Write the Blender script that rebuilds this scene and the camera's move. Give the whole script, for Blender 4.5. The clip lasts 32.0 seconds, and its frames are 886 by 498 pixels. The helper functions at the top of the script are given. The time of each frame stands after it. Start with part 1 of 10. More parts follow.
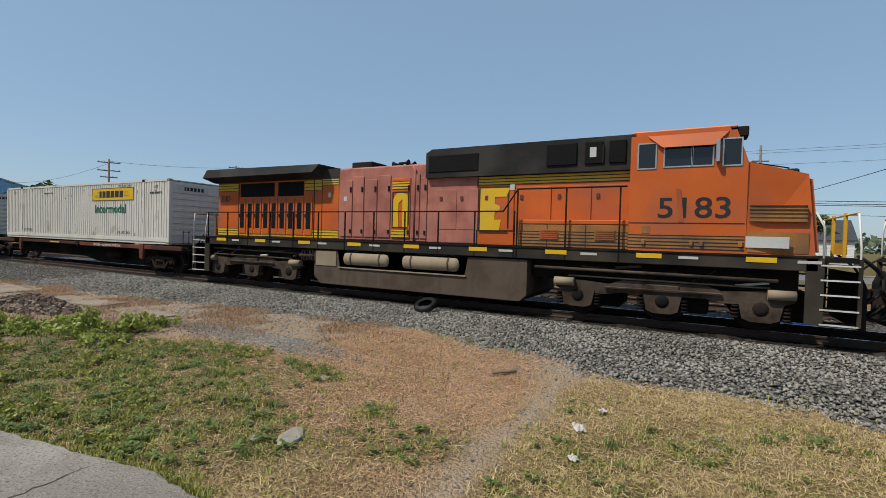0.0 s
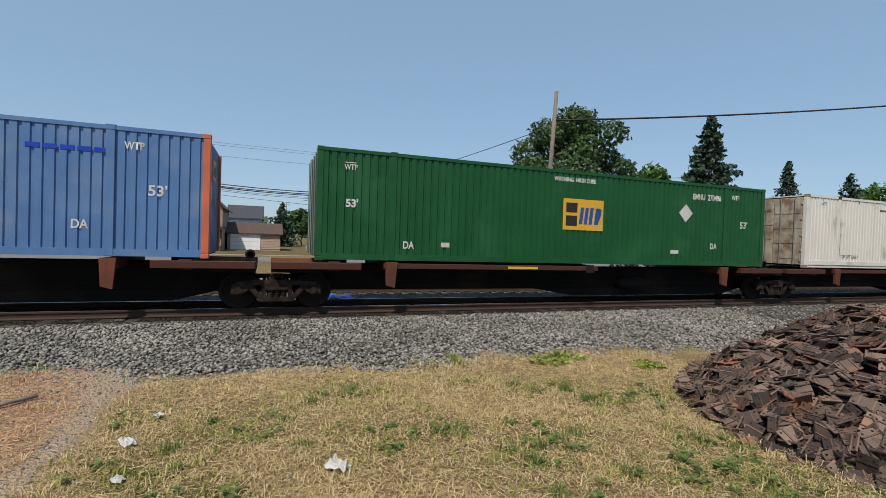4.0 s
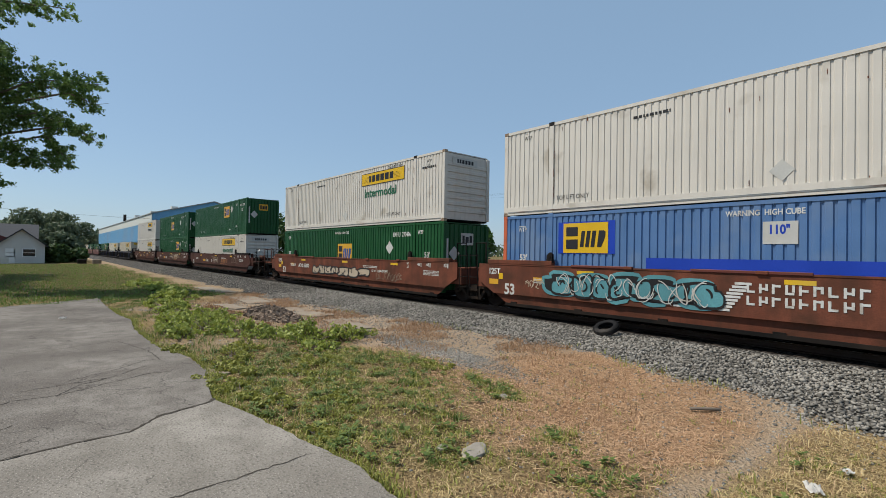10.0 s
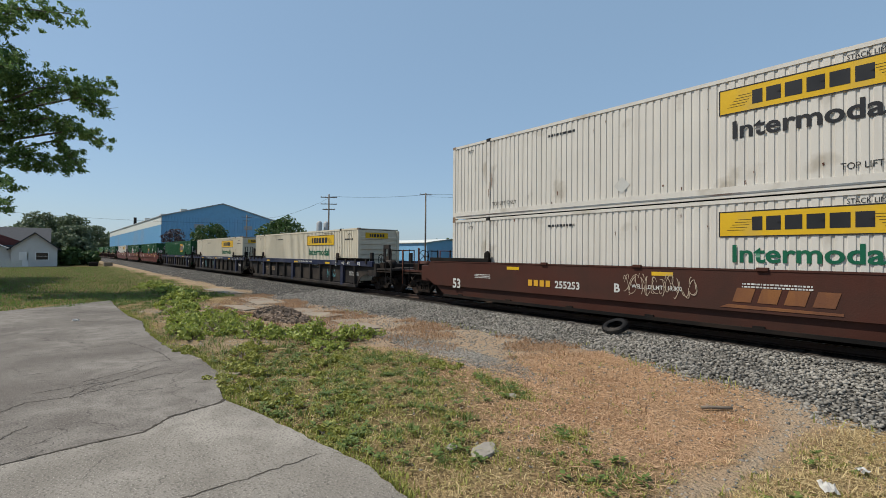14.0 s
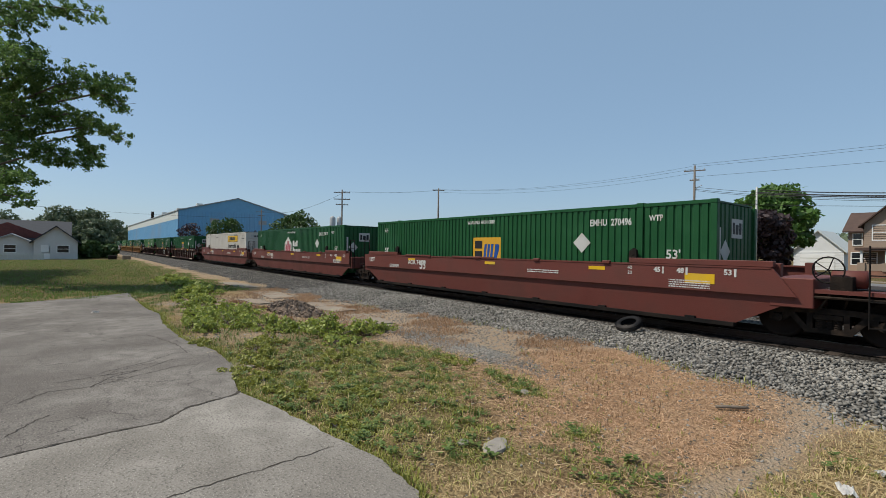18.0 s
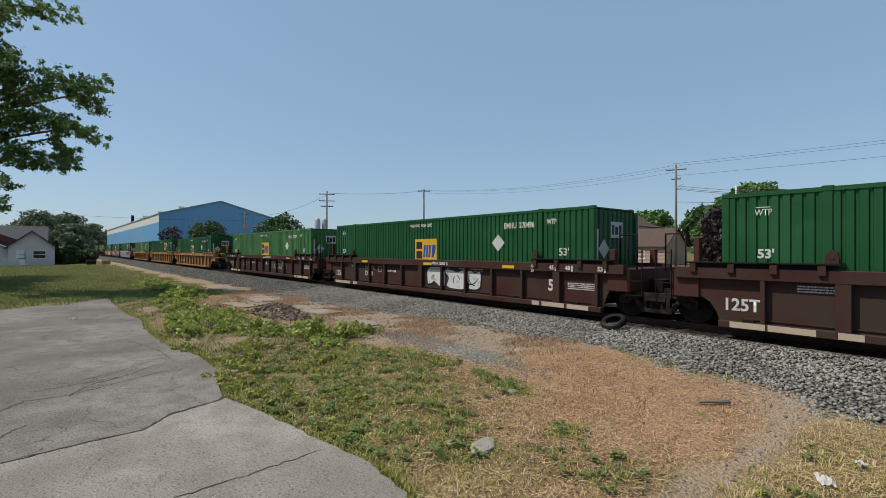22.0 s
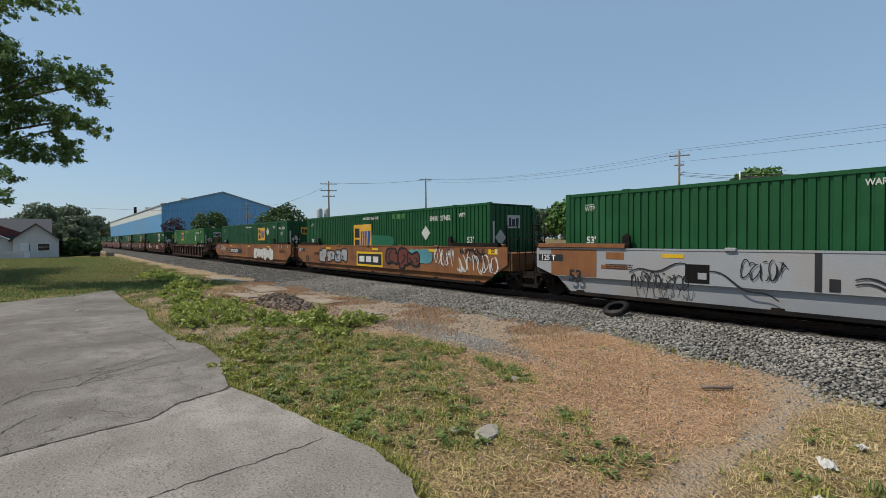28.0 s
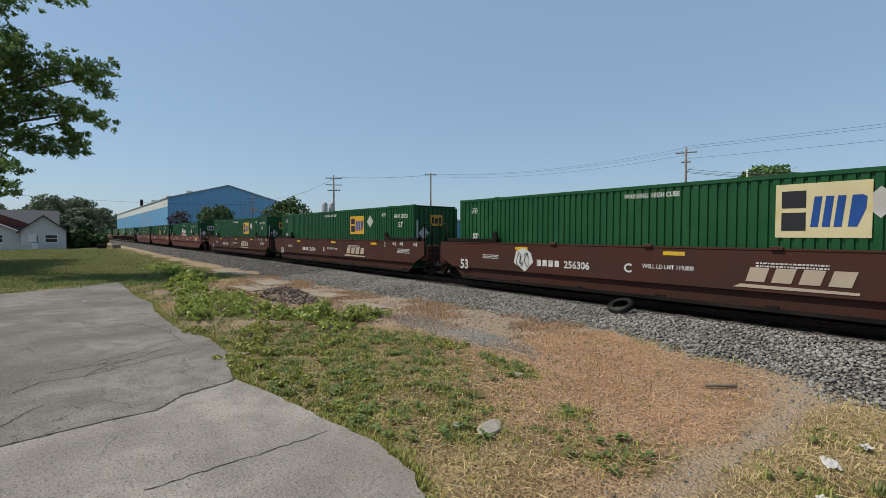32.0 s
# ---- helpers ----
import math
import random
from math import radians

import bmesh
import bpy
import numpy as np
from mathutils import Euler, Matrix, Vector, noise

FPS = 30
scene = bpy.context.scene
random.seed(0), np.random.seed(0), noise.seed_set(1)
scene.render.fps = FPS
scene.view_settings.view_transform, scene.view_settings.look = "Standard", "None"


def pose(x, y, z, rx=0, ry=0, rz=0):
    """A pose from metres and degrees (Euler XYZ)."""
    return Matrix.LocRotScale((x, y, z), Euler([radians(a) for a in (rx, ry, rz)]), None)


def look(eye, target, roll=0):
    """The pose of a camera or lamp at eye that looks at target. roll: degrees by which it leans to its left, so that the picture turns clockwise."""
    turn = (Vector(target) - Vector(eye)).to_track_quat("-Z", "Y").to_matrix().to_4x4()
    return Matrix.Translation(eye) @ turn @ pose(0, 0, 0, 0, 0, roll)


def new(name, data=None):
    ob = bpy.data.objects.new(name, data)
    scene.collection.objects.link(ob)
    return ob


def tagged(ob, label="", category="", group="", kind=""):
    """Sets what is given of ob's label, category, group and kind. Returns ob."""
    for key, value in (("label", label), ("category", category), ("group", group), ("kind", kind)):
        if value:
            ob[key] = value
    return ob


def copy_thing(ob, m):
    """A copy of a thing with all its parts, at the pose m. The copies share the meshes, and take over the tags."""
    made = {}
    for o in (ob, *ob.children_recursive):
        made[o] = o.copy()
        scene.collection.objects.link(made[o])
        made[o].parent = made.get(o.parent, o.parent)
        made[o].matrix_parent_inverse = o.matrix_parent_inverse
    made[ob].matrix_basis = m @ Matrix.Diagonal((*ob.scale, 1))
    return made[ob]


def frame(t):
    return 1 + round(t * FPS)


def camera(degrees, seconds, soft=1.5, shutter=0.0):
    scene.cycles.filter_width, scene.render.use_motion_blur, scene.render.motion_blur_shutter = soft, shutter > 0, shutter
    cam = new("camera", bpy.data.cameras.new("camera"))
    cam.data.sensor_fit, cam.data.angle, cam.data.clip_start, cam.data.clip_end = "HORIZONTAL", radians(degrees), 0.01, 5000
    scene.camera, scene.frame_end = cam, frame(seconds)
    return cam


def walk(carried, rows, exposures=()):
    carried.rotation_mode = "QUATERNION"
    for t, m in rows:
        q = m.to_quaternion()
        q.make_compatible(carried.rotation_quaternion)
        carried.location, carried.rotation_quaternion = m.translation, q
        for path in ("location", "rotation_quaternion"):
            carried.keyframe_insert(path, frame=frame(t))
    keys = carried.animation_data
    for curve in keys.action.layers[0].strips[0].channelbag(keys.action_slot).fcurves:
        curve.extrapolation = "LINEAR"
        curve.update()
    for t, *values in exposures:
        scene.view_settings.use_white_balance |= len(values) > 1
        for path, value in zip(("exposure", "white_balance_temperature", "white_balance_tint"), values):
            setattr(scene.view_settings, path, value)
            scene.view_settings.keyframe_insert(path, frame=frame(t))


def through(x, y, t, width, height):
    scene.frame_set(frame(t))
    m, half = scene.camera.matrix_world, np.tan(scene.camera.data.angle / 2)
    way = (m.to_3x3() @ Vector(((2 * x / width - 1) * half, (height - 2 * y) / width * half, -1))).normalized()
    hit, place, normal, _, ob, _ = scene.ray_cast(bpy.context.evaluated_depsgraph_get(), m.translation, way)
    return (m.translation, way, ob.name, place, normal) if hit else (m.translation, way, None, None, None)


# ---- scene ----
EYE = 1.87          # metres above the rail head, which is z = 0
cam = camera(86.85, 32.0, soft=0.6)
# seconds, place on plan, yaw to the left of +y, pitch, lean
PATH = [
    (0.0, 0.066, 0.054, 28.47, -1.28, 1.60),
    (0.5, 0.165, 0.082, 2.71, -1.55, 2.13),
    (1.0, 0.248, 0.070, -18.29, -1.92, 2.65),
    (1.5, 0.286, 0.054, -28.78, -2.54, 2.68),
    (2.0, 0.310, 0.039, -35.81, -1.81, 2.67),
    (2.5, 0.321, 0.030, -39.19, -1.04, 2.27),
    (3.0, 0.290, 0.043, -40.00, -1.06, 2.15),
    (3.5, 0.258, 0.056, -34.00, -1.07, 2.03),
    (4.0, 0.227, 0.068, -20.50, -1.09, 1.91),
    (4.5, 0.195, 0.081, -4.86, -1.11, 1.79),
    (5.0, 0.151, 0.081, 6.33, -1.16, 1.81),
    (5.5, 0.112, 0.073, 16.12, -1.09, 1.56),
    (6.0, 0.081, 0.061, 24.47, -0.70, 1.33),
    (6.5, 0.057, 0.049, 31.08, 0.11, 0.66),
    (7.0, 0.039, 0.037, 36.59, 0.46, 0.44),
    (7.5, 0.024, 0.025, 41.44, 0.57, 0.72),
    (8.0, 0.013, 0.014, 45.29, 0.61, 0.85),
    (8.5, 0.006, 0.007, 47.85, 0.68, 0.73),
    (9.0, 0.003, 0.004, 48.84, 0.69, 0.79),
    (9.5, 0.002, 0.002, 49.22, 0.63, 0.88),
    (10.0, 0.002, 0.002, 49.37, 0.63, 0.93),
    (10.5, 0.002, 0.002, 49.36, 0.68, 0.84),
    (11.0, 0.001, 0.002, 49.49, 0.58, 0.65),
    (11.5, 0.001, 0.001, 49.72, 0.48, 0.64),
    (12.0, 0.000, 0.000, 49.97, 0.37, 0.54),
    (12.5, -0.000, -0.000, 50.07, 0.29, 0.55),
    (13.0, -0.000, -0.000, 50.08, 0.34, 0.55),
    (13.5, -0.000, -0.001, 50.18, 0.60, 0.47),
    (14.5, -0.001, -0.001, 50.31, 0.51, 0.41),
    (15.5, -0.001, -0.001, 50.44, 0.42, 0.35),
    (16.0, -0.002, -0.003, 50.88, 0.20, 0.41),
    (16.5, -0.003, -0.004, 51.29, 0.01, 0.49),
    (17.0, -0.004, -0.005, 51.69, -0.01, 0.63),
    (17.5, -0.005, -0.006, 51.83, 0.02, 0.71),
    (18.0, -0.004, -0.005, 51.77, 0.03, 0.81),
    (18.5, -0.004, -0.005, 51.58, -0.06, 0.81),
    (19.0, -0.004, -0.004, 51.38, -0.21, 0.65),
    (19.5, -0.002, -0.003, 50.96, -0.17, 0.59),
    (20.0, -0.001, -0.001, 50.47, -0.20, 0.58),
    (20.5, -0.000, -0.000, 50.12, -0.34, 0.54),
    (21.0, -0.000, -0.001, 50.17, -0.21, 0.44),
    (21.5, -0.000, -0.001, 50.19, 0.01, 0.26),
    (22.0, -0.000, -0.000, 50.07, 0.13, 0.12),
    (22.5, -0.000, -0.000, 50.08, 0.20, 0.05),
    (23.0, 0.000, 0.000, 49.90, 0.20, -0.02),
    (23.5, 0.001, 0.001, 49.66, 0.09, -0.06),
    (24.0, 0.002, 0.002, 49.33, 0.06, 0.06),
    (24.5, 0.002, 0.002, 49.26, -0.11, 0.28),
    (25.5, 0.001, 0.001, 49.58, -0.28, 0.11),
    (26.5, 0.000, 0.000, 49.89, -0.46, -0.06),
    (27.0, -0.000, -0.000, 50.13, -0.85, -0.22),
    (27.5, -0.001, -0.001, 50.25, -1.12, -0.32),
    (28.0, -0.001, -0.001, 50.37, -1.24, -0.41),
    (28.5, -0.001, -0.001, 50.26, -1.28, -0.49),
    (29.0, 0.000, 0.000, 49.99, -1.23, -0.47),
    (29.5, 0.000, 0.000, 49.86, -1.23, -0.55),
    (30.0, -0.000, -0.000, 50.15, -1.27, -0.56),
    (30.5, -0.001, -0.002, 50.50, -1.56, -0.33),
    (31.0, -0.002, -0.002, 50.62, -1.68, -0.07),
    (31.5, -0.002, -0.003, 50.83, -1.71, 0.04),
    (32.0, -0.002, -0.003, 50.91, -1.82, 0.12),
]


def aim(x, y, yaw, pitch, roll):
    a, b = radians(yaw), radians(pitch)
    way = Vector((-math.sin(a) * math.cos(b), math.cos(a) * math.cos(b), math.sin(b)))
    eye = Vector((x, y, EYE))
    return look(eye, eye + way * 4, roll)


LIGHTNESS = [(0, -0.14), (0.5, 0.02), (1, 0.06), (2, -0.18), (2.5, -0.18), (4.5, 0.05), (5, 0.1), (6, 0.06), (6.5, -0.06), (7, -0.26), (7.5, -0.16), (8, -0.04), (13, -0.03), (16, -0.1), (24, -0.11), (32, -0.1)]

walk(cam, [(t, aim(*row)) for t, *row in PATH], LIGHTNESS)

# ---- light ----
SUN = Vector((-0.36, -0.43, 0.83)).normalized()
world = bpy.data.worlds.new("sky")
scene.world = world
world.use_nodes = True
wn = world.node_tree
sky = wn.nodes.new("ShaderNodeTexSky")
sky.sky_type = "NISHITA"
sky.sun_disc = False
sky.sun_elevation = math.asin(SUN.z)
sky.sun_rotation = math.atan2(SUN.x, SUN.y)
sky.altitude = 100
sky.air_density, sky.dust_density, sky.ozone_density = 1.0, 0.8, 2.0
# summer haze evens out the clear sky
haze = wn.nodes.new("ShaderNodeMix")
haze.data_type = "RGBA"
haze.inputs[0].default_value = 0.5
haze.inputs[7].default_value = (3.6, 5.5, 7.6, 1)
wn.links.new(sky.outputs["Color"], haze.inputs[6])
wn.nodes["Background"].inputs["Strength"].default_value = 0.105
wn.links.new(haze.outputs[2], wn.nodes["Background"].inputs["Color"])
lamp = bpy.data.lights.new("sun", "SUN")
lamp.energy, lamp.angle, lamp.color = 5.0, radians(0.6), (1.0, 0.935, 0.83)
sun = new("sun", lamp)
sun.matrix_world = look(SUN * 200, (0, 0, 0))


# ---- materials ----
def mat(name, col, rough=0.6, metal=0.0, var=0.18, scale=1.2, fine=30.0, bump=0.15, dirt=None,
        amount=0.35, dscale=0.8, streak=0.0, rand=0.0, island=False, coat=0.0, spec=0.3):
    """Base colour with variation at two scales, dirt or rust in patches or streaks, and fine relief."""
    m = bpy.data.materials.new(name)
    m.use_nodes = True
    nt = m.node_tree
    b = nt.nodes["Principled BSDF"]
    b.inputs["Roughness"].default_value, b.inputs["Metallic"].default_value = rough, metal
    b.inputs["Coat Weight"].default_value = coat
    b.inputs["Specular IOR Level"].default_value = spec
    tc = nt.nodes.new("ShaderNodeTexCoord")

    def noise_at(sc, detail=4.0, stretch=None):
        n = nt.nodes.new("ShaderNodeTexNoise")
        n.inputs["Scale"].default_value, n.inputs["Detail"].default_value = sc, detail
        if stretch:
            mp = nt.nodes.new("ShaderNodeMapping")
            mp.inputs["Scale"].default_value = stretch
            nt.links.new(tc.outputs["Object"], mp.inputs["Vector"])
            nt.links.new(mp.outputs["Vector"], n.inputs["Vector"])
        else:
            nt.links.new(tc.outputs["Object"], n.inputs["Vector"])
        return n.outputs["Fac"]

    def mixed(fac, a, c, kind="MIX"):
        x = nt.nodes.new("ShaderNodeMix")
        x.data_type, x.blend_type = "RGBA", kind
        for sock, v in ((x.inputs[0], fac), (x.inputs[6], a), (x.inputs[7], c)):
            if isinstance(v, (float, int)):
                sock.default_value = v
            elif isinstance(v, tuple):
                sock.default_value = (*v, 1)
            else:
                nt.links.new(v, sock)
        return x.outputs[2]

    def ramp(fac, lo, hi, top=1.0, low=0.0):
        r = nt.nodes.new("ShaderNodeMapRange")
        r.inputs[1].default_value, r.inputs[2].default_value = lo, hi
        r.inputs[3].default_value, r.inputs[4].default_value = low, top
        nt.links.new(fac, r.inputs[0])
        return r.outputs[0]

    wide = noise_at(scale, 5)
    small = noise_at(fine, 3)
    dark = tuple(c * (1 - var) for c in col)
    light = tuple(min(1, c * (1 + var * 0.7)) for c in col)
    c = mixed(ramp(wide, 0.3, 0.7), dark, light)
    c = mixed(ramp(small, 0.3, 0.75, 0.5), c, tuple(v * (1 - var * 1.3) for v in col))
    if dirt:
        d = noise_at(dscale, 7)
        c = mixed(ramp(d, 0.62 - amount * 0.5, 0.72 - amount * 0.2, 0.9), c, dirt)
        if streak:
            s = noise_at(1.0, 4, (6.0, 6.0, 0.25))
            c = mixed(ramp(s, 0.5, 0.75, streak), c, dirt)
    if rand:
        info = nt.nodes.new("ShaderNodeNewGeometry" if island else "ShaderNodeObjectInfo")
        sock = info.outputs["Random Per Island" if island else "Random"]
        hsv = nt.nodes.new("ShaderNodeHueSaturation")
        nt.links.new(ramp(sock, 0, 1, 1 + rand, 1 - rand), hsv.inputs["Value"])
        nt.links.new(c, hsv.inputs["Color"])
        c = hsv.outputs["Color"]
    nt.links.new(c, b.inputs["Base Color"])
    nt.links.new(ramp(wide, 0.25, 0.75, min(1, rough + 0.12), max(0.03, rough - 0.12)), b.inputs["Roughness"])
    if bump:
        bp = nt.nodes.new("ShaderNodeBump")
        bp.inputs["Strength"].default_value, bp.inputs["Distance"].default_value = bump, 0.02
        nt.links.new(small, bp.inputs["Height"])
        nt.links.new(bp.outputs["Normal"], b.inputs["Normal"])
    return m


RUST = (0.13, 0.055, 0.03)
GRIME = (0.06, 0.05, 0.042)
M = dict(
    white=mat("white_paint", (0.575, 0.545, 0.487), 0.5, dirt=(0.37, 0.33, 0.27), amount=0.05, dscale=0.9, streak=0.28, var=0.06, bump=0.05),
    cream=mat("cream_paint", (0.575, 0.52, 0.405), 0.5, dirt=(0.44, 0.38, 0.28), amount=0.05, dscale=0.9, streak=0.3, var=0.06, bump=0.05),
    green=mat("green_paint", (0.006, 0.068, 0.018), 0.5, dirt=(0.013, 0.085, 0.028), amount=0.2, streak=0.2, var=0.14, bump=0.05),
    lime=mat("faded_green_paint", (0.035, 0.14, 0.033), 0.5, dirt=(0.08, 0.18, 0.07), amount=0.3, streak=0.35, var=0.14, bump=0.05),
    blue=mat("blue_paint", (0.075, 0.16, 0.33), 0.5, dirt=(0.13, 0.2, 0.32), amount=0.25, streak=0.3, var=0.12, bump=0.05),
    royal=mat("royal_blue_film", (0.01, 0.045, 0.36), 0.45, var=0.1, bump=0.02),
    orange_post=mat("orange_red_paint", (0.55, 0.12, 0.05), 0.5, dirt=(0.3, 0.1, 0.06), var=0.1),
    soiled=mat("soiled_door_paint", (0.42, 0.36, 0.27), 0.6, dirt=(0.16, 0.09, 0.05), amount=0.4, dscale=2.5, streak=0.6, var=0.2, bump=0.1),
    steel=mat("galvanised_steel", (0.33, 0.33, 0.31), 0.4, 0.7, dirt=RUST, amount=0.2, var=0.2),
    dark=mat("dark_steel", (0.011, 0.010, 0.0095), 0.8, 0.0, dirt=(0.025, 0.018, 0.014), amount=0.3, var=0.3, spec=0.1),
    black=mat("black_paint", (0.016, 0.016, 0.017), 0.55, dirt=(0.05, 0.045, 0.04), amount=0.3, var=0.25, spec=0.1),
    rubber=mat("black_rubber", (0.015, 0.015, 0.016), 0.75, var=0.3, fine=60, bump=0.3, dirt=(0.08, 0.07, 0.06), amount=0.2, spec=0.1),
    truck=mat("truck_casting", (0.018, 0.0135, 0.011), 0.85, 0.0, dirt=(0.042, 0.029, 0.021), amount=0.35, dscale=4, var=0.3, bump=0.4, spec=0.1),
    wheel=mat("wheel_steel", (0.022, 0.016, 0.013), 0.7, 0.1, dirt=(0.03, 0.02, 0.016), var=0.3, spec=0.1),
    tread=mat("polished_tread", (0.42, 0.41, 0.4), 0.3, 0.9, var=0.15, bump=0),
    rail=mat("rail_rust", (0.06, 0.034, 0.024), 0.75, 0.2, dirt=(0.05, 0.035, 0.028), var=0.3),
    yellow=mat("yellow_film", (0.62, 0.38, 0.012), 0.5, var=0.08, bump=0.03, dirt=(0.5, 0.33, 0.06), amount=0.15),
    gold=mat("gold_film", (0.58, 0.31, 0.025), 0.5, var=0.08, bump=0.03, dirt=(0.6, 0.35, 0.1), amount=0.15),
    ink=mat("dark_ink", (0.02, 0.02, 0.022), 0.5, var=0.2, bump=0),
    navy=mat("navy_ink", (0.015, 0.07, 0.27), 0.5, var=0.2, bump=0),
    teal=mat("green_ink", (0.005, 0.10, 0.05), 0.5, var=0.15, bump=0),
    stencil=mat("white_stencil", (0.55, 0.55, 0.52), 0.55, var=0.12, fine=50, bump=0, dirt=(0.35, 0.3, 0.25), amount=0.15, dscale=5),
    grey_panel=mat("grey_white_panel", (0.48, 0.48, 0.45), 0.5, var=0.12, bump=0.02, dirt=(0.4, 0.36, 0.3), amount=0.2),
    cream_panel=mat("cream_film", (0.60, 0.52, 0.30), 0.5, var=0.1, bump=0.02, dirt=(0.55, 0.42, 0.16), amount=0.25),
    faded_teal=mat("faded_teal_film", (0.012, 0.11, 0.055), 0.5, var=0.15, bump=0.02),
    crimson=mat("crimson_film", (0.3, 0.02, 0.05), 0.5, var=0.1, bump=0),
    rusty=mat("rusty_red_car", (0.165, 0.056, 0.034), 0.7, dirt=(0.075, 0.034, 0.022), amount=0.42, streak=0.6, var=0.3, dscale=1.4, scale=0.8, spec=0.1),
    brown=mat("brown_car", (0.075, 0.03, 0.022), 0.6, dirt=(0.05, 0.026, 0.02), amount=0.35, streak=0.4, var=0.2, scale=0.8, spec=0.1),
    red=mat("oxide_red_car", (0.13, 0.035, 0.026), 0.6, dirt=(0.095, 0.032, 0.024), amount=0.3, streak=0.3, var=0.15, scale=0.8),
    maroon=mat("maroon_car", (0.062, 0.024, 0.021), 0.65, dirt=(0.045, 0.034, 0.025), amount=0.4, streak=0.5, var=0.25, scale=0.8, spec=0.1),
    amber=mat("yellow_car", (0.31, 0.145, 0.03), 0.65, dirt=(0.15, 0.075, 0.032), amount=0.4, streak=0.5, var=0.15, scale=0.8),
    ochre=mat("rusted_yellow_car", (0.28, 0.115, 0.035), 0.7, dirt=(0.13, 0.052, 0.027), amount=0.5, streak=0.7, var=0.25, scale=0.8),
    silver=mat("silver_grey_car", (0.30, 0.31, 0.325), 0.55, dirt=(0.28, 0.26, 0.24), amount=0.3, streak=0.3, var=0.12, scale=0.8),
    darkblue=mat("blue_car", (0.009, 0.014, 0.042), 0.55, dirt=(0.05, 0.05, 0.07), amount=0.3, streak=0.3, var=0.2),
    dull=mat("dull_tan_stencil", (0.22, 0.16, 0.11), 0.7, var=0.2, fine=50, bump=0, dirt=(0.12, 0.09, 0.07), amount=0.3, dscale=5),
    aqua=mat("aqua_spray", (0.09, 0.26, 0.29), 0.6, var=0.25, bump=0),
    soot=mat("black_spray", (0.012, 0.012, 0.013), 0.7, var=0.3, bump=0),
    beige=mat("beige_stencil", (0.42, 0.34, 0.25), 0.7, var=0.15, fine=50, bump=0),
    slate=mat("grimy_slate_car", (0.023, 0.021, 0.021), 0.75, dirt=(0.055, 0.045, 0.037), amount=0.4, streak=0.4, var=0.3, spec=0.1),
)


# ---- mesh helpers ----
def part(name, bm, material, parent=None, label="", at=None, smooth=False):
    """One mesh object from a bmesh, under a thing or under a part."""
    me = bpy.data.meshes.new(name)
    if smooth:
        for f in bm.faces:
            f.smooth = True
    bm.to_mesh(me)
    bm.free()
    return place(name, me, material, parent, label, at)


def place(name, me, material, parent=None, label="", at=None):
    if material is not None and not me.materials:
        for one in material if isinstance(material, (list, tuple)) else (material,):
            me.materials.append(one)
    ob = new(name, me)
    ob.parent = parent
    if at is not None:
        ob.matrix_basis = at
    if label:
        ob["label"] = label
    return ob


def thing(name, label, category, group="", m=None):
    ob = new(name)
    ob.empty_display_size = 0.2
    if m is not None:
        ob.matrix_basis = m
    return tagged(ob, label, category, group)


def hexa(bm, pts, mi=0):
    vs = [bm.verts.new(p) for p in pts]
    for q in ((3, 2, 1, 0), (4, 5, 6, 7), (0, 1, 5, 4), (1, 2, 6, 5), (2, 3, 7, 6), (3, 0, 4, 7)):
        bm.faces.new([vs[i] for i in q]).material_index = mi


def box(bm, x0, x1, y0, y1, z0, z1, mi=0):
    hexa(bm, [(x0, y0, z0), (x1, y0, z0), (x1, y1, z0), (x0, y1, z0), (x0, y0, z1), (x1, y0, z1), (x1, y1, z1), (x0, y1, z1)], mi)
    return bm


def boxm(x0, x1, y0, y1, z0, z1, bevel=0.0):
    bm = bmesh.new()
    box(bm, x0, x1, y0, y1, z0, z1)
    if bevel:
        bmesh.ops.bevel(bm, geom=bm.edges[:], offset=bevel, segments=1, affect="EDGES")
    return bm


def slab(bm, outline, y0, y1, mi=0):
    """A plate with an outline in x and z, from y0 to y1."""
    a = [bm.verts.new((x, y0, z)) for x, z in outline]
    b = [bm.verts.new((x, y1, z)) for x, z in outline]
    bm.faces.new(a).material_index = mi
    bm.faces.new(b[::-1]).material_index = mi
    for i in range(len(a)):
        j = (i + 1) % len(a)
        bm.faces.new((a[j], a[i], b[i], b[j])).material_index = mi
    return bm


def rod(bm, p, q, r, n=8, r2=None, mi=0, caps=True):
    p, q = Vector(p), Vector(q)
    d = (q - p).normalized()
    u = d.orthogonal().normalized()
    v = d.cross(u)
    rings = []
    for c, rad in ((p, r), (q, r if r2 is None else r2)):
        rings.append([bm.verts.new(c + (u * math.cos(k * math.tau / n) + v * math.sin(k * math.tau / n)) * rad) for k in range(n)])
    for k in range(n):
        f = bm.faces.new((rings[0][k], rings[0][(k + 1) % n], rings[1][(k + 1) % n], rings[1][k]))
        f.material_index, f.smooth = mi, n > 6
    if caps:
        bm.faces.new(rings[0][::-1]).material_index = mi
        bm.faces.new(rings[1]).material_index = mi
    return bm


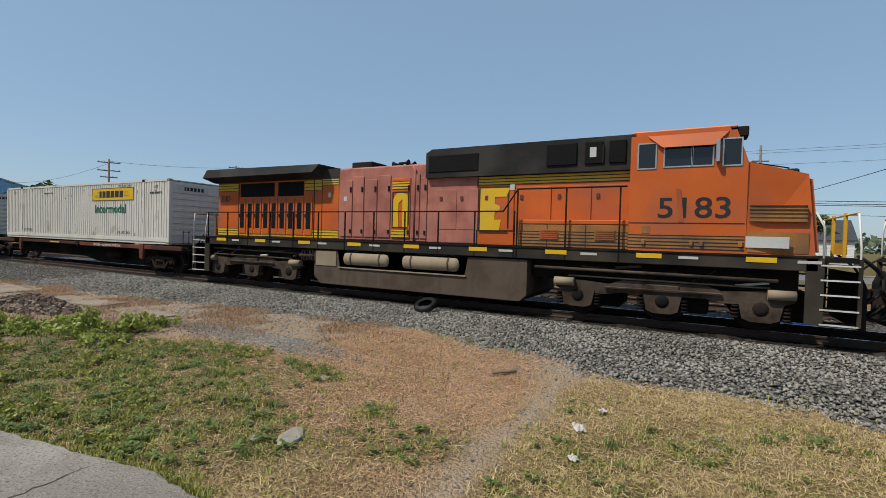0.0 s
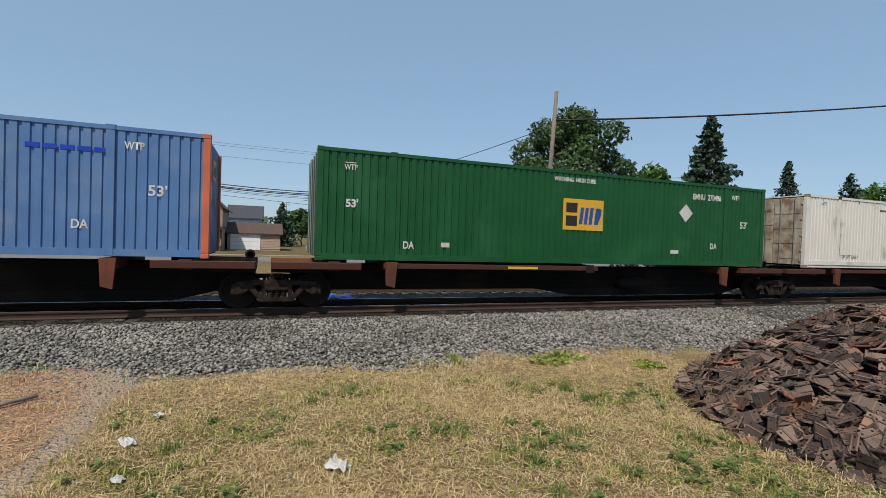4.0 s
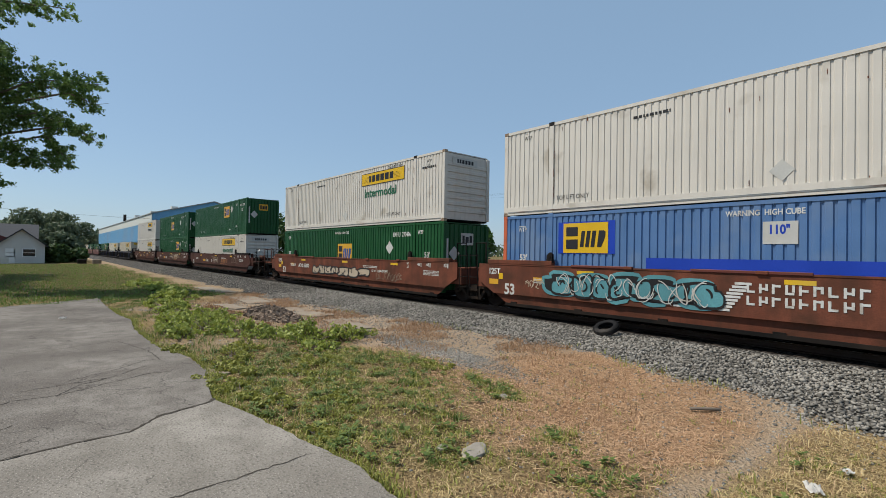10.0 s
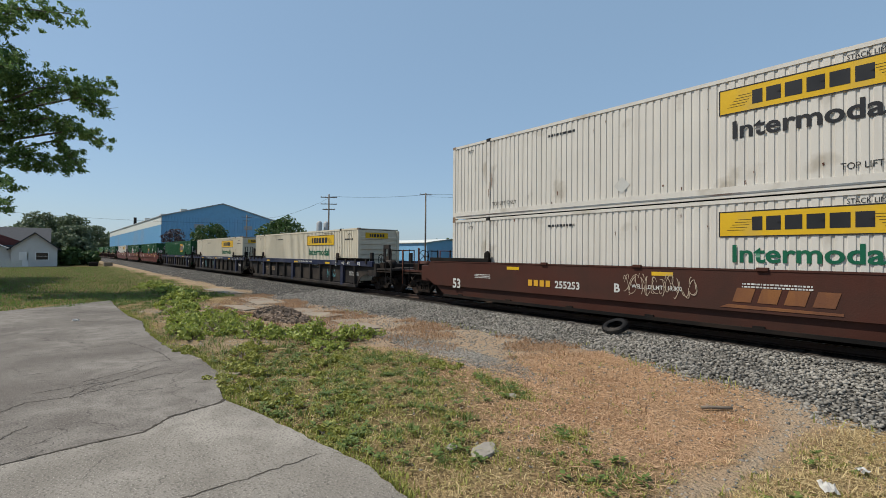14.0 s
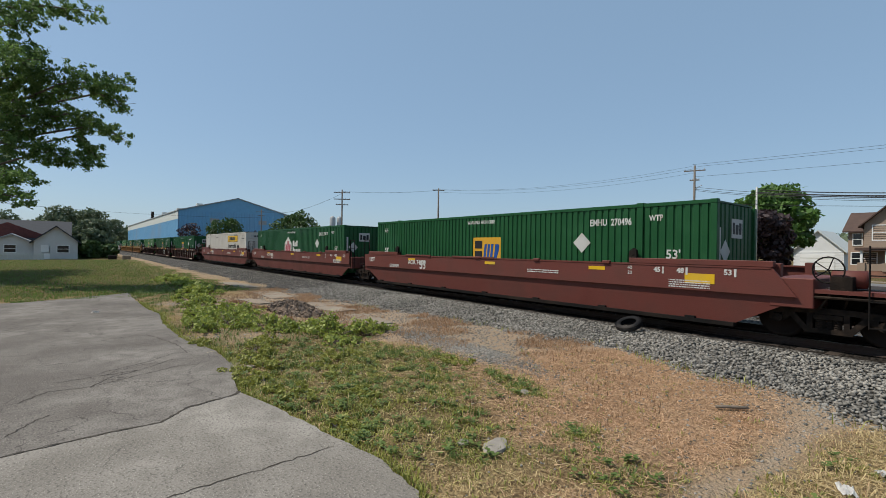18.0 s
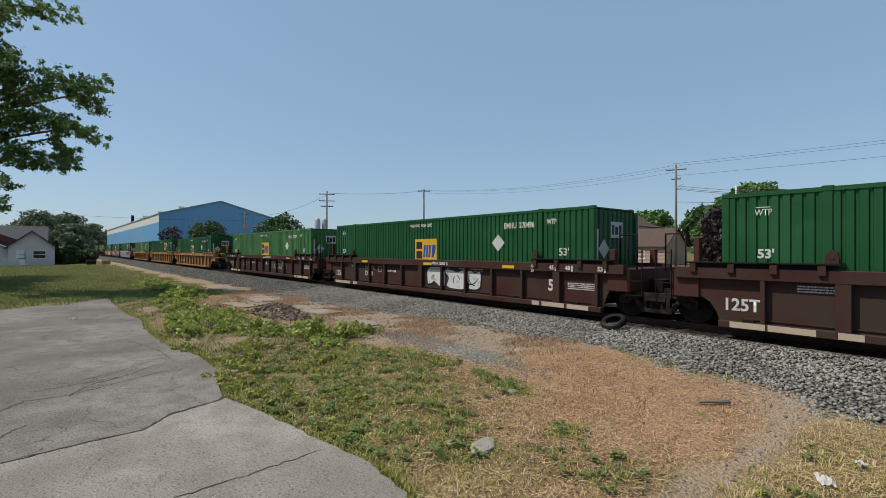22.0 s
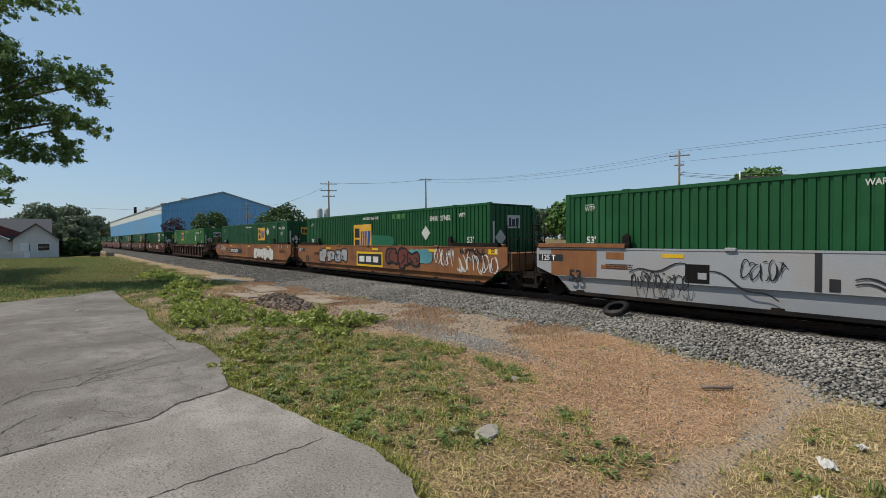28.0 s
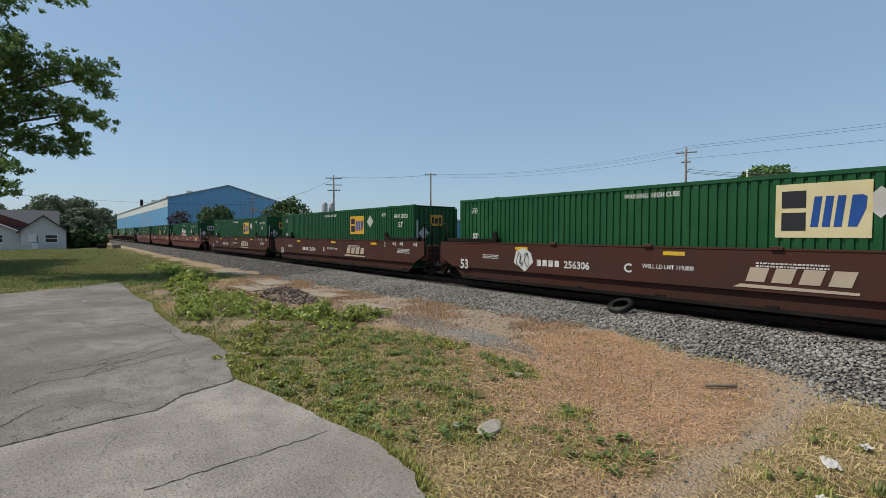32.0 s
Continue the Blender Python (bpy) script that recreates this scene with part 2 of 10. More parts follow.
def pipe(bm, pts, r, n=6, mi=0):
    """One bent tube through the points."""
    pts = [Vector(p) for p in pts]
    rings, side = [], None
    for i, p in enumerate(pts):
        a = (p - pts[i - 1]).normalized() if i else (pts[1] - p).normalized()
        b = (pts[i + 1] - p).normalized() if i + 1 < len(pts) else a
        d = (a + b).normalized() if (a + b).length > 1e-4 else a
        side = d.orthogonal() if side is None else side - d * side.dot(d)
        if side.length < 1e-4:
            side = d.orthogonal()
        side.normalize()
        v = d.cross(side)
        k = 1 / max(0.5, a.dot(d))
        rings.append([bm.verts.new(p + (side * math.cos(j * math.tau / n) + v * math.sin(j * math.tau / n)) * r * k) for j in range(n)])
    for p, q in zip(rings, rings[1:]):
        for j in range(n):
            f = bm.faces.new((p[j], p[(j + 1) % n], q[(j + 1) % n], q[j]))
            f.material_index, f.smooth = mi, True
    bm.faces.new(rings[0][::-1]).material_index = mi
    bm.faces.new(rings[-1]).material_index = mi
    return bm


def lathe(bm, profile, axis="Y", n=24, centre=(0, 0, 0), mi=0):
    """A turned body from (along, radius) pairs."""
    rings = []
    for along, rad in profile:
        ring = []
        for k in range(n):
            c, s = math.cos(k * math.tau / n) * rad, math.sin(k * math.tau / n) * rad
            p = {"Y": (c, along, s), "X": (along, c, s), "Z": (c, s, along)}[axis]
            ring.append(bm.verts.new(Vector(p) + Vector(centre)))
        rings.append(ring)
    for a, b in zip(rings, rings[1:]):
        for k in range(n):
            f = bm.faces.new((a[k], a[(k + 1) % n], b[(k + 1) % n], b[k]))
            f.smooth, f.material_index = True, mi
    for ring in (rings[0][::-1], rings[-1]):
        if (ring[0].co - ring[n // 2].co).length > 1e-4:
            bm.faces.new(ring).material_index = mi
    bmesh.ops.recalc_face_normals(bm, faces=bm.faces[:])
    return bm


LETTERS = {}


def lettering(text, height, bold=0.0, squeeze=1.0):
    """A flat mesh of built-in letters, lower left corner at the origin, facing -y."""
    key = (text, height, bold, squeeze)
    if key not in LETTERS:
        cu = bpy.data.curves.new("letters", "FONT")
        cu.body, cu.size, cu.offset, cu.resolution_u, cu.fill_mode = text, height * 1.38, bold, 3, "FRONT"
        ob = new("letters", cu)
        dg = bpy.context.evaluated_depsgraph_get()
        me = bpy.data.meshes.new_from_object(ob.evaluated_get(dg))
        bpy.data.objects.remove(ob)
        me.transform(Matrix.Diagonal((squeeze, 1, 1, 1)))
        me.transform(pose(0, 0, 0, 90, 0, 0))
        me.materials.clear()
        LETTERS[key] = me
    return LETTERS[key]


def write(text, x, z, y, height, material, parent, bold=0.0, squeeze=1.0, name="lettering"):
    me = lettering(text, height, bold, squeeze)
    key = (text, height, bold, squeeze, material.name)
    if key not in LETTERS:
        LETTERS[key] = me.copy()
    return place(name, LETTERS[key], material, parent, at=pose(x, y, z))


def plate(name, x0, x1, z0, z1, y, material, parent, label="", t=0.006):
    return part(name, boxm(x0, x1, y, y + t, z0, z1), material, parent, label)


def bars(bm, x, z, y, width, rows, height, gap, rng):
    """Rows of small bars, as writing too small to read."""
    for r in range(rows):
        u = 0.0
        while u < width:
            w = rng.uniform(0.5, 2.2) * height
            box(bm, x + u, x + min(width, u + w), y, y + 0.003, z - r * (height + gap), z - r * (height + gap) + height)
            u += w + 0.5 * height
    return bm

# ---- the train: its way along the track ----
TRACK = 13.52       # the middle of the near track
HALF = 8.077        # half a container's length
WIDE, HIGH = 1.295, 2.896


def run(t):
    """How far the train has gone at t seconds."""
    return 19.1119 * t + 0.030353 * t * t - 0.000302 * t ** 3


MOVING = []         # things of the train and their place along it


def aboard(ob, s, z=0.0):
    MOVING.append((ob, s, z))
    ob.matrix_basis = pose(s, TRACK, z)
    return ob


# ---- containers ----
def corrugated(length, z0, z1, pitch, depth, upright=True):
    """A trapezoid-folded sheet along x, standing, its outer face at y = 0 and the folds behind it."""
    bm = bmesh.new()
    n = round(length / pitch)
    p = length / n
    prof = []
    for k in range(n):
        x = -length / 2 + k * p
        prof += [(x, 0), (x + p * 0.62, 0), (x + p * 0.70, depth), (x + p * 0.92, depth)]
    prof.append((length / 2, 0))
    lo = [bm.verts.new((x, y, z0)) for x, y in prof]
    hi = [bm.verts.new((x, y, z1)) for x, y in prof]
    for i in range(len(prof) - 1):
        bm.faces.new((lo[i], lo[i + 1], hi[i + 1], hi[i]))
    return bm


SHEETS = {}


def sheet(key, make):
    if key not in SHEETS:
        bm = make()
        me = bpy.data.meshes.new(key[0])
        bm.to_mesh(me)
        bm.free()
        SHEETS[key] = me
    return SHEETS[key]


def door_bm():
    bm = boxm(0, 0.05, 0.012, 1.13, 0.12, 2.78, 0.01)
    for z in (0.35, 0.95, 1.6, 2.2, 2.6):
        box(bm, -0.025, 0.03, 1.06, 1.2, z - 0.05, z + 0.05)
    for k in range(4):
        box(bm, -0.012, 0.0, 0.05, 1.08, 0.5 + 0.6 * k, 0.75 + 0.6 * k)
    return bm


def container(name, label, paint, style, seed, post=None, logo=None):
    """A 53-foot domestic container on its floor at z = 0, doors towards -x."""
    rng = random.Random(seed)
    c = thing(name, label, "container", "containers on the train")
    post = post or paint
    pitch, depth = (0.197, 0.02) if style == "reefer" else (0.212, 0.03)
    key = paint.name
    for sgn in (1, -1):
        turn = pose(0, 0, 0, 0, 0, 0 if sgn > 0 else 180)
        place("side_panel", sheet(("side_panel", key, pitch), lambda: corrugated(15.86, 0.17, 2.80, pitch, depth)), paint, c, at=turn @ pose(0, -WIDE + 0.02, 0))
        place("top_rail", sheet(("top_rail", key), lambda: boxm(-HALF + 0.14, HALF - 0.14, -WIDE + 0.004, -WIDE + 0.09, 2.795, 2.885)), paint, c, at=turn)
        bh = 0.26 if style == "reefer" else 0.16
        place("bottom_rail", sheet(("bottom_rail", key, bh), lambda: boxm(-HALF + 0.14, HALF - 0.14, -WIDE + 0.002, -WIDE + 0.1, 0.03, 0.03 + bh)), paint, c, at=turn)
        if style == "reefer":
            place("rub_rail", sheet(("rub_rail", key), lambda: boxm(-HALF + 0.2, HALF - 0.2, -WIDE - 0.008, -WIDE + 0.002, 0.10, 0.14)), M["steel"], c, at=turn)
        for x in (-6.1, 6.1) if sgn > 0 else ():
            place("lift_post", sheet(("lift_post", key), lambda: boxm(-0.085, 0.085, -WIDE, -WIDE + 0.07, 0.03, 2.89, 0.008)), paint, c, at=turn @ pose(x, -0.004, 0))
            place("lift_casting", sheet(("lift_casting", key), lambda: boxm(-0.1, 0.1, -WIDE - 0.012, -WIDE + 0.16, 2.79, 2.91, 0.01)), M["black"] if style == "reefer" else M["steel"] if rng.random() < 0.4 else paint, c, at=turn @ pose(x, 0, 0))
        for x in (-1, 1):
            place("corner_post", sheet(("corner_post", post.name), lambda: boxm(-0.08, 0.08, -WIDE, -WIDE + 0.16, 0.11, 2.79, 0.012)), post, c, at=turn @ pose(x * (HALF - 0.08), 0, 0))
            for z in (0, 2.786) if sgn > 0 else ():
                place("corner_casting", sheet(("corner_casting", post.name), lambda: boxm(-0.089, 0.089, -WIDE - 0.004, -WIDE + 0.16, 0, 0.11, 0.01)), M["soiled"] if style == "reefer" else post, c, at=turn @ pose(x * (HALF - 0.088), 0, z))
    place("roof", sheet(("roof", key), lambda: boxm(-HALF + 0.1, HALF - 0.1, -WIDE + 0.05, WIDE - 0.05, 2.83, 2.872)), paint, c)
    place("floor", sheet(("floor", key), lambda: boxm(-HALF + 0.1, HALF - 0.1, -WIDE + 0.05, WIDE - 0.05, 0.06, 0.16)), M["dark"], c)

    def front():
        if style == "reefer":
            bm = bmesh.new()
            prof = [(0.05, 0.1)]
            for k in range(8):
                z = 0.4 + k * 0.27
                prof += [(0.05, z), (0.085, z + 0.02), (0.085, z + 0.13), (0.05, z + 0.15)]
            prof.append((0.05, 2.8))
            rows = [[bm.verts.new((a, b, z)) for a, z in prof] for b in (-1.14, 1.14)]
            for k in range(len(prof) - 1):
                bm.faces.new((rows[0][k], rows[1][k], rows[1][k + 1], rows[0][k + 1]))
            return bm
        bm = corrugated(2.28, 0.1, 2.8, 0.26, 0.04)
        bmesh.ops.transform(bm, matrix=pose(0.06, 0, 0, 0, 0, 90), verts=bm.verts[:])
        return bm
    place("front_wall", sheet(("front_wall", key, style), front), paint, c, at=pose(HALF - 0.12, 0, 0))
    for sgn in (-1, 1):
        d = place("door", sheet(("door", key, style), door_bm), M["soiled"] if style == "reefer" else paint, c, at=pose(-HALF + 0.03, 0, 0, 180 if sgn < 0 else 0) @ Matrix.Translation((0, 0, -2.9 if sgn < 0 else 0)))
        for y in (0.3, 0.85):
            place("lock_rod", sheet(("lock_rod",), lambda: rod(bmesh.new(), (-0.03, 0, 0.12), (-0.03, 0, 2.78), 0.02, 6)), M["steel"], d, at=pose(0, y, 0))
    y = -WIDE + 0.012
    ink = M["ink"] if style == "reefer" else M["stencil"]
    if logo:
        logo(c, y, rng)
    if style == "reefer":
        write("STACK LIMIT 3 HIGH", 4.0, 2.62, y, 0.11, ink, c, squeeze=0.8)
        write("TOP LIFT ONLY", 3.9, 0.42, y, 0.14, ink, c, squeeze=0.85)
        write("TOP LIFT ONLY", -5.9, 0.42, y, 0.14, ink, c, squeeze=0.85)
        write("WTP", 6.9, 2.5, y, 0.13, ink, c, squeeze=0.8)
        write("OR", 6.95, 2.36, y, 0.09, ink, c, squeeze=0.8)
        # rust runs below the lift posts and scuffs along the foot
        bm = bmesh.new()
        for _ in range(16):
            x, z = rng.uniform(-7.8, 7.8), rng.choice((rng.uniform(0.2, 0.6), rng.uniform(2.1, 2.7)))
            w, h = rng.uniform(0.01, 0.035), rng.uniform(0.03, 0.16)
            shape(bm, [(x, z), (x + w, z + h * 0.2), (x + w * 0.8, z + h), (x - w * 0.3, z + h * 0.8)], y + 0.003, 0.003)
        for x in (-6.02, 6.02):
            for _ in range(5):
                u, z = x + rng.uniform(-0.06, 0.1), rng.uniform(0.4, 2.5)
                shape(bm, [(u, z), (u + 0.012, z), (u + 0.016, z + rng.uniform(0.1, 0.35)), (u - 0.004, z + 0.3)], -WIDE - 0.0045, 0.002)
        part("rust_spots", bm, M["rusty"], c)
        write("WTP", -7.2, 2.5, y, 0.13, ink, c, squeeze=0.8)
        part("small_print", bars(bmesh.new(), -3.4, 2.44, y, 1.0, 1, 0.075, 0.05, rng), ink, c)
        part("small_print", bars(bmesh.new(), 6.6, 2.26, y, 0.9, 1, 0.09, 0.05, rng), ink, c)
        part("placard_holder", diamond(-0.4 + rng.uniform(-0.5, 0.5), 0.62, y, 0.24), M["grey_panel"], c)
        sign = part("end_sign", boxm(HALF - 0.03, HALF - 0.022, -0.85, 0.55, 2.36, 2.66), M["yellow"] if rng.random() < 0.5 else M["grey_panel"], c, "sign panel with dark marks")
        bm = bmesh.new()
        u = -0.6
        for k in range(6):
            w = (0.10, 0.13, 0.16, 0.15, 0.16, 0.15)[k]
            box(bm, HALF - 0.022, HALF - 0.019, u, u + w * 0.8, 2.43, 2.59)
            u += w + 0.02
        part("mark", bm, M["ink"], sign)
    else:
        far = style == "right"
        write("53'", 6.82, 1.9 if far else 1.4, y, 0.24, ink, c, 0.006)
        write("53'", -7.35, 1.4, y, 0.2, ink, c, 0.01)
        write("WARNING  HIGH CUBE", -1.1, 2.55, y, 0.13, ink, c, 0.004, 0.8)
        write("WTP", 5.35 if far else 6.36, 2.4, y, 0.17, ink, c, 0.006, 0.75)
        write("WTP", -7.4, 2.35, y, 0.15, ink, c, 0.002, 0.75)
        plate("code_bar", -7.38, -7.1, 2.525, 2.545, y - 0.001, ink, c)
        write("DA", 5.4, 0.62, y, 0.2, ink, c, 0.006, 0.8)
        write("DA", -5.8, 0.36, y, 0.2, ink, c, 0.006, 0.8)
        if style != "blue":
            number = "EMHU  %06d" % (270496 if seed * 1371 % 9000 == 6855 else 270000 + seed * 1371 % 9000)
            write(number, 6.45 if far else 4.5, 2.32, y, 0.17 if far else 0.2, ink, c, 0.006, 0.78)
            part("placard", diamond(4.22, 2.2 if far else 1.82, y, 0.31), M["grey_panel"], c, "pale diamond hazard placard")
        part("data_plate", boxm(3.6, 3.95, y, y + 0.005, 0.42, 0.54), M["grey_panel"], c)
        part("data_plate", boxm(-4.7, -4.45, y, y + 0.005, 0.42, 0.55), M["grey_panel"], c)
        sign = part("end_sign", boxm(HALF - 0.05, HALF - 0.044, -0.3, 0.4, 1.95, 2.45), M["gold"] if rng.random() < 0.5 else M["grey_panel"], c, "sign panel with dark marks")
        part("mark", box(box(boxm(HALF - 0.044, HALF - 0.041, -0.23, -0.1, 2.05, 2.35), HALF - 0.044, HALF - 0.041, -0.05, 0.13, 2.05, 2.3), HALF - 0.044, HALF - 0.041, 0.18, 0.33, 2.05, 2.35), M["ink"], sign)
        bm = diamond(0, 0, 0, 0.3)
        bmesh.ops.transform(bm, matrix=pose(HALF - 0.045, -0.68, 1.6, 0, 0, 90), verts=bm.verts[:])
        part("placard", bm, M["grey_panel"], c)
        part("end_strip", boxm(HALF - 0.03, HALF - 0.022, -1.12, -1.02, 0.9, 2.2), M["grey_panel"], c)
    return c


def diamond(x, z, y, r):
    bm = bmesh.new()
    slab(bm, [(x, z - r), (x + r, z), (x, z + r), (x - r, z)], y, y + 0.005)
    bmesh.ops.recalc_face_normals(bm, faces=bm.faces[:])
    return bm


def shape(bm, outline, y, t=0.004):
    slab(bm, outline, y - t, y)
    return bm


def panel_logo(x, z, w, h, panel, inks):
    """A bright panel with three dark blocks of different outline."""
    def draw(c, y, rng):
        p = plate("logo_panel", x, x + w, z, z + h, y - 0.002, panel, c, "bright panel with three dark block shapes")
        a, b = z + h * 0.2, z + h * 0.82
        u = x + w * 0.07
        m = (a + b) / 2
        lo, hi = z + h * 0.13, z + h * 0.87
        comb = [[(0, lo), (0.27, lo), (0.27, m - 0.05), (0, m - 0.05)], [(0, m + 0.05), (0.27, m + 0.05), (0.27, hi), (0, hi)]]
        zigzag = [[(e, a), (e + 0.08, a), (e + 0.12, b - 0.08), (e + 0.04, b - 0.08)] for e in (0.32, 0.44, 0.56)]
        flag = [[(0.7, a), (0.79, a), (0.87, m), (0.88, b - 0.12), (0.84, b - 0.08), (0.74, b - 0.08)]]
        for k, group in enumerate((comb, zigzag, flag)):
            bm = bmesh.new()
            for n, q in enumerate(group):
                slab(bm, [(u + px * w, pz) for px, pz in q], y - 0.007 - 0.0006 * n, y - 0.002)
            bmesh.ops.triangulate(bm, faces=[q for q in bm.faces if len(q.verts) > 4])
            bmesh.ops.recalc_face_normals(bm, faces=bm.faces[:])
            part("mark", bm, inks[k], p)
    return draw


def freight_logo(x, z, w, panel, word, ink, ink2):
    """A panel framed in dark lines with a row of dark blocks, and a word under it."""
    def draw(c, y, rng):
        h = w * 0.165
        p = plate("logo_panel", x, x + w, z, z + h, y - 0.002, panel, c, "bright panel with a row of dark blocks")
        bm = bmesh.new()
        t = 0.007 * w
        for q in ((x, x + w, z, z + t), (x, x + w, z + h - t, z + h), (x, x + t, z, z + h), (x + w - t, x + w, z, z + h)):
            box(bm, q[0], q[1], y - 0.006, y - 0.003, q[2], q[3])
        for k in range(5):
            zz = z + h * (0.26 + 0.1 * k)
            box(bm, x + w * (0.05 + 0.015 * k), x + w * (0.15 + 0.012 * k), y - 0.006, y - 0.003, zz, zz + 0.007)
            box(bm, x + w * (0.80 - 0.012 * k), x + w * (0.93 - 0.015 * k), y - 0.006, y - 0.003, zz, zz + 0.007)
        part("border_line", bm, ink, p)
        u = x + w * 0.19
        a, b = z + h * 0.24, z + h * 0.76
        for k, f in enumerate((0.055, 0.075, 0.085, 0.085, 0.09, 0.08)):
            ww = f * w
            m = (a + b) / 2
            bm = bmesh.new()
            # upright slabs, every other one notched
            shape(bm, [(u, a), (u + ww, a), (u + ww, m - 0.03), (u + ww * 0.72, m), (u + ww, m + 0.03), (u + ww, b), (u, b)] if k % 2 else [(u, a), (u + ww, a), (u + ww, b), (u, b)], y - 0.003, 0.003)
            bmesh.ops.triangulate(bm, faces=[q for q in bm.faces if len(q.verts) > 4])
            part("mark", bm, ink, p)
            u += ww + w * 0.02
        if word:
            write(word, x + w * 0.07, z - 0.58, y - 0.003, 0.41, ink2, c, 0.012, 1.12, "word")
    return draw


def blue_marks(c, y, rng):
    plate("back_panel", -5.8, -3.9, 1.64, 2.6, y - 0.001, M["royal"], c)
    panel_logo(-5.61, 1.66, 1.5, 0.9, M["yellow"], (M["ink"],) * 3)(c, y - 0.006, rng)
    plate("long_panel", -3.0, 2.9, 0.85, 1.55, y - 0.002, M["royal"], c, "long royal blue film panel")
    plate("height_sign", -0.35, 0.3, 1.9, 2.4, y - 0.002, M["grey_panel"], c)
    write("110\"", -0.25, 2.13, y - 0.004, 0.2, M["royal"], c, 0.01, 0.8)
    for k in range(5):
        plate("small_panel", 4.6 + k * 0.3, 4.85 + k * 0.3, 2.28, 2.38, y - 0.002, M["royal"], c)


def tall_marks(c, y, rng):
    panel_logo(-2.06, 0.85, 1.8, 1.48, M["gold"], E3INK)(c, y, rng)
    bm = bmesh.new()
    shape(bm, [(-0.24, 1.15), (1.5, 1.2), (1.75, 1.35), (1.75, 1.6), (1.4, 1.72), (-0.24, 1.78)], y, 0.002)
    bmesh.ops.triangulate(bm, faces=[q for q in bm.faces if len(q.verts) > 4])
    part("faded_film", bm, M["faded_teal"], c, "faded teal patch beside the panel")
    write("TOP LIFT ONLY", -6.2, 0.36, y - 0.002, 0.13, M["stencil"], c, 0.004, 0.85)
    write("TOP LIFT ONLY", 4.1, 0.36, y - 0.002, 0.13, M["stencil"], c, 0.004, 0.85)
    for x in (1.6, 2.0, 2.4):
        plate("repaint_patch", x, x + 0.3, 2.5, 2.72, y - 0.001, M["lime"], c)


def hub_marks(c, y, rng):
    bm = bmesh.new()
    slab(bm, [(-1.63, 1.1), (-0.27, 1.1), (-0.27, 1.85), (-0.95, 2.3), (-1.63, 1.85)], y - 0.006, y - 0.001)
    p = part("logo_panel", bm, M["stencil"], c, "white house-shaped panel with crimson blocks")
    for x0, x1, z0, z1 in ((-1.45, -1.2, 1.2, 1.75), (-0.7, -0.45, 1.2, 1.75), (-1.08, -0.82, 1.3, 2.0)):
        part("mark", boxm(x0, x1, y - 0.009, y - 0.006, z0, z1), M["crimson"], p)
    for x, w, h in ((-0.03, 0.3, 0.4), (0.32, 0.24, 0.28), (0.61, 0.27, 0.4)):
        plate("white_block", x, x + w, 1.62, 1.62 + h, y - 0.004, M["stencil"], c)
    for k in range(5):
        plate("white_block", -0.03 + k * 0.3, 0.2 + k * 0.3, 1.16, 1.16 + (0.38 if k == 0 else 0.27), y - 0.004, M["stencil"], c)


E3INK = (M["ink"], M["navy"], M["navy"])
KINDS = {}


def kinds():
    K = KINDS
    w = "white corrugated steel container with a yellow panel, dirt-streaked"
    K["white"] = container("shipping_container", w, M["white"], "reefer", 1, logo=freight_logo(1.65, 2.0, 3.65, M["yellow"], "Intermodal", M["ink"], M["teal"]))
    K["white2"] = container("shipping_container", "white corrugated container with dark framed panel and word below", M["white"], "reefer", 2, logo=freight_logo(1.65, 2.0, 3.65, M["grey_panel"], "Intermodal", M["ink"], M["ink"]))
    K["cream"] = container("shipping_container", "cream corrugated steel container with a yellow panel", M["cream"], "reefer", 3, logo=freight_logo(1.65, 2.0, 3.65, M["yellow"], "Intermodal", M["ink"], M["teal"]))
    K["white_dark"] = container("shipping_container", "white corrugated container, yellow panel and dark lettering", M["white"], "reefer", 4, logo=freight_logo(1.65, 2.0, 3.65, M["yellow"], "Intermodal", M["ink"], M["ink"]))
    g = "dark green corrugated steel container with a gold panel"
    K["green"] = container("shipping_container", g, M["green"], "mid", 5, logo=panel_logo(-0.75, 1.07, 1.5, 0.96, M["gold"], E3INK))
    K["green_right"] = container("shipping_container", "dark green corrugated container, gold panel near the front", M["green"], "right", 6, logo=panel_logo(2.1, 1.55, 1.5, 0.96, M["gold"], E3INK))
    K["green_tall"] = container("shipping_container", "green corrugated container with a tall faded gold panel", M["green"], "mid", 12, logo=tall_marks)
    K["lime"] = container("shipping_container", "faded light green corrugated container with a gold panel", M["lime"], "mid", 7, logo=panel_logo(-0.75, 1.15, 1.5, 0.94, M["gold"], E3INK))
    K["lime_left"] = container("shipping_container", "faded light green container, gold panel near the doors", M["lime"], "mid", 13, logo=panel_logo(-3.5, 1.6, 1.45, 0.96, M["gold"], E3INK))
    K["green_pale"] = container("shipping_container", "green corrugated container with a pale cream panel", M["green"], "right", 8, logo=panel_logo(2.5, 1.5, 1.6, 1.15, M["cream_panel"], E3INK))
    K["blue"] = container("shipping_container", "blue corrugated container with orange posts and royal blue panels", M["blue"], "blue", 9, post=M["orange_post"], logo=blue_marks)
    K["hub"] = container("shipping_container", "green corrugated container with a white house-shaped panel", M["green"], "mid", 10, logo=hub_marks)


